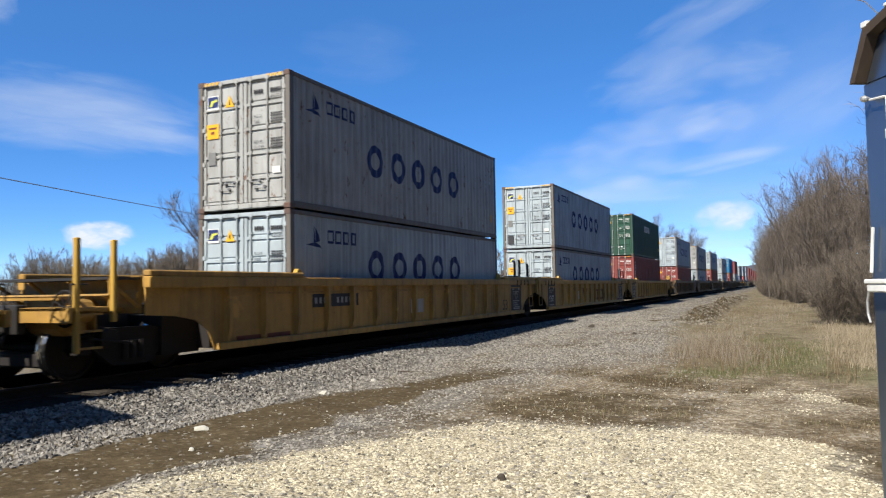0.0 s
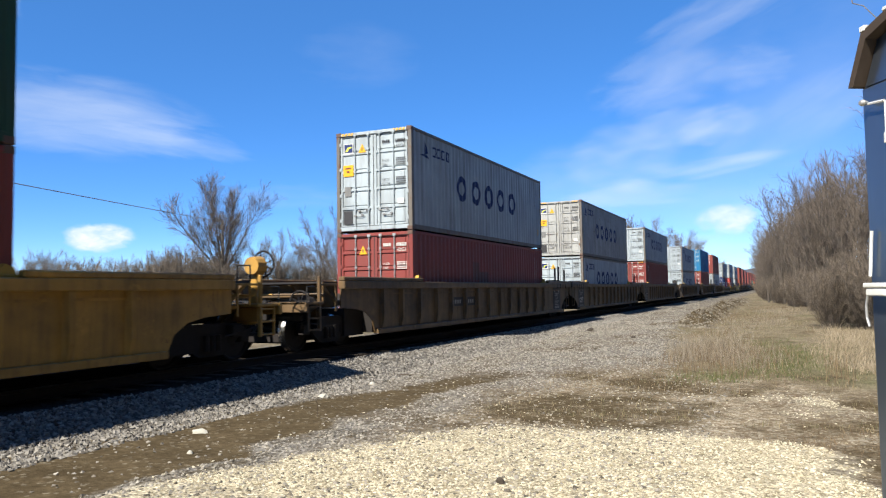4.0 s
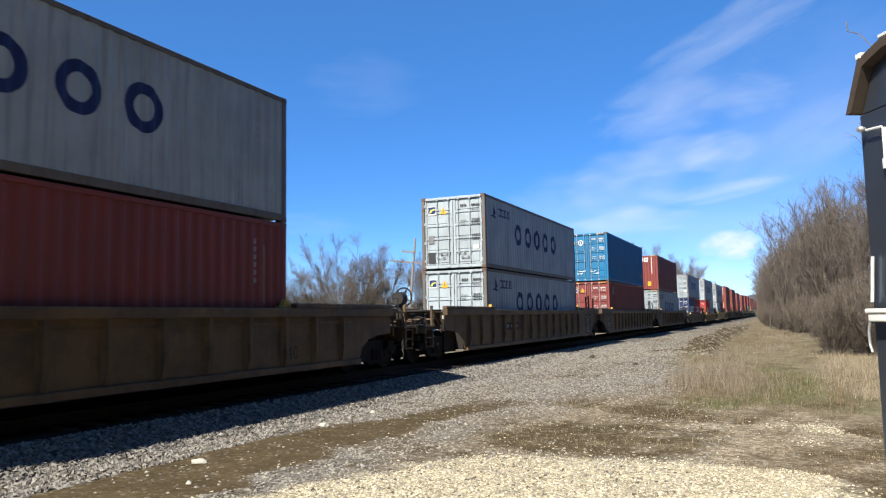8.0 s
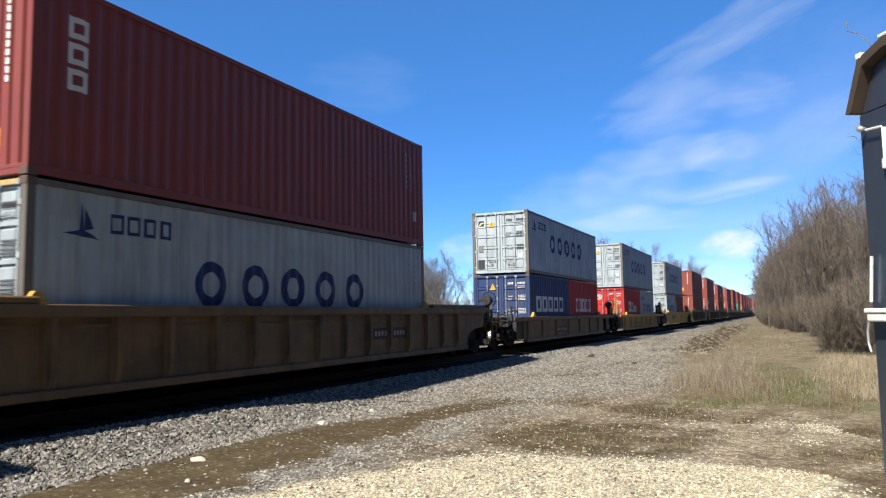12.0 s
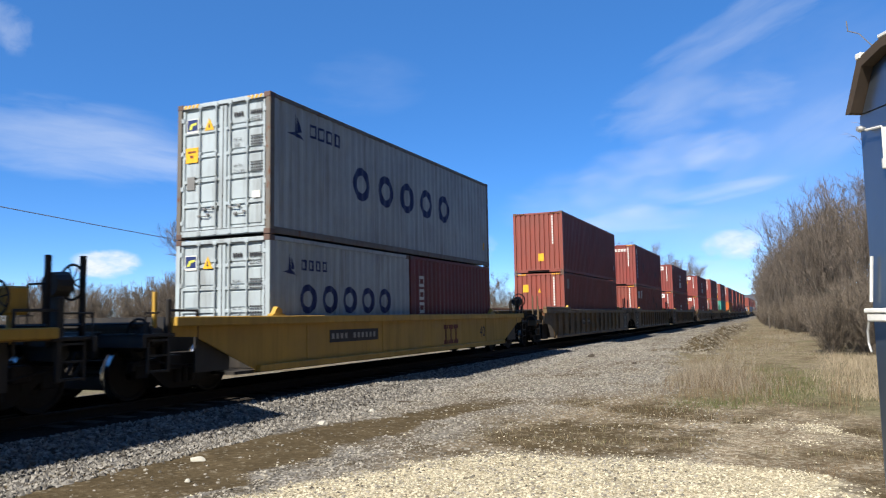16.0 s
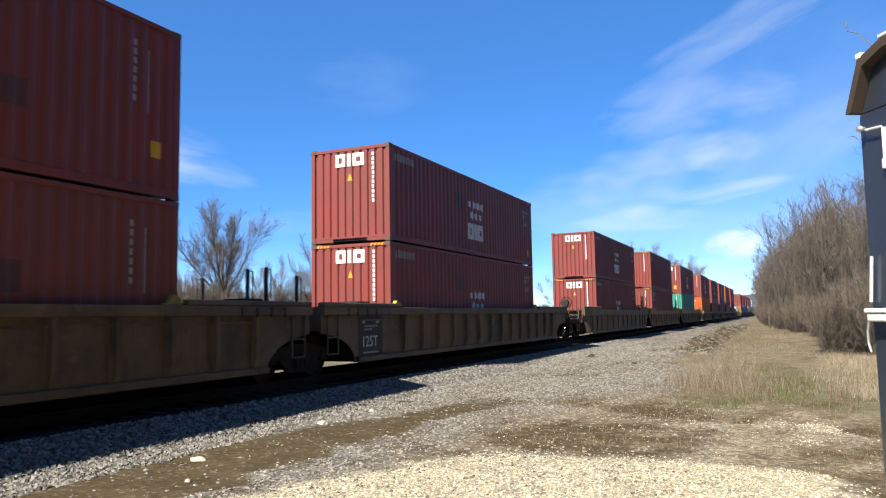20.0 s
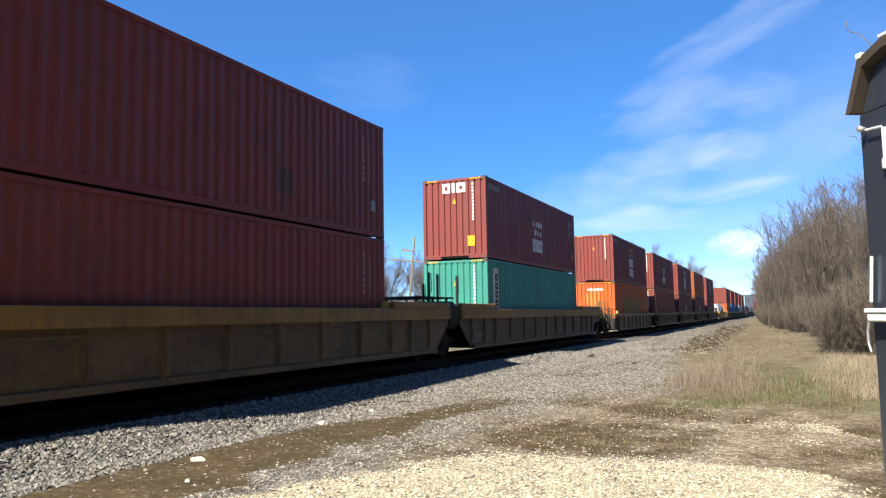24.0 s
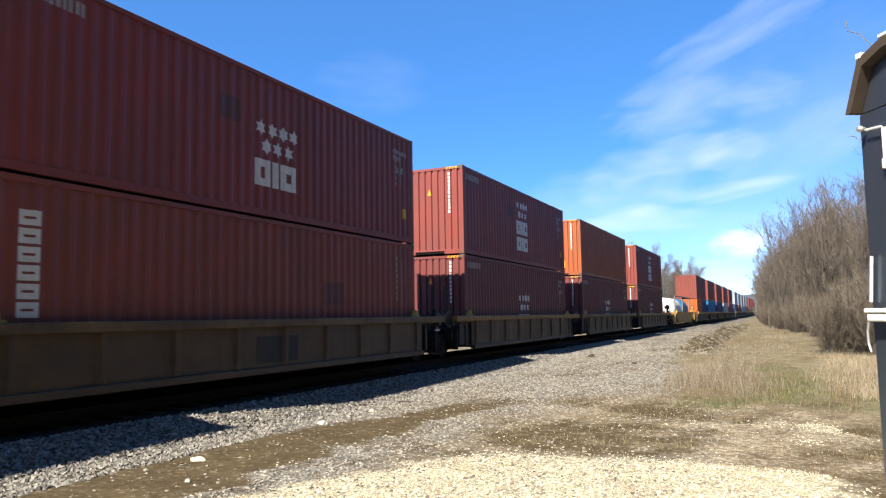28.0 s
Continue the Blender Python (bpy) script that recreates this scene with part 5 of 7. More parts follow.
def wav(x, y, seed):
    """Cheap smooth noise, about -1 to 1."""
    s = 0
    for k, (f, a) in enumerate(((0.35, 0.5), (0.9, 0.3), (2.1, 0.2))):
        p = seed * 1.7 + k * 2.3
        s = s + a * np.sin(f * (x * 1.3 + y * 0.6) + p) * np.cos(f * (y * 1.1 - x * 0.5) + 2 * p)
    return s * 1.6


def grass_edge(y):
    return np.interp(y, [0, 12, 16, 22, 27, 40, 65, 120, 200, 400], [12.5, 10.2, 8.1, 7.4, 6.9, 5.9, 4.9, 4.6, 4.6, 4.6])


def crest(y):
    """Edge of the gravel pad, with a bank of spoil on it."""
    return np.interp(y, [30, 36, 44, 68, 110, 200], [6.7, 6.3, 6.1, 5.9, 5.5, 4.7])


def zones(x, y):
    """Shares of pale limestone, wet mud, grass and bare tan earth; the rest is grey gravel."""
    n1, n2, n3 = wav(x, y, 1), wav(x * 2, y * 2, 2), wav(x * 3.1, y * 3.1, 5)
    top = np.interp(x, [3, 6.5, 9.2, 11.5, 13, 20], [8.2, 9.2, 9.4, 8.2, 7.0, 5.0]) + 0.35 * n2 + 0.2 * n3
    lime = smooth(-0.3, 0.45, top - y) * smooth(-0.35, 0.35, x - (3.3 + 0.39 * y) + 0.3 * n2 + 0.15 * n3)
    mid = np.interp(y, [2, 5.2, 8, 12, 16], [3.7, 3.85, 4.1, 4.6, 5.2])
    wid = np.interp(y, [2, 5.2, 8, 12, 15], [1.0, 0.95, 0.8, 0.45, 0.2])
    mud = smooth(0.35, -0.25, np.abs(x - mid) - wid + 0.35 * n2 + 0.25 * n3) * smooth(16.5, 12, y)
    dirt = smooth(7.6, 9.0, y - 0.3 * (x - 6)) * smooth(17.0, 14.5, y) * smooth(5.4, 7.0, x + 0.6 * n1) * np.clip(0.55 + 0.75 * n2 + 0.5 * n3, 0, 1)
    mud = np.maximum(mud, 0.8 * dirt)
    ridge = smooth(1.0, 0.4, np.abs(x - crest(y) - 0.55 + 0.35 * n3)) * smooth(31.5, 33.5, y) * smooth(120, 80, y)
    ridge = np.maximum(ridge, smooth(1.0, 0.4, np.abs(x - 5.7 + 0.3 * n3)) * smooth(1.5, 0.4, np.abs(y - 33.6 + 0.6 * n2)))
    mud = np.maximum(mud, 0.9 * ridge)
    n4 = wav(x * 1.2, y * 4.0, 8)
    mud = np.maximum(mud, 0.85 * smooth(9.4, 10.4, y + 0.5 * n2) * smooth(14.8, 13.2, y + 0.4 * n1) * smooth(6.6, 8.0, x) * np.clip(0.65 + 0.6 * n4 + 0.3 * n3, 0, 1))
    chips = smooth(0.25, -0.25, np.hypot((x - 10.55) / 0.85, (y - 11.9) / 1.15) - 1 + 0.5 * n3 + 0.3 * n2)
    corner = smooth(0.3, -0.3, np.hypot((x - 11.4) / 0.75, (y - 8.6) / 1.3) - 1 + 0.4 * n3)
    lime = np.maximum(lime * (1 - 0.85 * corner), 0.6 * chips * np.clip(0.6 + 0.9 * n3, 0, 1))
    mud = np.maximum(mud * (1 - chips), 0.7 * corner)
    bare = smooth(5.3, 7.3, x + 0.7 * n1 + 0.3 * n3 - 0.05 * (y - 9)) * smooth(18.5, 14.5, y) * (1 - lime)
    edge = grass_edge(y)
    grass = smooth(-0.5, 0.7, x - edge + 0.45 * n2 + 0.3 * n3) * smooth(13.0, 16.0, y + 0.8 * n1 + np.maximum(0, x - 10.5) * 1.2)
    grass = np.maximum(grass, smooth(-4.0, -5.5, x + 0.5 * n1))
    grass = np.maximum(grass, smooth(14, 17, x))
    grass = grass * (1 - 0.8 * ridge)
    return lime * (1 - mud), np.maximum(mud * (1 - grass), 0.95 * ridge), grass * (1 - 0.5 * ridge), bare


def height(x, y):
    z = GROUND + 0.025 * wav(x, y, 3) + 0.012 * wav(x * 3, y * 3, 4)
    pad = smooth(0.6, -0.4, x - grass_edge(y)) * smooth(18, 28, y) * smooth(-1, 2, x)
    z = z + 0.16 * pad * smooth(300, 120, y)
    z = z + 0.46 * smooth(1.0, 0.1, np.abs(x - crest(y) - 0.55)) * smooth(31.5, 35, y) * smooth(140, 60, y) * (1 + 0.45 * wav(x * 3, y * 2, 6))
    z = z + smooth(12, 30, x) * smooth(20, 45, y) * 1.2
    lime, mud, grass, bare = zones(x, y)
    return z + 0.02 * lime - 0.03 * mud


xs = np.concatenate([np.array([-3000, -1200, -500, -200, -90, -45, -25, -15, -9, -6]), np.arange(-4.5, 1.5, 1.0), np.arange(1.5, 14.5, 0.16), np.array([15, 16, 18, 21, 25, 32, 45, 70, 120, 300, 900, 3000])])
ys = np.concatenate([np.array([-400, -100, -40, -15, -6, -2, 0, 1.5, 2.5, 3.5]), np.arange(4.0, 20, 0.16), np.arange(20, 60, 0.35), np.arange(60, 130, 3.0), np.array([140, 160, 190, 230, 300, 400, 600, 1000, 1800, 4000])])
gx, gy = np.meshgrid(xs, ys, indexing="ij")
gz = height(gx, gy)
nx, ny = len(xs), len(ys)
verts = np.stack([gx, gy, gz], -1).reshape(-1, 3)
ii = (np.arange(nx - 1)[:, None] * ny + np.arange(ny - 1)[None, :]).reshape(-1)
faces = np.stack([ii, ii + ny, ii + ny + 1, ii + 1], 1)
me = bpy.data.meshes.new("ground")
me.from_pydata(verts.tolist(), [], faces.tolist())
za, zb_, zc_, zd_ = zones(gx, gy)
att = me.color_attributes.new("zone", "FLOAT_COLOR", "POINT")
att.data.foreach_set("color", np.stack([za, zb_, zc_, zd_], -1).reshape(-1).astype(np.float32))
me.polygons.foreach_set("use_smooth", [True] * len(me.polygons))

gm, nt, b = mat_new("gravel, mud and dry grass ground")
c = coords(nt, False)
at = nt.nodes.new("ShaderNodeAttribute")
at.attribute_name = "zone"
sep = nt.nodes.new("ShaderNodeSeparateColor")
nt.links.new(at.outputs["Color"], sep.inputs[0])


def pebbles(scale):
    v = nd(nt, "ShaderNodeTexVoronoi", Scale=scale)
    nt.links.new(c, v.inputs["Vector"])
    s = nt.nodes.new("ShaderNodeSeparateColor")
    nt.links.new(v.outputs["Color"], s.inputs[0])
    return s.outputs[0], v.outputs["Distance"]


p1, d1 = pebbles(24.0)
p2, d2 = pebbles(46.0)
big = noise_of(nt, c, 0.5, 5)
fine = noise_of(nt, c, 14.0, 6)
grey = mixc(nt, p1, (0.11, 0.10, 0.085), (0.40, 0.375, 0.335))
grey = mixc(nt, ramp(nt, big, 0.44, 0.60, 0, 0.8), grey, (0.175, 0.140, 0.098))
grey = mixc(nt, ramp(nt, noise_of(nt, c, 1.7, 7, (1.6, 0.55, 1), 0.72), 0.52, 0.62, 0, 0.75), grey, (0.11, 0.088, 0.055))
lime = mixc(nt, p2, (0.28, 0.235, 0.15), (0.80, 0.73, 0.55))
lime = mixc(nt, ramp(nt, big, 0.4, 0.75, 0, 0.35), lime, (0.34, 0.28, 0.18))
mudc = mixc(nt, fine, (0.070, 0.054, 0.032), (0.155, 0.118, 0.070))
mudc = mixc(nt, ramp(nt, p1, 0.92, 0.96), mudc, (0.21, 0.18, 0.13))
gfine = noise_of(nt, c, 30.0, 5)
gr = mixc(nt, gfine, (0.17, 0.14, 0.095), (0.37, 0.31, 0.215))
gr = mixc(nt, ramp(nt, noise_of(nt, c, 0.28, 4), 0.52, 0.66, 0, 0.6), gr, (0.13, 0.14, 0.068))
gr = mixc(nt, ramp(nt, noise_of(nt, c, 0.95, 6, (1, 0.6, 1), 0.68), 0.50, 0.66, 0, 0.8), gr, (0.115, 0.085, 0.052))
earth = mixc(nt, fine, (0.17, 0.125, 0.08), (0.36, 0.295, 0.205))
earth = mixc(nt, ramp(nt, p1, 0.55, 0.75, 0, 0.8), earth, (0.48, 0.43, 0.33))
earth = mixc(nt, ramp(nt, noise_of(nt, c, 1.1, 5), 0.52, 0.68, 0, 0.75), earth, (0.115, 0.078, 0.042))
grey = mixc(nt, at.outputs["Alpha"], grey, earth)
ragged = math_of(nt, "ADD", math_of(nt, "MULTIPLY", noise_of(nt, c, 3.4, 7, (1, 1, 1), 0.72), 0.65), math_of(nt, "MULTIPLY", noise_of(nt, c, 19.0, 4, (1, 1, 1), 0.7), 0.35))
ragged = math_of(nt, "MULTIPLY", math_of(nt, "SUBTRACT", ragged, 0.5), 2.3)


def torn(share):
    """Frayed edge between two kinds of ground."""
    return ramp(nt, math_of(nt, "ADD", share, ragged), 0.22, 0.78)


wet = torn(sep.outputs[1])
col = mixc(nt, torn(sep.outputs[0]), grey, lime)
col = mixc(nt, wet, col, mudc)
col = mixc(nt, torn(sep.outputs[2]), col, gr)
tone = math_of(nt, "MULTIPLY", ramp(nt, noise_of(nt, c, 2.6, 6, (1, 1, 1), 0.7), 0.3, 0.7, 0.42, 0.79), ramp(nt, noise_of(nt, c, 11.0, 4, (1, 1, 1), 0.7), 0.3, 0.7, 0.75, 1.25))
hsv = nt.nodes.new("ShaderNodeHueSaturation")
nt.links.new(tone, hsv.inputs["Value"])
nt.links.new(col, hsv.inputs["Color"])
nt.links.new(hsv.outputs[0], b.inputs["Base Color"])
b.inputs["Roughness"].default_value = 1.0
b.inputs["Specular IOR Level"].default_value = 0.0
dry = math_of(nt, "SUBTRACT", 1.0, math_of(nt, "MULTIPLY", wet, 0.93))
bump(nt, b, math_of(nt, "ADD", math_of(nt, "MULTIPLY", d1, dry), math_of(nt, "MULTIPLY", fine, 0.8)), 0.7, 0.03)
me.materials.append(gm)
tagged(new("ground", me), "gravel, muddy track and dry winter grass beside the railway", "ground", kind="structure")

# ballast bed
prof = [(-3.4, -0.52), (-2.7, -0.42), (-1.85, -0.19), (-1.4, -0.175), (1.4, -0.175), (1.75, -0.19), (2.2, -0.30), (2.75, -0.44), (3.2, -0.52)]
yy = np.concatenate([np.arange(-60, 60, 0.4), np.arange(60, 400, 4.0), np.arange(400, 1300, 60.0)])
v, f = [], []
rr = random.Random(4)
for y in yy:
    spread = 0.5 * float(smooth(14, 30, y))
    for x, z in prof:
        v.append((x + (spread if x > 2 else 0) + rr.uniform(-0.05, 0.05), y, z + rr.uniform(-0.015, 0.015)))
k = len(prof)
for i in range(len(yy) - 1):
    f += [(i * k + j, i * k + j + 1, (i + 1) * k + j + 1, (i + 1) * k + j) for j in range(k - 1)]
bm_, nt, b = mat_new("crushed grey ballast")
c = coords(nt, False)
p1, d1 = pebbles(20.0)
st = mixc(nt, p1, (0.045, 0.041, 0.036), (0.20, 0.19, 0.17))
st = mixc(nt, ramp(nt, noise_of(nt, c, 1.2, 4), 0.5, 0.75, 0, 0.5), st, (0.0861, 0.0677, 0.0523))
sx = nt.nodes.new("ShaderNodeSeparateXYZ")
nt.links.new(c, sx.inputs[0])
# oily bed, darkened further: the wagons' shade is put into the colour
oil_and_shade = ramp(nt, math_of(nt, "ABSOLUTE", sx.outputs[0], 0.0), 1.55, 1.85, 0.92, 0.0)
st = mixc(nt, oil_and_shade, st, (0.0184, 0.0148, 0.0123))
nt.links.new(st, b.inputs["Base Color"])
b.inputs["Roughness"].default_value, b.inputs["Specular IOR Level"].default_value = 1.0, 0.0
bump(nt, b, d1, 0.9, 0.04)
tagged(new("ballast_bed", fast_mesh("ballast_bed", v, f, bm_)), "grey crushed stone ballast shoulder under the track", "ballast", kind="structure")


def stones(name, pts, size, material, label, flatten=0.7, seed=1):
    """Many angular stones joined in one mesh. pts: rows of x, y, z."""
    rng = np.random.default_rng(seed)
    n = len(pts)
    base = np.array([(1, 0, 0), (-1, 0, 0), (0, 1, 0), (0, -1, 0), (0, 0, 1), (0, 0, -1)], float)
    sh = base[None] * rng.uniform(0.65, 1.25, (n, 6, 1)) + rng.uniform(-0.28, 0.28, (n, 6, 3))
    a, t = rng.uniform(0, 6.283, n), rng.uniform(-0.9, 0.9, n)
    ca, sa, ct, s_t = np.cos(a), np.sin(a), np.cos(t), np.sin(t)
    x, y, z = sh[..., 0], sh[..., 1], sh[..., 2]
    y, z = y * ct[:, None] - z * s_t[:, None], y * s_t[:, None] + z * ct[:, None]
    x, y = x * ca[:, None] - y * sa[:, None], x * sa[:, None] + y * ca[:, None]
    s = rng.uniform(size[0], size[1], n)[:, None]
    p = np.stack([x * s + pts[:, :1], y * s + pts[:, 1:2], z * s * flatten + pts[:, 2:3]], -1).reshape(-1, 3)
    tri = np.array([(0, 2, 4), (2, 1, 4), (1, 3, 4), (3, 0, 4), (2, 0, 5), (1, 2, 5), (3, 1, 5), (0, 3, 5)])
    fc = (np.arange(n)[:, None, None] * 6 + tri[None]).reshape(-1, 3)
    tagged(new(name, fast_mesh(name, p.tolist(), fc.tolist(), material)), label, "stones", kind="stuff")


def stone_mat(name, lo, hi, tint):
    m, nt, b = mat_new(name)
    ge = nt.nodes.new("ShaderNodeNewGeometry")
    tc = nt.nodes.new("ShaderNodeTexCoord")
    base = mixc(nt, ge.outputs["Random Per Island"], lo, hi)
    base = mixc(nt, ramp(nt, noise_of(nt, tc.outputs["Object"], 25.0, 3), 0.45, 0.7, 0, 0.5), base, tint)
    nt.links.new(base, b.inputs["Base Color"])
    b.inputs["Roughness"].default_value = 0.85
    b.inputs["Specular IOR Level"].default_value = 0.25
    return m


rng = np.random.default_rng(8)


def scatter(n, x0, x1, y0, y1, power=1.6):
    """More of them near the camera."""
    return rng.uniform(x0, x1, n), y0 + (y1 - y0) * rng.uniform(0, 1, n) ** power


bz = lambda x, y: np.interp(x - 0.5 * smooth(14, 30, y) * (x > 2), [p[0] for p in prof], [p[1] for p in prof])
x, y = scatter(26000, 1.66, 3.3, 3.0, 42.0, 1.5)
z = np.maximum(bz(x, y), height(x, y))
stones("ballast_stones", np.stack([x, y, z], 1), (0.018, 0.047), stone_mat("ballast stone", (0.045, 0.041, 0.036), (0.262, 0.247, 0.220), (0.105, 0.088, 0.070)), "loose angular grey ballast stones on the track shoulder", 0.8, 11)
x, y = scatter(52000, 2.6, 9.5, 4.0, 36.0, 1.25)
l, m_, g_, e_ = zones(x, y)
keep = rng.uniform(0, 1, len(x)) < (1 - 0.95 * np.minimum(1, 1.3 * m_)) * (1 - 0.95 * g_) * (1 - 0.6 * l) * (1 - 0.5 * e_)
x, y = x[keep], y[keep]
xf, yf = rng.uniform(2.8, 7.0, 12000), 34 + 46 * rng.uniform(0, 1, 12000) ** 1.3
x, y = np.concatenate([x, xf]), np.concatenate([y, yf])
stones("gravel", np.stack([x, y, height(x, y)], 1), (0.010, 0.032), stone_mat("grey gravel stone", (0.055, 0.048, 0.038), (0.305, 0.285, 0.245), (0.165, 0.135, 0.095)), "loose grey gravel over muddy ground", 0.7, 12)
x, y = scatter(56000, 4.6, 12.6, 5.2, 13.4, 1.25)
l, m_, g_, e_ = zones(x, y)
keep = rng.uniform(0, 1, len(x)) < 0.012 + 0.988 * l ** 1.4
x, y = x[keep], y[keep]
stones("limestone_chippings", np.stack([x, y, height(x, y)], 1), (0.007, 0.022), stone_mat("pale limestone chipping", (0.185, 0.155, 0.098), (0.56, 0.515, 0.385), (0.29, 0.245, 0.16)), "pale cream limestone chippings on the drive", 0.65, 13)


def rock(x, y, sx, sy, sz, material, label, seed, turn=0.0):
    bm = bmesh.new()
    bmesh.ops.create_icosphere(bm, subdivisions=2, radius=1.0)
    r = random.Random(seed)
    for p in bm.verts:
        n = noise.noise(p.co * 1.3 + Vector((seed, 0, 0)))
        p.co = Vector((p.co.x * sx, p.co.y * sy, max(p.co.z, -0.4) * sz)) * (1 + 0.35 * n)
    me = bpy.data.meshes.new("rock")
    bm.to_mesh(me)
    bm.free()
    me.materials.append(material)
    ob = new("rock", me)
    ob.matrix_world = pose(x, y, float(height(np.array(x), np.array(y))) + sz * 0.25, 0, 0, turn)
    tagged(ob, label, "rock")


PALE = stone_mat("pale stone", (0.381, 0.369, 0.32), (0.381, 0.369, 0.32), (0.277, 0.258, 0.215))
DARK = stone_mat("dark clod", (0.0492, 0.04, 0.0307), (0.0492, 0.04, 0.0307), (0.0307, 0.0246, 0.0184))
rock(3.62, 7.30, 0.11, 0.06, 0.045, PALE, "flat pale stone lying on the muddy track", 3, 20)
rock(3.42, 10.35, 0.085, 0.07, 0.045, PALE, "pale rounded stone at the foot of the ballast", 5)
rock(8.02, 6.20, 0.045, 0.04, 0.04, DARK, "small dark clod on the pale chippings", 7)
rock(4.35, 6.35, 0.035, 0.03, 0.03, PALE, "small pale stone in the mud", 9)

rock(3.9, 27.3, 0.12, 0.10, 0.09, DARK, "dark clod lying on the gravel", 11)
rock(6.0, 24.2, 0.08, 0.07, 0.07, DARK, "dark clod lying on the gravel", 12)
rock(3.35, 12.1, 0.05, 0.06, 0.04, PALE, "small pale stone at the foot of the ballast", 13)
STALK = plain("dry brown stalk", (0.060, 0.044, 0.030), 0.9)


def weed(x, y, h, seed):
    q = random.Random(seed)
    e = new("weed")
    tagged(e, "single dry brown weed stalk in the gravel", "weed", "weeds")
    pts = [Vector((0, 0, -0.02))]
    for i in range(4):
        pts.append(pts[-1] + Vector((q.uniform(-0.02, 0.02), q.uniform(-0.02, 0.02), h / 4)))
    g = Geo()
    for i, (a, b) in enumerate(zip(pts, pts[1:])):
        g.tube(a, b, 0.005 - 0.0009 * i, 0.0042 - 0.0009 * i, n=4)
    part("stem", g, STALK, e)
    for i in (1, 2, 3):
        for k in range(2):
            w = Vector((q.uniform(-1, 1), q.uniform(-1, 1), 1.2)).normalized() * h * q.uniform(0.15, 0.3)
            part("twig", Geo().tube(pts[i], pts[i] + w, 0.003, 0.0015, n=3), STALK, e)
    e.location = (x, y, float(height(np.array(x), np.array(y))))


for i, (x, y, h) in enumerate(((4.05, 10.2, 0.42), (4.4, 8.75, 0.28), (4.9, 11.4, 0.18), (5.6, 12.6, 0.2))):
    weed(x, y, h, i)
ob = dress(new("stick", Geo().tube((-0.2, 0, 0.015), (0.05, 0.03, 0.03), 0.012, 0.010, 5).tube((0.05, 0.03, 0.03), (0.22, 0.0, 0.02), 0.010, 0.006, 5).mesh("stick")), STALK)
ob.location = (3.3, 13.4, float(height(np.array(3.3), np.array(13.4))))
tagged(ob, "short dark dead stick lying in the mud", "stick")

# ---- track ----
rail_prof = [(-0.075, -0.172), (0.075, -0.172), (0.075, -0.158), (0.012, -0.145), (0.012, -0.05), (0.037, -0.038), (0.037, -0.004), (0.030, 0.0), (-0.030, 0.0), (-0.037, -0.004), (-0.037, -0.038), (-0.012, -0.05), (-0.012, -0.145), (-0.075, -0.158)]
RAIL = plain("rail steel, rusty web", (0.032, 0.024, 0.019), 0.75, 0.2)
for s in (-1, 1):
    g = Geo().extrude([(px + s * 0.755, pz) for px, pz in rail_prof], 1, -60.0, 1200.0)
    ob = dress(new("rail", g.mesh("rail")), RAIL)
    tagged(ob, "rust-brown steel rail with a worn bright head", "rail", "rails", "structure")
TIE = plain("creosoted timber", (0.034, 0.027, 0.021), 0.9, 0, 0.4, 6.0, 0.5)
tie_track = new("crossties")
tagged(tie_track, "dark timber crossties set in the ballast", "crossties", kind="structure")
tie_mesh = Geo().box(-1.30, 1.30, -0.115, 0.115, -0.34, -0.165, 0.012).mesh("tie")
for i in range(110):
    part("tie", tie_mesh, TIE, tie_track, at=(rr.uniform(-0.03, 0.03), 1.0 + i * 0.53, rr.uniform(-0.008, 0.004)))

# ---- plants ----
def blade_mat(name, lo, hi):
    m, nt, b = mat_new(name)
    ge = nt.nodes.new("ShaderNodeNewGeometry")
    nt.links.new(mixc(nt, ge.outputs["Random Per Island"], lo, hi), b.inputs["Base Color"])
    b.inputs["Roughness"].default_value = 0.8
    b.inputs["Specular IOR Level"].default_value = 0.15
    return m


def blades(name, x, y, h, w, material, label, seed, lean=0.35):
    r = np.random.default_rng(seed)
    n = len(x)
    z = height(x, y)
    a, q = r.uniform(0, 6.283, n), r.uniform(0, 6.283, n)
    dx, dy = np.cos(a) * w, np.sin(a) * w
    k = h * r.uniform(0.1, lean, n)
    lx, ly = np.cos(q) * k, np.sin(q) * k
    P = np.stack([np.stack([x - dx, y - dy, z - 0.02], 1), np.stack([x + dx, y + dy, z - 0.02], 1),
                  np.stack([x + dx * 0.6 + lx * 0.3, y + dy * 0.6 + ly * 0.3, z + h * 0.55], 1), np.stack([x - dx * 0.6 + lx * 0.3, y - dy * 0.6 + ly * 0.3, z + h * 0.55], 1),
                  np.stack([x + lx, y + ly, z + h], 1)], 1).reshape(-1, 3)
    fc = []
    for i in range(0, 5 * n, 5):
        fc.append((i, i + 1, i + 2, i + 3))
        fc.append((i + 3, i + 2, i + 4))
    tagged(new(name, fast_mesh(name, P.tolist(), fc, material)), label, "grass", kind="stuff")


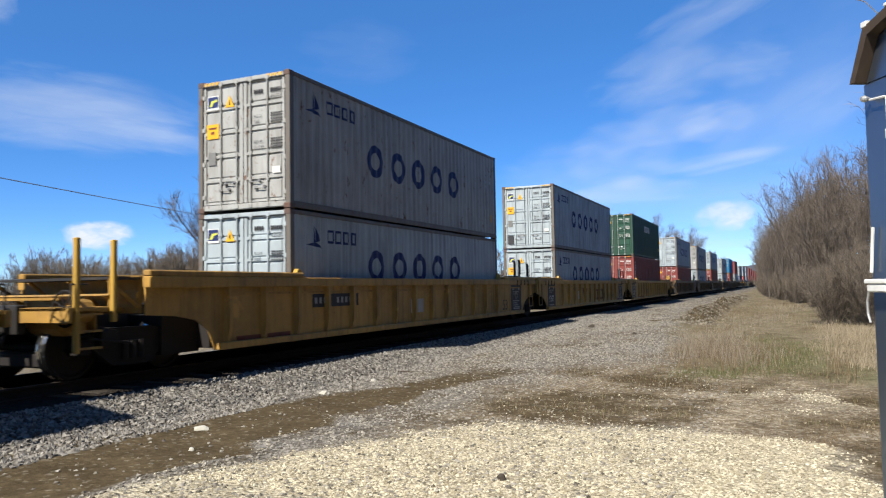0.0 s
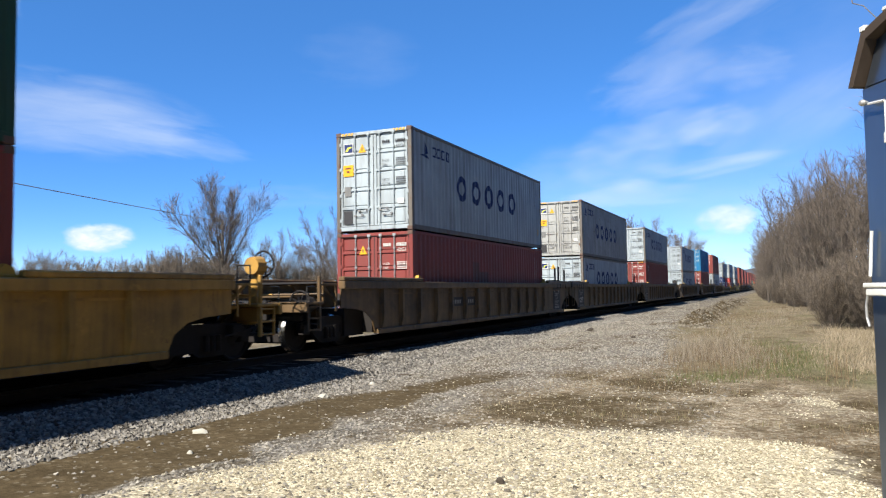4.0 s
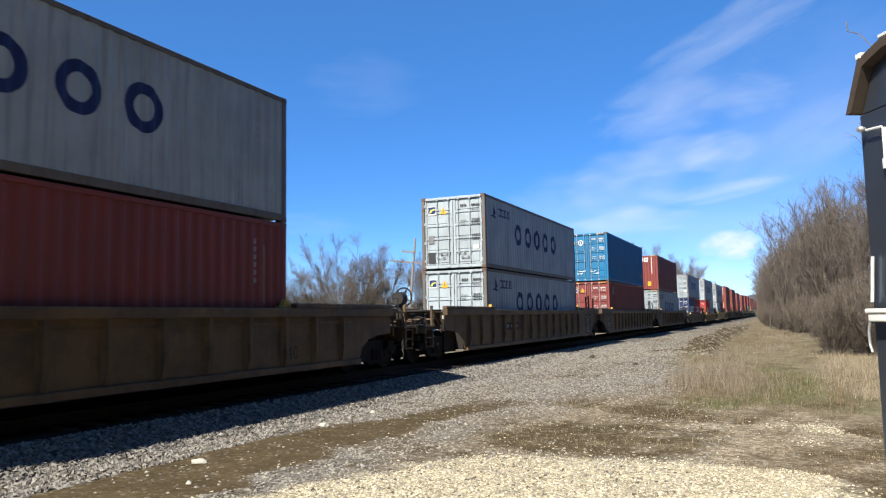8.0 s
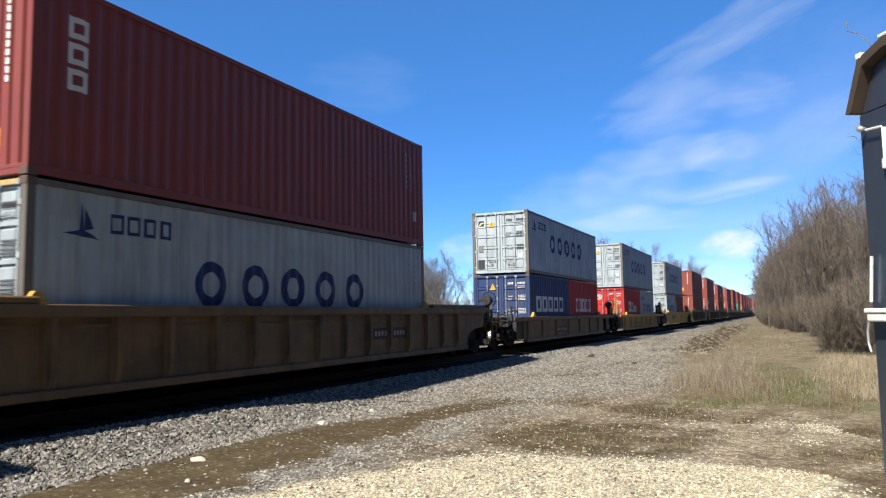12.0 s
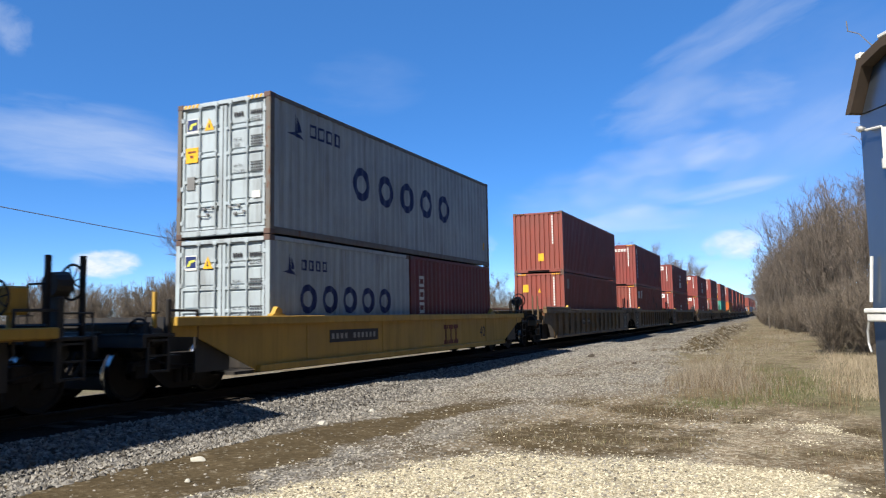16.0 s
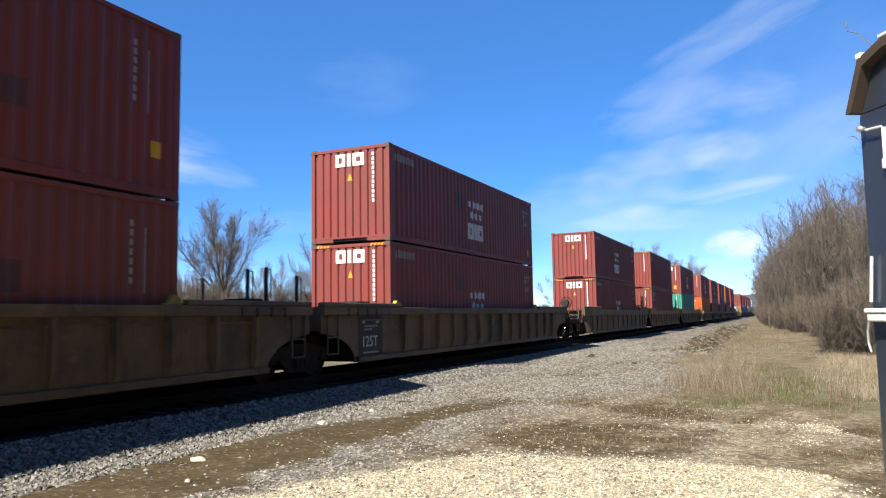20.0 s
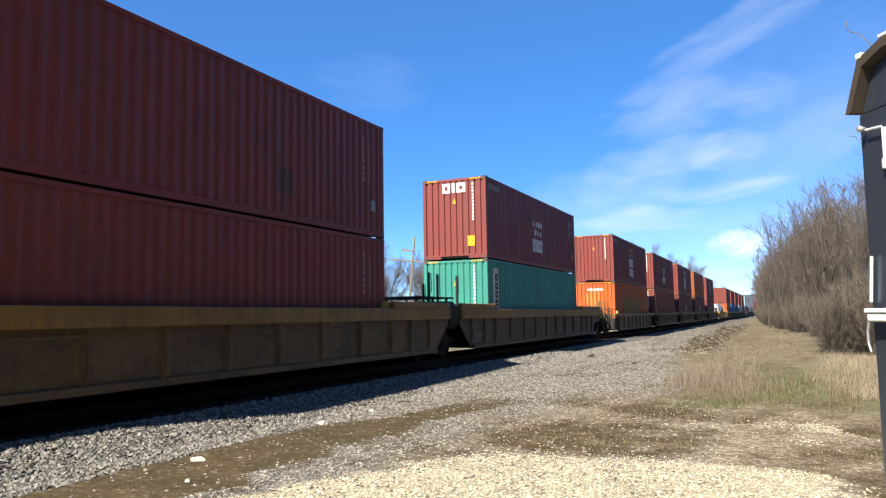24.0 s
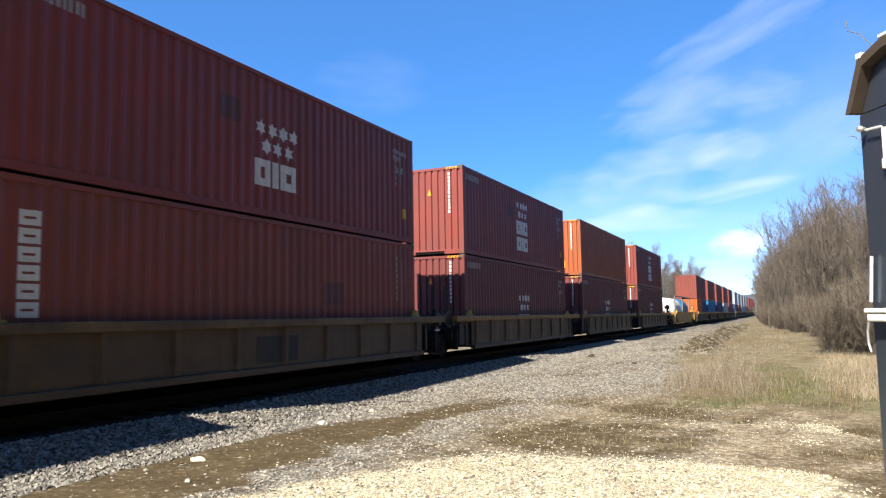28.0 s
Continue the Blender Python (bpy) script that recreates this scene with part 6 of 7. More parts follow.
BEIGE = blade_mat("dead beige grass", (0.115, 0.095, 0.072), (0.27, 0.232, 0.178))
STRAW = blade_mat("dry straw grass", (0.154, 0.123, 0.0828), (0.332, 0.28, 0.197))
DULL = blade_mat("dead brown grass", (0.0677, 0.0461, 0.0277), (0.184, 0.135, 0.0799))
MIXED = blade_mat("olive and straw winter grass", (0.0738, 0.0708, 0.0339), (0.234, 0.19, 0.117))
GREEN = blade_mat("fresh green grass", (0.055, 0.070, 0.026), (0.125, 0.128, 0.058))
def patch_of(n, cx, cy, sx, sy):
    """Points of a patch that thins out towards its edge."""
    return rng.normal(cx, sx, n), rng.normal(cy, sy, n)


def tall_blades(name, x, y, lo, hi, material, label, seed, lean=0.5, w=0.005):
    blades(name, x, y, rng.uniform(lo, hi, len(x)) * (0.65 + 0.35 * wav(x * 4, y * 4, 7)), w, material, label, seed, lean)


# tall beige tuft beside the gravel
x, y = patch_of(4200, 8.95, 19.8, 0.66, 2.8)
x = x - (y - 18) * 0.10
k = (y > 16.4 + 1.5 * wav(x * 4, y * 0.2, 19)) & (x > 7.4 + 0.4 * wav(x, y * 2, 20))
tall_blades("dry_grass", x[k], y[k], 0.10, 0.54, BEIGE, "tall dead beige grass beside the gravel", 21, 0.9, 0.004)
x, y = patch_of(1500, 9.15, 19.0, 0.65, 2.2)
tall_blades("dry_grass", x, y, 0.12, 0.50, DULL, "dark dead stalks among the grass", 31, 0.4)
x, y = patch_of(900, 8.95, 14.9, 0.42, 0.45)
tall_blades("green_grass", x, y, 0.03, 0.13, GREEN, "fresh green grass at the foot of the tuft", 24, 0.8, 0.006)
x, y = patch_of(6400, 10.3, 19.5, 0.5, 2.6)
k = y > 14.8
tall_blades("green_grass", x[k], y[k], 0.03, 0.11, GREEN, "patch of fresh green grass", 25, 0.9, 0.007)
# bright straw in front of the thicket
x, y = rng.uniform(10.9, 15, 15000), 16.0 + 18 * rng.uniform(0, 1, 15000) ** 1.2
k = rng.uniform(0, 1, len(x)) < smooth(10.9, 12.2, x - 0.02 * (y - 16) + 0.35 * wav(x * 2, y, 9)) * smooth(16.0, 18.5, y + 1.2 * wav(x * 3, y * 0.3, 12))
tall_blades("dry_grass", x[k], y[k], 0.08, 0.38, STRAW, "straw-coloured winter grass", 22, 1.0, 0.005)
x, y = patch_of(60, 11.25, 16.5, 0.10, 1.2)
tall_blades("dry_grass", x, y, 0.3, 0.9, DULL, "tall brown stalks by the cabinet", 32, 0.2)
x, y = scatter(9000, 5.6, 12.4, 8.6, 16.5, 1.0)
k = rng.uniform(0, 1, len(x)) < np.clip(0.15 + 1.1 * wav(x * 1.1, y * 3.2, 27), 0, 1) * smooth(5.4, 7.2, x)
tall_blades("dry_grass", x[k], y[k], 0.015, 0.075, DULL, "flattened brown dead grass on bare earth", 34, 1.4, 0.006)
# low grass over the whole verge
x, y = rng.uniform(6.0, 15, 52000), 10.0 + 50 * rng.uniform(0, 1, 52000) ** 1.6
l, m_, g_, e_ = zones(x, y)
k = rng.uniform(0, 1, len(x)) < np.maximum(g_ * (0.35 + 0.65 * (wav(x * 2, y * 2, 11) > -0.2)), 0.30 * m_ * (x > 6))
tall_blades("short_grass", x[k], y[k], 0.02, 0.11, MIXED, "short dry winter grass", 23, 0.9, 0.006)
x, y = rng.uniform(6.6, 12, 9000), rng.uniform(14, 60, 9000)
l, m_, g_, e_ = zones(x, y)
k = (rng.uniform(0, 1, len(x)) < g_) & (wav(x * 1.5, y * 0.6, 13) > 0.25)
tall_blades("dry_grass", x[k], y[k], 0.10, 0.38, BEIGE, "scattered clumps of dead grass", 26, 0.6)
x, y = rng.uniform(6.4, 12.5, 7000), 26 + 60 * rng.uniform(0, 1, 7000) ** 1.3
k = (x > crest(y) + 0.7) & (rng.uniform(0, 1, len(x)) < np.clip(0.35 + 0.9 * wav(x * 1.3, y * 0.5, 23), 0, 1))
tall_blades("dry_grass", x[k], y[k], 0.08, 0.42, DULL, "tangled brown dead weeds on the verge", 33, 0.8, 0.006)
# bank of spoil along the edge of the gravel pad
y = 32 + 60 * rng.uniform(0, 1, 1500) ** 1.5
x = crest(y) + 0.5 + rng.normal(0, 0.5, 1500)
stones("rubble", np.stack([x, y, height(x, y) + 0.02], 1), (0.015, 0.085), stone_mat("dirty rubble", (0.0554, 0.0461, 0.0307), (0.234, 0.209, 0.166), (0.135, 0.111, 0.0799)), "brown and grey rubble along the edge of the gravel", 0.7, 15)
x, y = scatter(2600, 6.0, 12.5, 9.0, 16.0, 1.2)
l, m_, g_, e_ = zones(x, y)
k = rng.uniform(0, 1, len(x)) < np.clip(wav(x * 2.2, y * 3.0, 17) + 0.15, 0, 1) ** 1.2
stones("loose_stones", np.stack([x[k], y[k], height(x[k], y[k])], 1), (0.007, 0.028), stone_mat("mixed stone", (0.0861, 0.0708, 0.0492), (0.307, 0.277, 0.215), (0.184, 0.154, 0.111)), "loose pale stones scattered over bare dirt", 0.6, 16)


def bark(name, lo, hi):
    m, nt, b = mat_new(name)
    c = coords(nt)
    nt.links.new(mixc(nt, noise_of(nt, c, 3.0, 6, (1, 1, 0.3)), lo, hi), b.inputs["Base Color"])
    b.inputs["Roughness"].default_value = 0.9
    bump(nt, b, noise_of(nt, c, 14.0, 4, (1, 1, 0.3)), 0.5, 0.02)
    return m


BARK = bark("grey brown bark", (0.038, 0.031, 0.025), (0.10, 0.083, 0.068))
TWIG = blade_mat("bare grey-brown twigs", (0.062, 0.050, 0.039), (0.20, 0.165, 0.128))
DARK_TWIG = blade_mat("bare brown twigs", (0.050, 0.040, 0.032), (0.175, 0.145, 0.118))


def bare_tree(seed, tall, trunk=0.2, limbs=5, spread=0.55, density=1.0, fine=1.0, stems=1, skin=None):
    """Forked trunk, long curving limbs set with side branches, and a haze of fine twigs: two meshes."""
    r = random.Random(seed)
    wood, twig = Geo(), Geo()

    def strip(p, q, w):
        s = (q - p).cross(Vector((r.uniform(-1, 1), r.uniform(-1, 1), r.uniform(-1, 1))))
        if s.length < 1e-6:
            return
        s = s.normalized() * w
        n = len(twig.v)
        twig.v += [tuple(p - s), tuple(p + s), tuple(q + s * 0.4), tuple(q - s * 0.4)]
        twig.f.append((n, n + 1, n + 2, n + 3))

    def turned(d, angle, lift=0.12):
        side = d.cross(Vector((r.gauss(0, 1), r.gauss(0, 1), r.gauss(0, 0.4)))).normalized()
        return (d * math.cos(angle) + side * math.sin(angle) + Vector((0, 0, lift))).normalized()

    def branch(p, d, length, rad, level):
        """level 1: limb, 2: branch, 3: twig, 4: last twigs; all of them strive upwards."""
        segs = (0, 7, 5, 3, 1)[level]
        for i in range(segs):
            d = (d + Vector((r.gauss(0, 0.05), r.gauss(0, 0.05), r.gauss(0, 0.03) + (0, 0.055, 0.05, 0.03, 0)[level]))).normalized()
            q = p + d * (length / segs)
            ra, rb = rad * (1 - 0.85 * i / segs), rad * (1 - 0.85 * (i + 1) / segs)
            if level < 3:
                wood.tube(p, q, max(ra, 0.010), max(rb, 0.008), 5 if level == 1 else 3, False)
            else:
                strip(p, q, (0.0085 if level == 3 else 0.0055) * fine)
            if level < 4:
                f = (i + 1) / segs
                n = (0, 1.5, 1.5, 1.5)[level] * density * (0.35 if level == 1 and f < 0.3 else 1.0)
                for _ in range(int(n) + (r.random() < n % 1)):
                    o = p.lerp(q, r.random())
                    ln = (0, tall * 0.27, tall * 0.13, tall * 0.065)[level] * r.uniform(0.55, 1.25) * (1.2 - 0.65 * f)
                    branch(o, turned(d, r.uniform(0.35, 0.72) if level == 1 else r.uniform(0.3, 0.75), (0, 0.14, 0.10, 0.06)[level]), ln, rb * 0.55, level + 1)
            p = q

    for s in range(stems):
        o = 0.0 if stems == 1 else 0.055 * tall
        p = Vector((r.gauss(0, o), r.gauss(0, o), -0.15))
        d = Vector((r.gauss(0, 0.05), r.gauss(0, 0.05), 1)).normalized()
        rad = tall * 0.015 / stems ** 0.5
        for i in range(2 if trunk > 0.03 else 0):
            q = p + d * (tall * trunk / 2)
            wood.tube(p, q, rad * (1.12 - 0.1 * i), rad * (1.02 - 0.1 * i), 7, False)
            p = q
        turn = r.uniform(0, 6.283)
        for k in range(limbs):
            a = turn + 6.283 * k / limbs + r.uniform(-0.4, 0.4)
            t = spread * (0.25 + 0.85 * ((k * 0.618) % 1.0))
            if k == 0:
                t *= 0.25
            way = Vector((math.cos(a) * math.sin(t), math.sin(a) * math.sin(t), math.cos(t)))
            branch(p - d * tall * trunk * r.uniform(0, 0.3), way, tall * (1 - trunk) * r.uniform(0.72, 1.0), rad * r.uniform(0.42, 0.66), 1)
    top = max(p[2] for p in twig.v + wood.v)
    k = tall / top
    mesh = []
    for g, nm, mt in ((wood, "trunk", BARK), (twig, "crown", skin or TWIG)):
        mesh.append(fast_mesh(nm, [(x * k, y * k, z * k) for x, y, z in g.v], g.f, mt))
    return mesh


def plant(meshes, x, y, size, turn, name, label, category, z=None, group=""):
    e = new(name)
    tagged(e, label, category, group)
    for m in meshes:
        o = new("crown" if m.name.startswith("crown") else "stem" if name == "bush" else "trunk", m)
        o.parent = e
        if o.name.startswith("stem"):
            o["kind"] = "stuff"
    e.location = (x, y, float(height(np.array(float(x)), np.array(float(y)))) if z is None else z)
    e.rotation_euler, e.scale = (0, 0, turn), (size, size, size)
    return e


TREES = [bare_tree(41 + i, 10.0, (0.36, 0.08, 0.14, 0.06)[i], (8, 13, 10, 15)[i], (0.80, 0.80, 0.66, 0.95)[i], (1.6, 1.5, 1.45, 1.45)[i], 1.15, 1, DARK_TWIG) for i in range(4)]
TALL = [bare_tree(51 + i, 11.0, (0.16, 0.10, 0.20)[i], (6, 7, 6)[i], (0.42, 0.50, 0.36)[i], 0.98, 1.5, 2, DARK_TWIG) for i in range(3)]
BUSH = [bare_tree(71 + i, 4.0, 0.0, 7, 0.66, 0.95, 0.8, 5) for i in range(3)]
r = random.Random(5)
T_LABEL, B_LABEL = "bare leafless winter tree with fine brown twigs", "bare brown thicket of leafless shrubs"
# trees behind the train
for x, y, h, k in ((-25, 41, 10.7, 0), (-30, 46, 7.0, 1), (-29, 52, 7.4, 2), (-29, 58, 8.4, 3), (-31, 66, 11.4, 3), (-30, 71, 10.4, 1), (-33, 76, 9.0, 3), (-27, 80, 9.8, 1), (-34, 92, 10.5, 0), (-28, 98, 8.2, 2), (-33, 118, 9.5, 3), (-24, 128, 9.0, 1),
                   (-12, 112, 14.0, 0), (-15, 118, 13.5, 2), (-9.5, 121, 13.2, 3), (-13, 130, 14, 1), (-8.5, 150, 13.6, 1), (-7.5, 158, 13.2, 2), (-10, 145, 13, 3), (-10, 170, 11.5, 0), (-11, 200, 12, 3), (-9, 230, 12, 1), (-12, 260, 13, 2)):
    plant(TREES[k], x, y, h / 10, r.uniform(0, 6), "tree", T_LABEL + " behind the railway", "tree", group="trees behind the track")
for i in range(64):
    y = 19 + 26 * (i / 30.0) if i < 30 else 45 + (i - 30) * 2.6
    plant(BUSH[i % 3], -22 - r.uniform(0, 11), y + r.uniform(-1.5, 1.5), r.uniform(0.75, 1.25) * float(np.interp(y, [20, 27, 33, 60], [0.62, 0.70, 1.05, 1.05])), r.uniform(0, 6), "bush", B_LABEL + " behind the railway", "shrub", group="shrubs behind the track")
# wood along the near side: tall trees at the back, shrubs in front
WOOD = [36, 50, 60, 72, 90, 105, 160, 300], [15.4, 13.6, 12.4, 10.8, 9.0, 8.0, 7.0, 4.6]
for i in range(84):
    y = 42 + 210 * (i / 84.0) ** 1.7 + r.uniform(-1.5, 1.5)
    edge = float(np.interp(y, *WOOD))
    back = r.random()
    plant(TALL[i % 3], edge + 0.1 + 7.5 * back, y, (r.uniform(0.62, 0.9) + 0.28 * back) * float(np.interp(y, [42, 48, 58, 75, 95], [0.78, 0.95, 1.26, 1.16, 1.06])), r.uniform(0, 6), "tree", T_LABEL + " at the wood's edge", "tree", group="trees of the wood")
for i in range(100):
    y = 30.5 + 170 * (i / 100.0) ** 1.6 + r.uniform(-1.0, 1.5)
    edge = float(np.interp(y, [27, 30, 38, 46, 60, 90, 130, 200, 300], [12.6, 11.9, 12.0, 12.5, 11.6, 8.9, 7.5, 5.9, 4.6]))
    plant(BUSH[i % 3], edge + r.uniform(0.0, 3.6), y, r.uniform(0.4, 0.92), r.uniform(0, 6), "bush", B_LABEL + " at the wood's edge", "shrub", group="shrubs of the wood")
for i in range(14):
    y = 250 + i * 14
    plant(TALL[i % 3], 5.2 + r.uniform(0.2, 6), y, r.uniform(0.9, 1.2), r.uniform(0, 6), "tree", T_LABEL + " at the wood's edge", "tree", group="trees of the wood")

# unseen wooded hillside, added to block sky light from the train's near side
HILL = plain("dark ground of the unseen hillside", (0.050, 0.042, 0.033), 0.95, 0, 0.45, 0.8, 0.4)
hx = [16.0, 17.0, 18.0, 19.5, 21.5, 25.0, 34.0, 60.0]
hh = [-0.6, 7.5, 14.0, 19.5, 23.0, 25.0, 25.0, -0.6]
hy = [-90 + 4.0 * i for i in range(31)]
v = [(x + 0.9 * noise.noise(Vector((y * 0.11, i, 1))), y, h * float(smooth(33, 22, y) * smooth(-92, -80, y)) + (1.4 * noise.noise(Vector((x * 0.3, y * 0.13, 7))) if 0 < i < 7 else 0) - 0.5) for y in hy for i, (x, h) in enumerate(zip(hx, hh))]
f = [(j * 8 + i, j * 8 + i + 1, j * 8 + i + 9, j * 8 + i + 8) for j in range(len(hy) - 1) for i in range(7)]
tagged(new("hillside", fast_mesh("hillside", v, f, HILL)), "added steep hillside, out of view, that screens off sky light", "hill", kind="structure")
# trees at its foot, added out of view as well
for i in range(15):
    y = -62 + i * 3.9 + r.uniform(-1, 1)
    plant(TALL[i % 3], 15.6 + r.uniform(0, 0.6), y, r.uniform(0.8, 1.1), r.uniform(0, 6), "tree", T_LABEL + " on the unseen hillside", "tree", group="trees of the hillside")

# far wooded ridge round the horizon, blue haze put into its colour
RIDGE = plain("distant winter woods, haze in the colour", (0.085, 0.095, 0.12), 0.95, 0, 0.35, 0.03, 0.0)
v, f = [], []
for i in range(361):
    a = radians(-100 + i * 0.6)
    d = 1300.0
    h = (9 + 18 * math.exp(-((i * 0.6 - 100 + 3) / 13.0) ** 2)) + 6 * noise.noise(Vector((i * 0.035, 0, 3))) + 5 * noise.noise(Vector((i * 0.35, 2, 3))) + 3 * noise.noise(Vector((i * 1.7, 5, 3)))
    v += [(d * math.sin(a), d * math.cos(a), -2), (d * math.sin(a), d * math.cos(a), h), ((d + 300) * math.sin(a), (d + 300) * math.cos(a), -2)]
for i in range(360):
    f += [(3 * i, 3 * i + 1, 3 * i + 4, 3 * i + 3), (3 * i + 1, 3 * i + 2, 3 * i + 5, 3 * i + 4)]
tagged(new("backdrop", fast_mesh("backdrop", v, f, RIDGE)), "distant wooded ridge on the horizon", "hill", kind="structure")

# ---- pole line ----
POLE = plain("weathered grey timber pole", (0.26, 0.22, 0.18), 0.9, 0, 0.3, 5.0, 0.4)
WIRE = plain("grey weathered wire", (0.12, 0.12, 0.13), 0.6)
CABLE = plain("grey sheathed cable", (0.20, 0.23, 0.27), 0.7)


def utility_pole(x, y, h, turn, arms=True):
    e = new("utility_pole")
    tagged(e, "weathered wooden utility pole with two crossarms" if arms else "short weathered wooden pole carrying a cable", "pole", "pole line")
    part("pole", Geo().tube((0, 0, -0.5), (0, 0, h), 0.16, 0.10, 10), POLE, e)
    for z, a, b in ((h - 1.5, -1.3, 0.2), (h - 2.6, -2.5, 1.0)) if arms else ():
        arm = part("crossarm", Geo().box(a, b, -0.18, -0.06, z - 0.08, z + 0.08, 0.01), POLE, e)
        for k in (0.06, 0.35, 0.94):
            u = a + (b - a) * k
            part("insulator", Geo().tube((u, -0.12, z + 0.08), (u, -0.12, z + 0.26), 0.05, 0.03, 8), M["grey_mark"], arm)
    e.matrix_world = pose(x, y, GROUND, 0, 5 if arms else 0, turn)


utility_pole(-25.6, 70.0, 10.3, 25)
utility_pole(-27.0, 43.0, 7.15, 0, False)
utility_pole(-15.4, 0.9, 7.15, 0, False)
g = Geo()
n = 24
pt = [(-15.4 - 11.6 * i / n, 0.9 + 42.1 * i / n, 6.62 - 4 * 0.12 * (i / n) * (1 - i / n)) for i in range(n + 1)]
for p in pt:
    g.v += [(p[0] + 0.024 * math.cos(k), p[1], p[2] + 0.024 * math.sin(k)) for k in (0.0, 1.5708, 3.1416, 4.7124)]
g.f += [(4 * i + k, 4 * i + (k + 1) % 4, 4 * i + 4 + (k + 1) % 4, 4 * i + 4 + k) for i in range(n) for k in range(4)]
tagged(dress(new("wire", g.mesh("wire")), CABLE), "grey overhead cable between two poles", "wire", "pole line")

# ---- signal case at the edge of the drive ----
ALU, nt, b = mat_new("brushed aluminium sheet, sky-blue tint")
c = coords(nt)
# the blue tint puts reflected sky into the metal's base colour
nt.links.new(mixc(nt, noise_of(nt, c, 2.0, 4, (1, 1, 0.2)), (0.15, 0.185, 0.235), (0.21, 0.245, 0.30)), b.inputs["Base Color"])
b.inputs["Metallic"].default_value, b.inputs["Roughness"].default_value = 0.9, 0.30
bump(nt, b, noise_of(nt, c, 6.0, 3), 0.1, 0.01)
BOARD = plain("brown painted roof board", (0.052, 0.037, 0.026), 0.8)
case = new("signal_case")
tagged(case, "tall grey metal equipment cabinet with a curved brown roof", "cabinet")
case.matrix_world = Matrix(((0.498, 0.867, 0, 10.721), (-0.867, 0.498, 0, 4.180), (0, 0, 1, 0), (0, 0, 0, 1)))
prof2 = [(-0.02, 2.24), (0.094, 2.485), (0.26, 2.53), (0.98, 2.53), (1.146, 2.485), (1.26, 2.24)]
inner = [(0.02, 2.24), (0.125, 2.445), (0.27, 2.485), (0.97, 2.485), (1.115, 2.445), (1.22, 2.24)]
part("body", Geo().box(0.0, 1.24, 0.0, 0.90, GROUND - 0.1, 2.236, 0.012).extrude([(0.62 + (u - 0.62) * 0.985, w - 0.006) for u, w in inner], 1, 0.002, 0.898), ALU, case)
g = Geo()
for i in range(5):
    q = [prof2[i], prof2[i + 1], inner[i + 1], inner[i]]
    g.extrude(q, 1, -0.055, 1.0)
part("roof", g, BOARD, case, "curved brown roof with an overhanging edge")
# white strips paint the sunlit edge and end of the roof
part("roof_cap", Geo().box(0.085, 0.125, -0.058, 0.05, 2.484, 2.515, 0.004).box(0.25, 1.0, -0.058, 1.0, 2.531, 2.55, 0.004), M["white_mark"], case, "white strips on the roof edge, sunlight painted in")
part("door", Geo().box(0.16, 1.10, -0.014, 0.0, GROUND + 0.15, 2.15, 0.006), ALU, case)
lamp = part("lamp", Geo().lathe([(0.0, -0.042), (0.011, -0.040), (0.017, -0.024), (0.009, 0.0)], 1, 12), M["steel"], case, "small round wall lamp")
lamp.location = (0.07, -0.02, 2.145)
part("conduit", Geo().box(0.208, 0.216, -0.04, -0.014, 1.95, 2.12, 0.003).tube((0.09, -0.03, 2.135), (0.20, -0.03, 2.125), 0.006, n=6).box(0.204, 0.22, -0.045, -0.014, 1.92, 1.97, 0.003), M["white_mark"], case, "white conduit with a latch")
part("conduit", Geo().tube((0.03, -0.02, 1.30), (0.055, -0.02, 1.52), 0.008, n=6), M["white_mark"], case)
box_ = part("meter_box", Geo().box(0.045, 0.20, -0.075, -0.014, 1.245, 1.268, 0.005).box(0.055, 0.19, -0.068, -0.014, 1.205, 1.245, 0.006), M["white_mark"], case, "galvanised bracket box on the wall")
g = Geo()
pts = [(0.062, -0.06, 1.21), (0.046, -0.06, 1.16), (0.048, -0.06, 1.10), (0.064, -0.06, 1.06)]
for a, b_ in zip(pts, pts[1:]):
    g.tube(a, b_, 0.006, n=6)
part("bracket_arm", g, M["steel"], box_)
g = Geo()
pts = [(0.10, 0.2, 2.46), (-0.02, 0.2, 2.58), (-0.139, 0.2, 2.654), (-0.229, 0.2, 2.751), (-0.318, 0.2, 2.80), (-0.325, 0.2, 2.86)]
for a, b_ in zip(pts, pts[1:]):
    g.tube(a, b_, 0.0032, 0.0032, n=5)
part("antenna_wire", g, WIRE, case, "bent wire aerial")

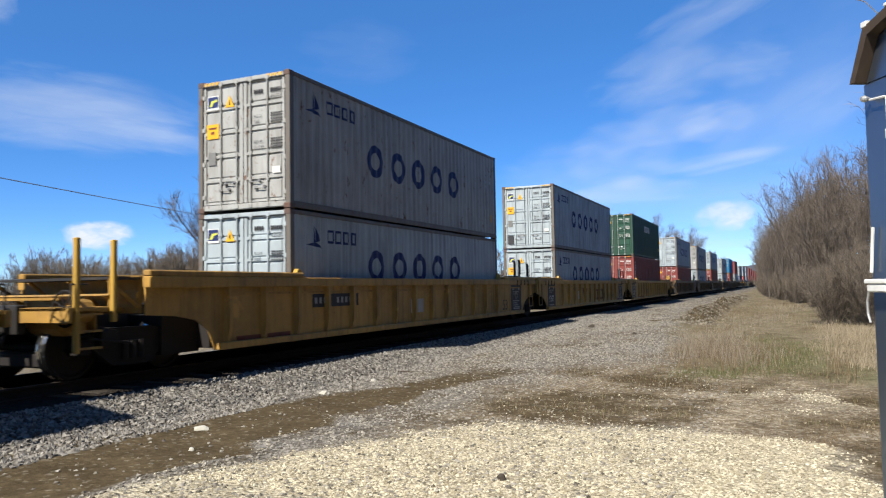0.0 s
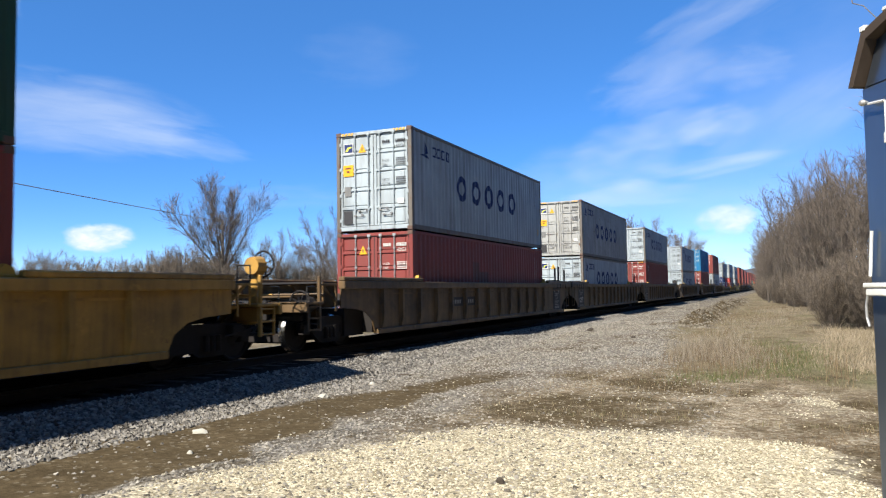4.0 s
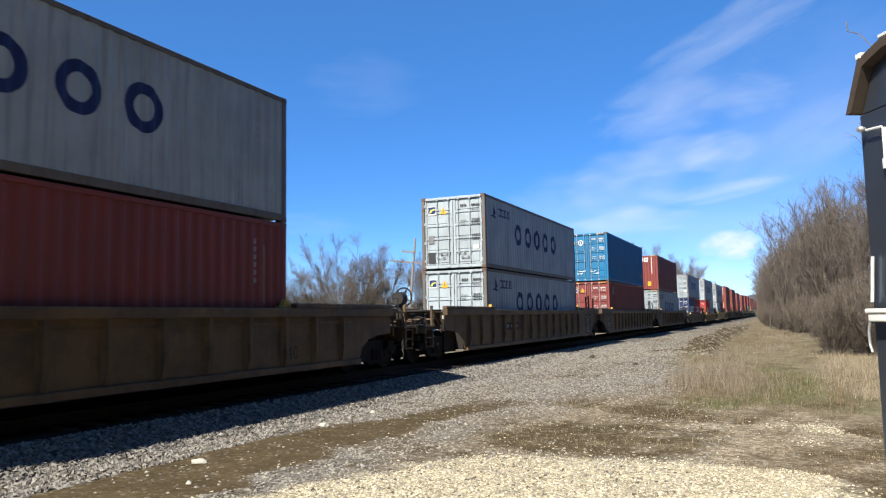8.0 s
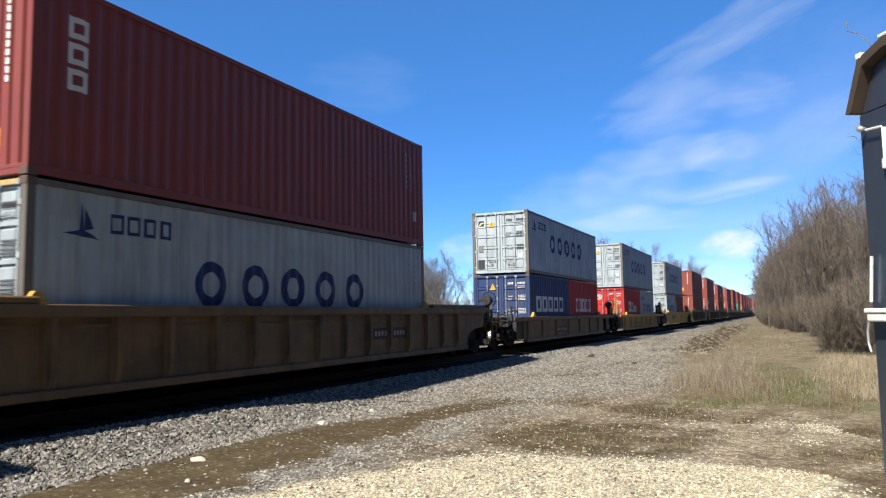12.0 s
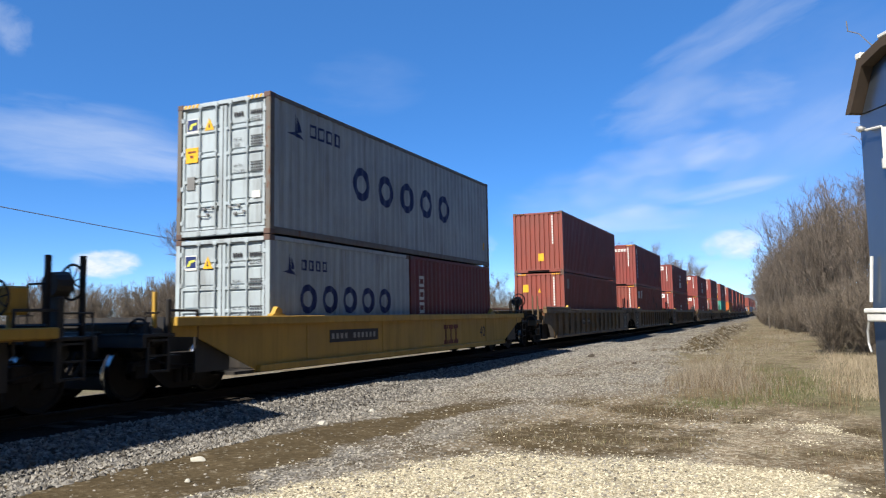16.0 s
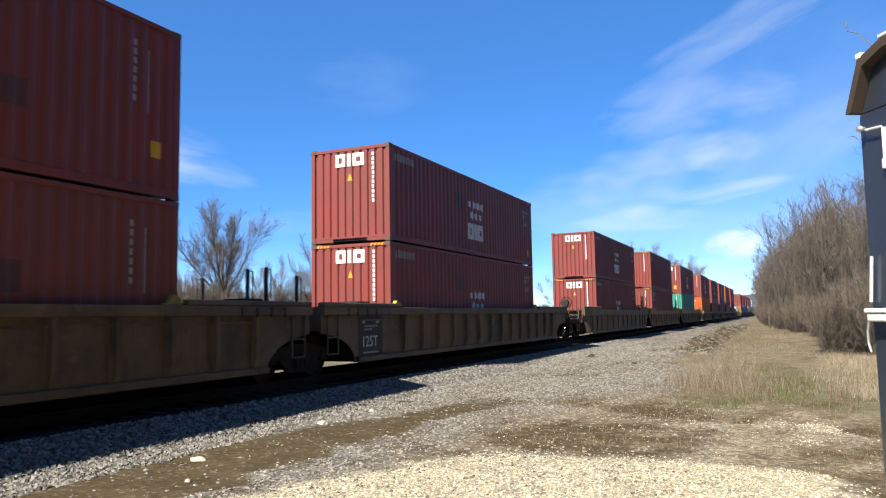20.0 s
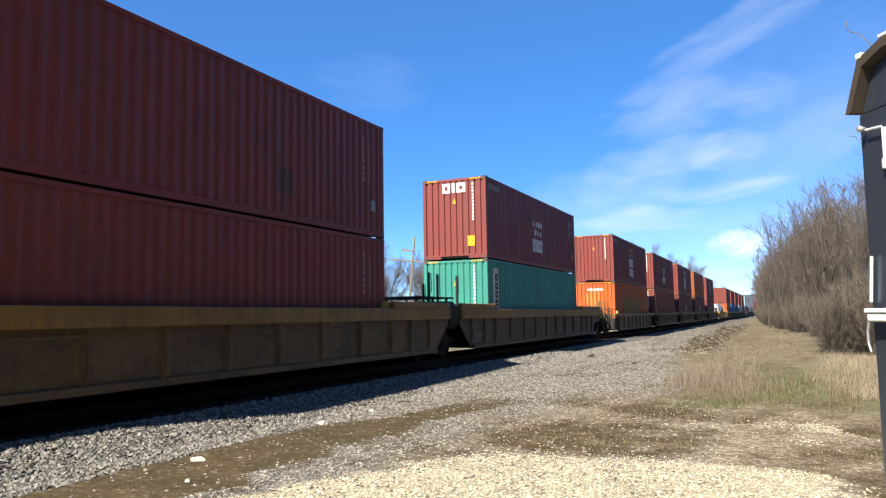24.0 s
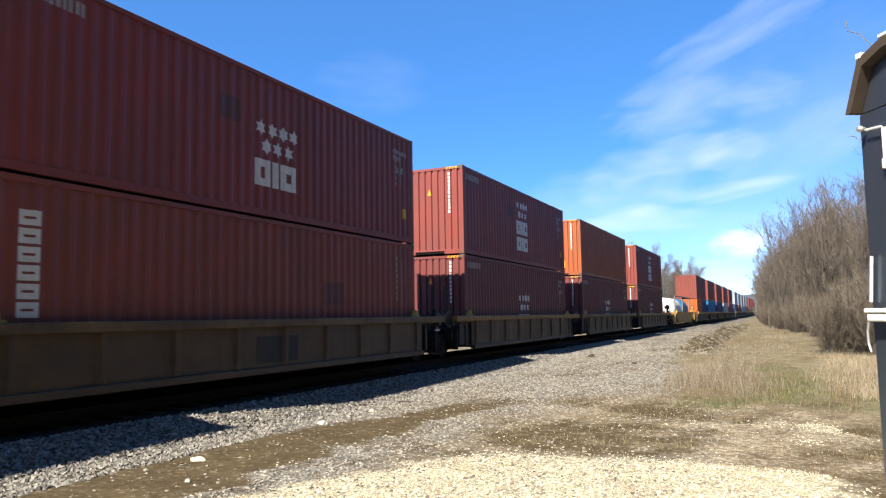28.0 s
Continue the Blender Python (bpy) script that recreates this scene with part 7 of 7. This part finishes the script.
# ---- clouds, far out ----
def cloud_mat(name, streaky):
    m, nt, b = mat_new(name)
    nt.nodes.remove(b)
    tc = nt.nodes.new("ShaderNodeTexCoord")
    oi = nt.nodes.new("ShaderNodeObjectInfo")
    sp = nt.nodes.new("ShaderNodeSeparateXYZ")
    nt.links.new(tc.outputs["Object"], sp.inputs[0])
    rad = math_of(nt, "ADD", math_of(nt, "MULTIPLY", sp.outputs[0], sp.outputs[0]), math_of(nt, "MULTIPLY", sp.outputs[1], sp.outputs[1]))
    add = nt.nodes.new("ShaderNodeVectorMath")
    nt.links.new(tc.outputs["Object"], add.inputs[0])
    nt.links.new(math_of(nt, "MULTIPLY", oi.outputs["Random"], 50.0), add.inputs[1])
    warp = nd(nt, "ShaderNodeTexNoise", Scale=1.4, Detail=3.0)
    nt.links.new(add.outputs[0], warp.inputs["Vector"])
    bent = nt.nodes.new("ShaderNodeVectorMath")
    bent.operation = "MULTIPLY_ADD"
    nt.links.new(warp.outputs["Color"], bent.inputs[0])
    bent.inputs[1].default_value = (0.55, 0.55, 0)
    nt.links.new(add.outputs[0], bent.inputs[2])
    n1 = math_of(nt, "ADD", math_of(nt, "MULTIPLY", noise_of(nt, bent.outputs[0], 1.2, 7, (0.9, 1.4, 1) if streaky else (1.1, 1.0, 1), 0.55), 0.78), math_of(nt, "MULTIPLY", noise_of(nt, bent.outputs[0], 2.2, 6, (0.6, 1.6, 1) if streaky else (1.4, 1.2, 1), 0.5), 0.22))
    fall = ramp(nt, rad, 0.0, 1.0, 1.0, 0.0)
    dens = math_of(nt, "MULTIPLY", ramp(nt, math_of(nt, "ADD", n1, math_of(nt, "MULTIPLY", fall, 0.34)), 0.55, 1.02), math_of(nt, "MINIMUM", math_of(nt, "MULTIPLY", fall, 2.2), 1.0))
    al = nt.nodes.new("ShaderNodeAttribute")
    al.attribute_type, al.attribute_name = "OBJECT", "thickness"
    dens = math_of(nt, "MULTIPLY", dens, al.outputs["Fac"])
    em = nd(nt, "ShaderNodeEmission", Strength=0.52)
    em.inputs["Color"].default_value = (0.86, 0.92, 1.0, 1)
    tr = nt.nodes.new("ShaderNodeBsdfTransparent")
    mx = nt.nodes.new("ShaderNodeMixShader")
    nt.links.new(dens, mx.inputs[0])
    nt.links.new(tr.outputs[0], mx.inputs[1])
    nt.links.new(em.outputs[0], mx.inputs[2])
    nt.links.new(mx.outputs[0], nt.nodes["Material Output"].inputs["Surface"])
    return m


WISPY, PUFFY = cloud_mat("thin white cloud", True), cloud_mat("white cumulus cloud", False)
CLOUDS = []


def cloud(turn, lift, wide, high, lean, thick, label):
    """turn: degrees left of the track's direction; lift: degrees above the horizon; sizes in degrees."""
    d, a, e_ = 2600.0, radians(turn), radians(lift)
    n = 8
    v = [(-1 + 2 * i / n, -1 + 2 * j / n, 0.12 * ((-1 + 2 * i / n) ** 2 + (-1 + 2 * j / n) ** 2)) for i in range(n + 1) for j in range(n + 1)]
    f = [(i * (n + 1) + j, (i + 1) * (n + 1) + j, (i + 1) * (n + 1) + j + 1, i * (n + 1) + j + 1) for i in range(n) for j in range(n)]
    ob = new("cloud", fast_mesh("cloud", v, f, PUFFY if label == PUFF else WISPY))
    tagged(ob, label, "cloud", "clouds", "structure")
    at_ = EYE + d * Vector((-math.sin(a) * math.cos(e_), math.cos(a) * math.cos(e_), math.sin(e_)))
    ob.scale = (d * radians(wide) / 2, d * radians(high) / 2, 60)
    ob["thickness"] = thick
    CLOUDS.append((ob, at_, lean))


WISP, PUFF = "thin wispy white cloud in the blue sky", "small white cumulus cloud low in the sky"


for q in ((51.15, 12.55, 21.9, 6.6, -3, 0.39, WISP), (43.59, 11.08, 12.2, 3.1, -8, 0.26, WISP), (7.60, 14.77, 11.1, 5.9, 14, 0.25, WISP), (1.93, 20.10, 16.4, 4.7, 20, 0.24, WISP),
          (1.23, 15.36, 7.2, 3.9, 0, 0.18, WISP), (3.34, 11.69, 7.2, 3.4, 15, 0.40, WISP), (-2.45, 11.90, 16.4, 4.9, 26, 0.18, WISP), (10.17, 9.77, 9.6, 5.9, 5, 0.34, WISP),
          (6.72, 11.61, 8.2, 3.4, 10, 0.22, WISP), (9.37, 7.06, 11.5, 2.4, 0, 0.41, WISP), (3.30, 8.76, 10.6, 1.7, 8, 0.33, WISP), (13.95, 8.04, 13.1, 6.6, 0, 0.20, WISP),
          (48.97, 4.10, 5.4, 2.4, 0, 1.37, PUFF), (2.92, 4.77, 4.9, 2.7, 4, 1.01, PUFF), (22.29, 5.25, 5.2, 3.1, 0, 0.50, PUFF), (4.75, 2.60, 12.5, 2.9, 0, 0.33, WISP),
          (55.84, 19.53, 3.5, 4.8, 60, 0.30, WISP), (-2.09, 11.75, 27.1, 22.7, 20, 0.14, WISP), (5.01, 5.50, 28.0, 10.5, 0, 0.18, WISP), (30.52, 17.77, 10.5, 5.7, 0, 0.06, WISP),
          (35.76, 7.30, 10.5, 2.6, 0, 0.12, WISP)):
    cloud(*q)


# ---- everything that moves ----
SPEED, SLOWING = 14.400, 0.02319


def run(t):
    """How far the train has come after t seconds."""
    return SPEED * t - SLOWING * t * t / 2


def motions():
    times = [i * 2.0 for i in range(15)]
    for ob, x, y, z in TRAIN:
        walk(ob, [(t, pose(x, y - run(t), z)) for t in times])
    steps = range(scene.frame_end)
    for k, y in enumerate((-0.89, 0.89)):
        first = SPIN[k][0]
        walk(first, [(i / FPS, pose(0, y, WHEEL, math.degrees(run(i / FPS) / WHEEL))) for i in steps])
        for w in SPIN[k][1:]:
            w.rotation_mode = "QUATERNION"
            w.animation_data_create()
            w.animation_data.action = first.animation_data.action
            w.animation_data.action_slot = first.animation_data.action_slot
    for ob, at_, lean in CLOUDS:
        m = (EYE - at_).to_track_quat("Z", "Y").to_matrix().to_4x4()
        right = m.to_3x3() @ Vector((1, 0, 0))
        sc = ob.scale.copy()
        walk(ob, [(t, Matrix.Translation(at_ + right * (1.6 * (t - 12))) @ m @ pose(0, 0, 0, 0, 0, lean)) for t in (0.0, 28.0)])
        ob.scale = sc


motions()
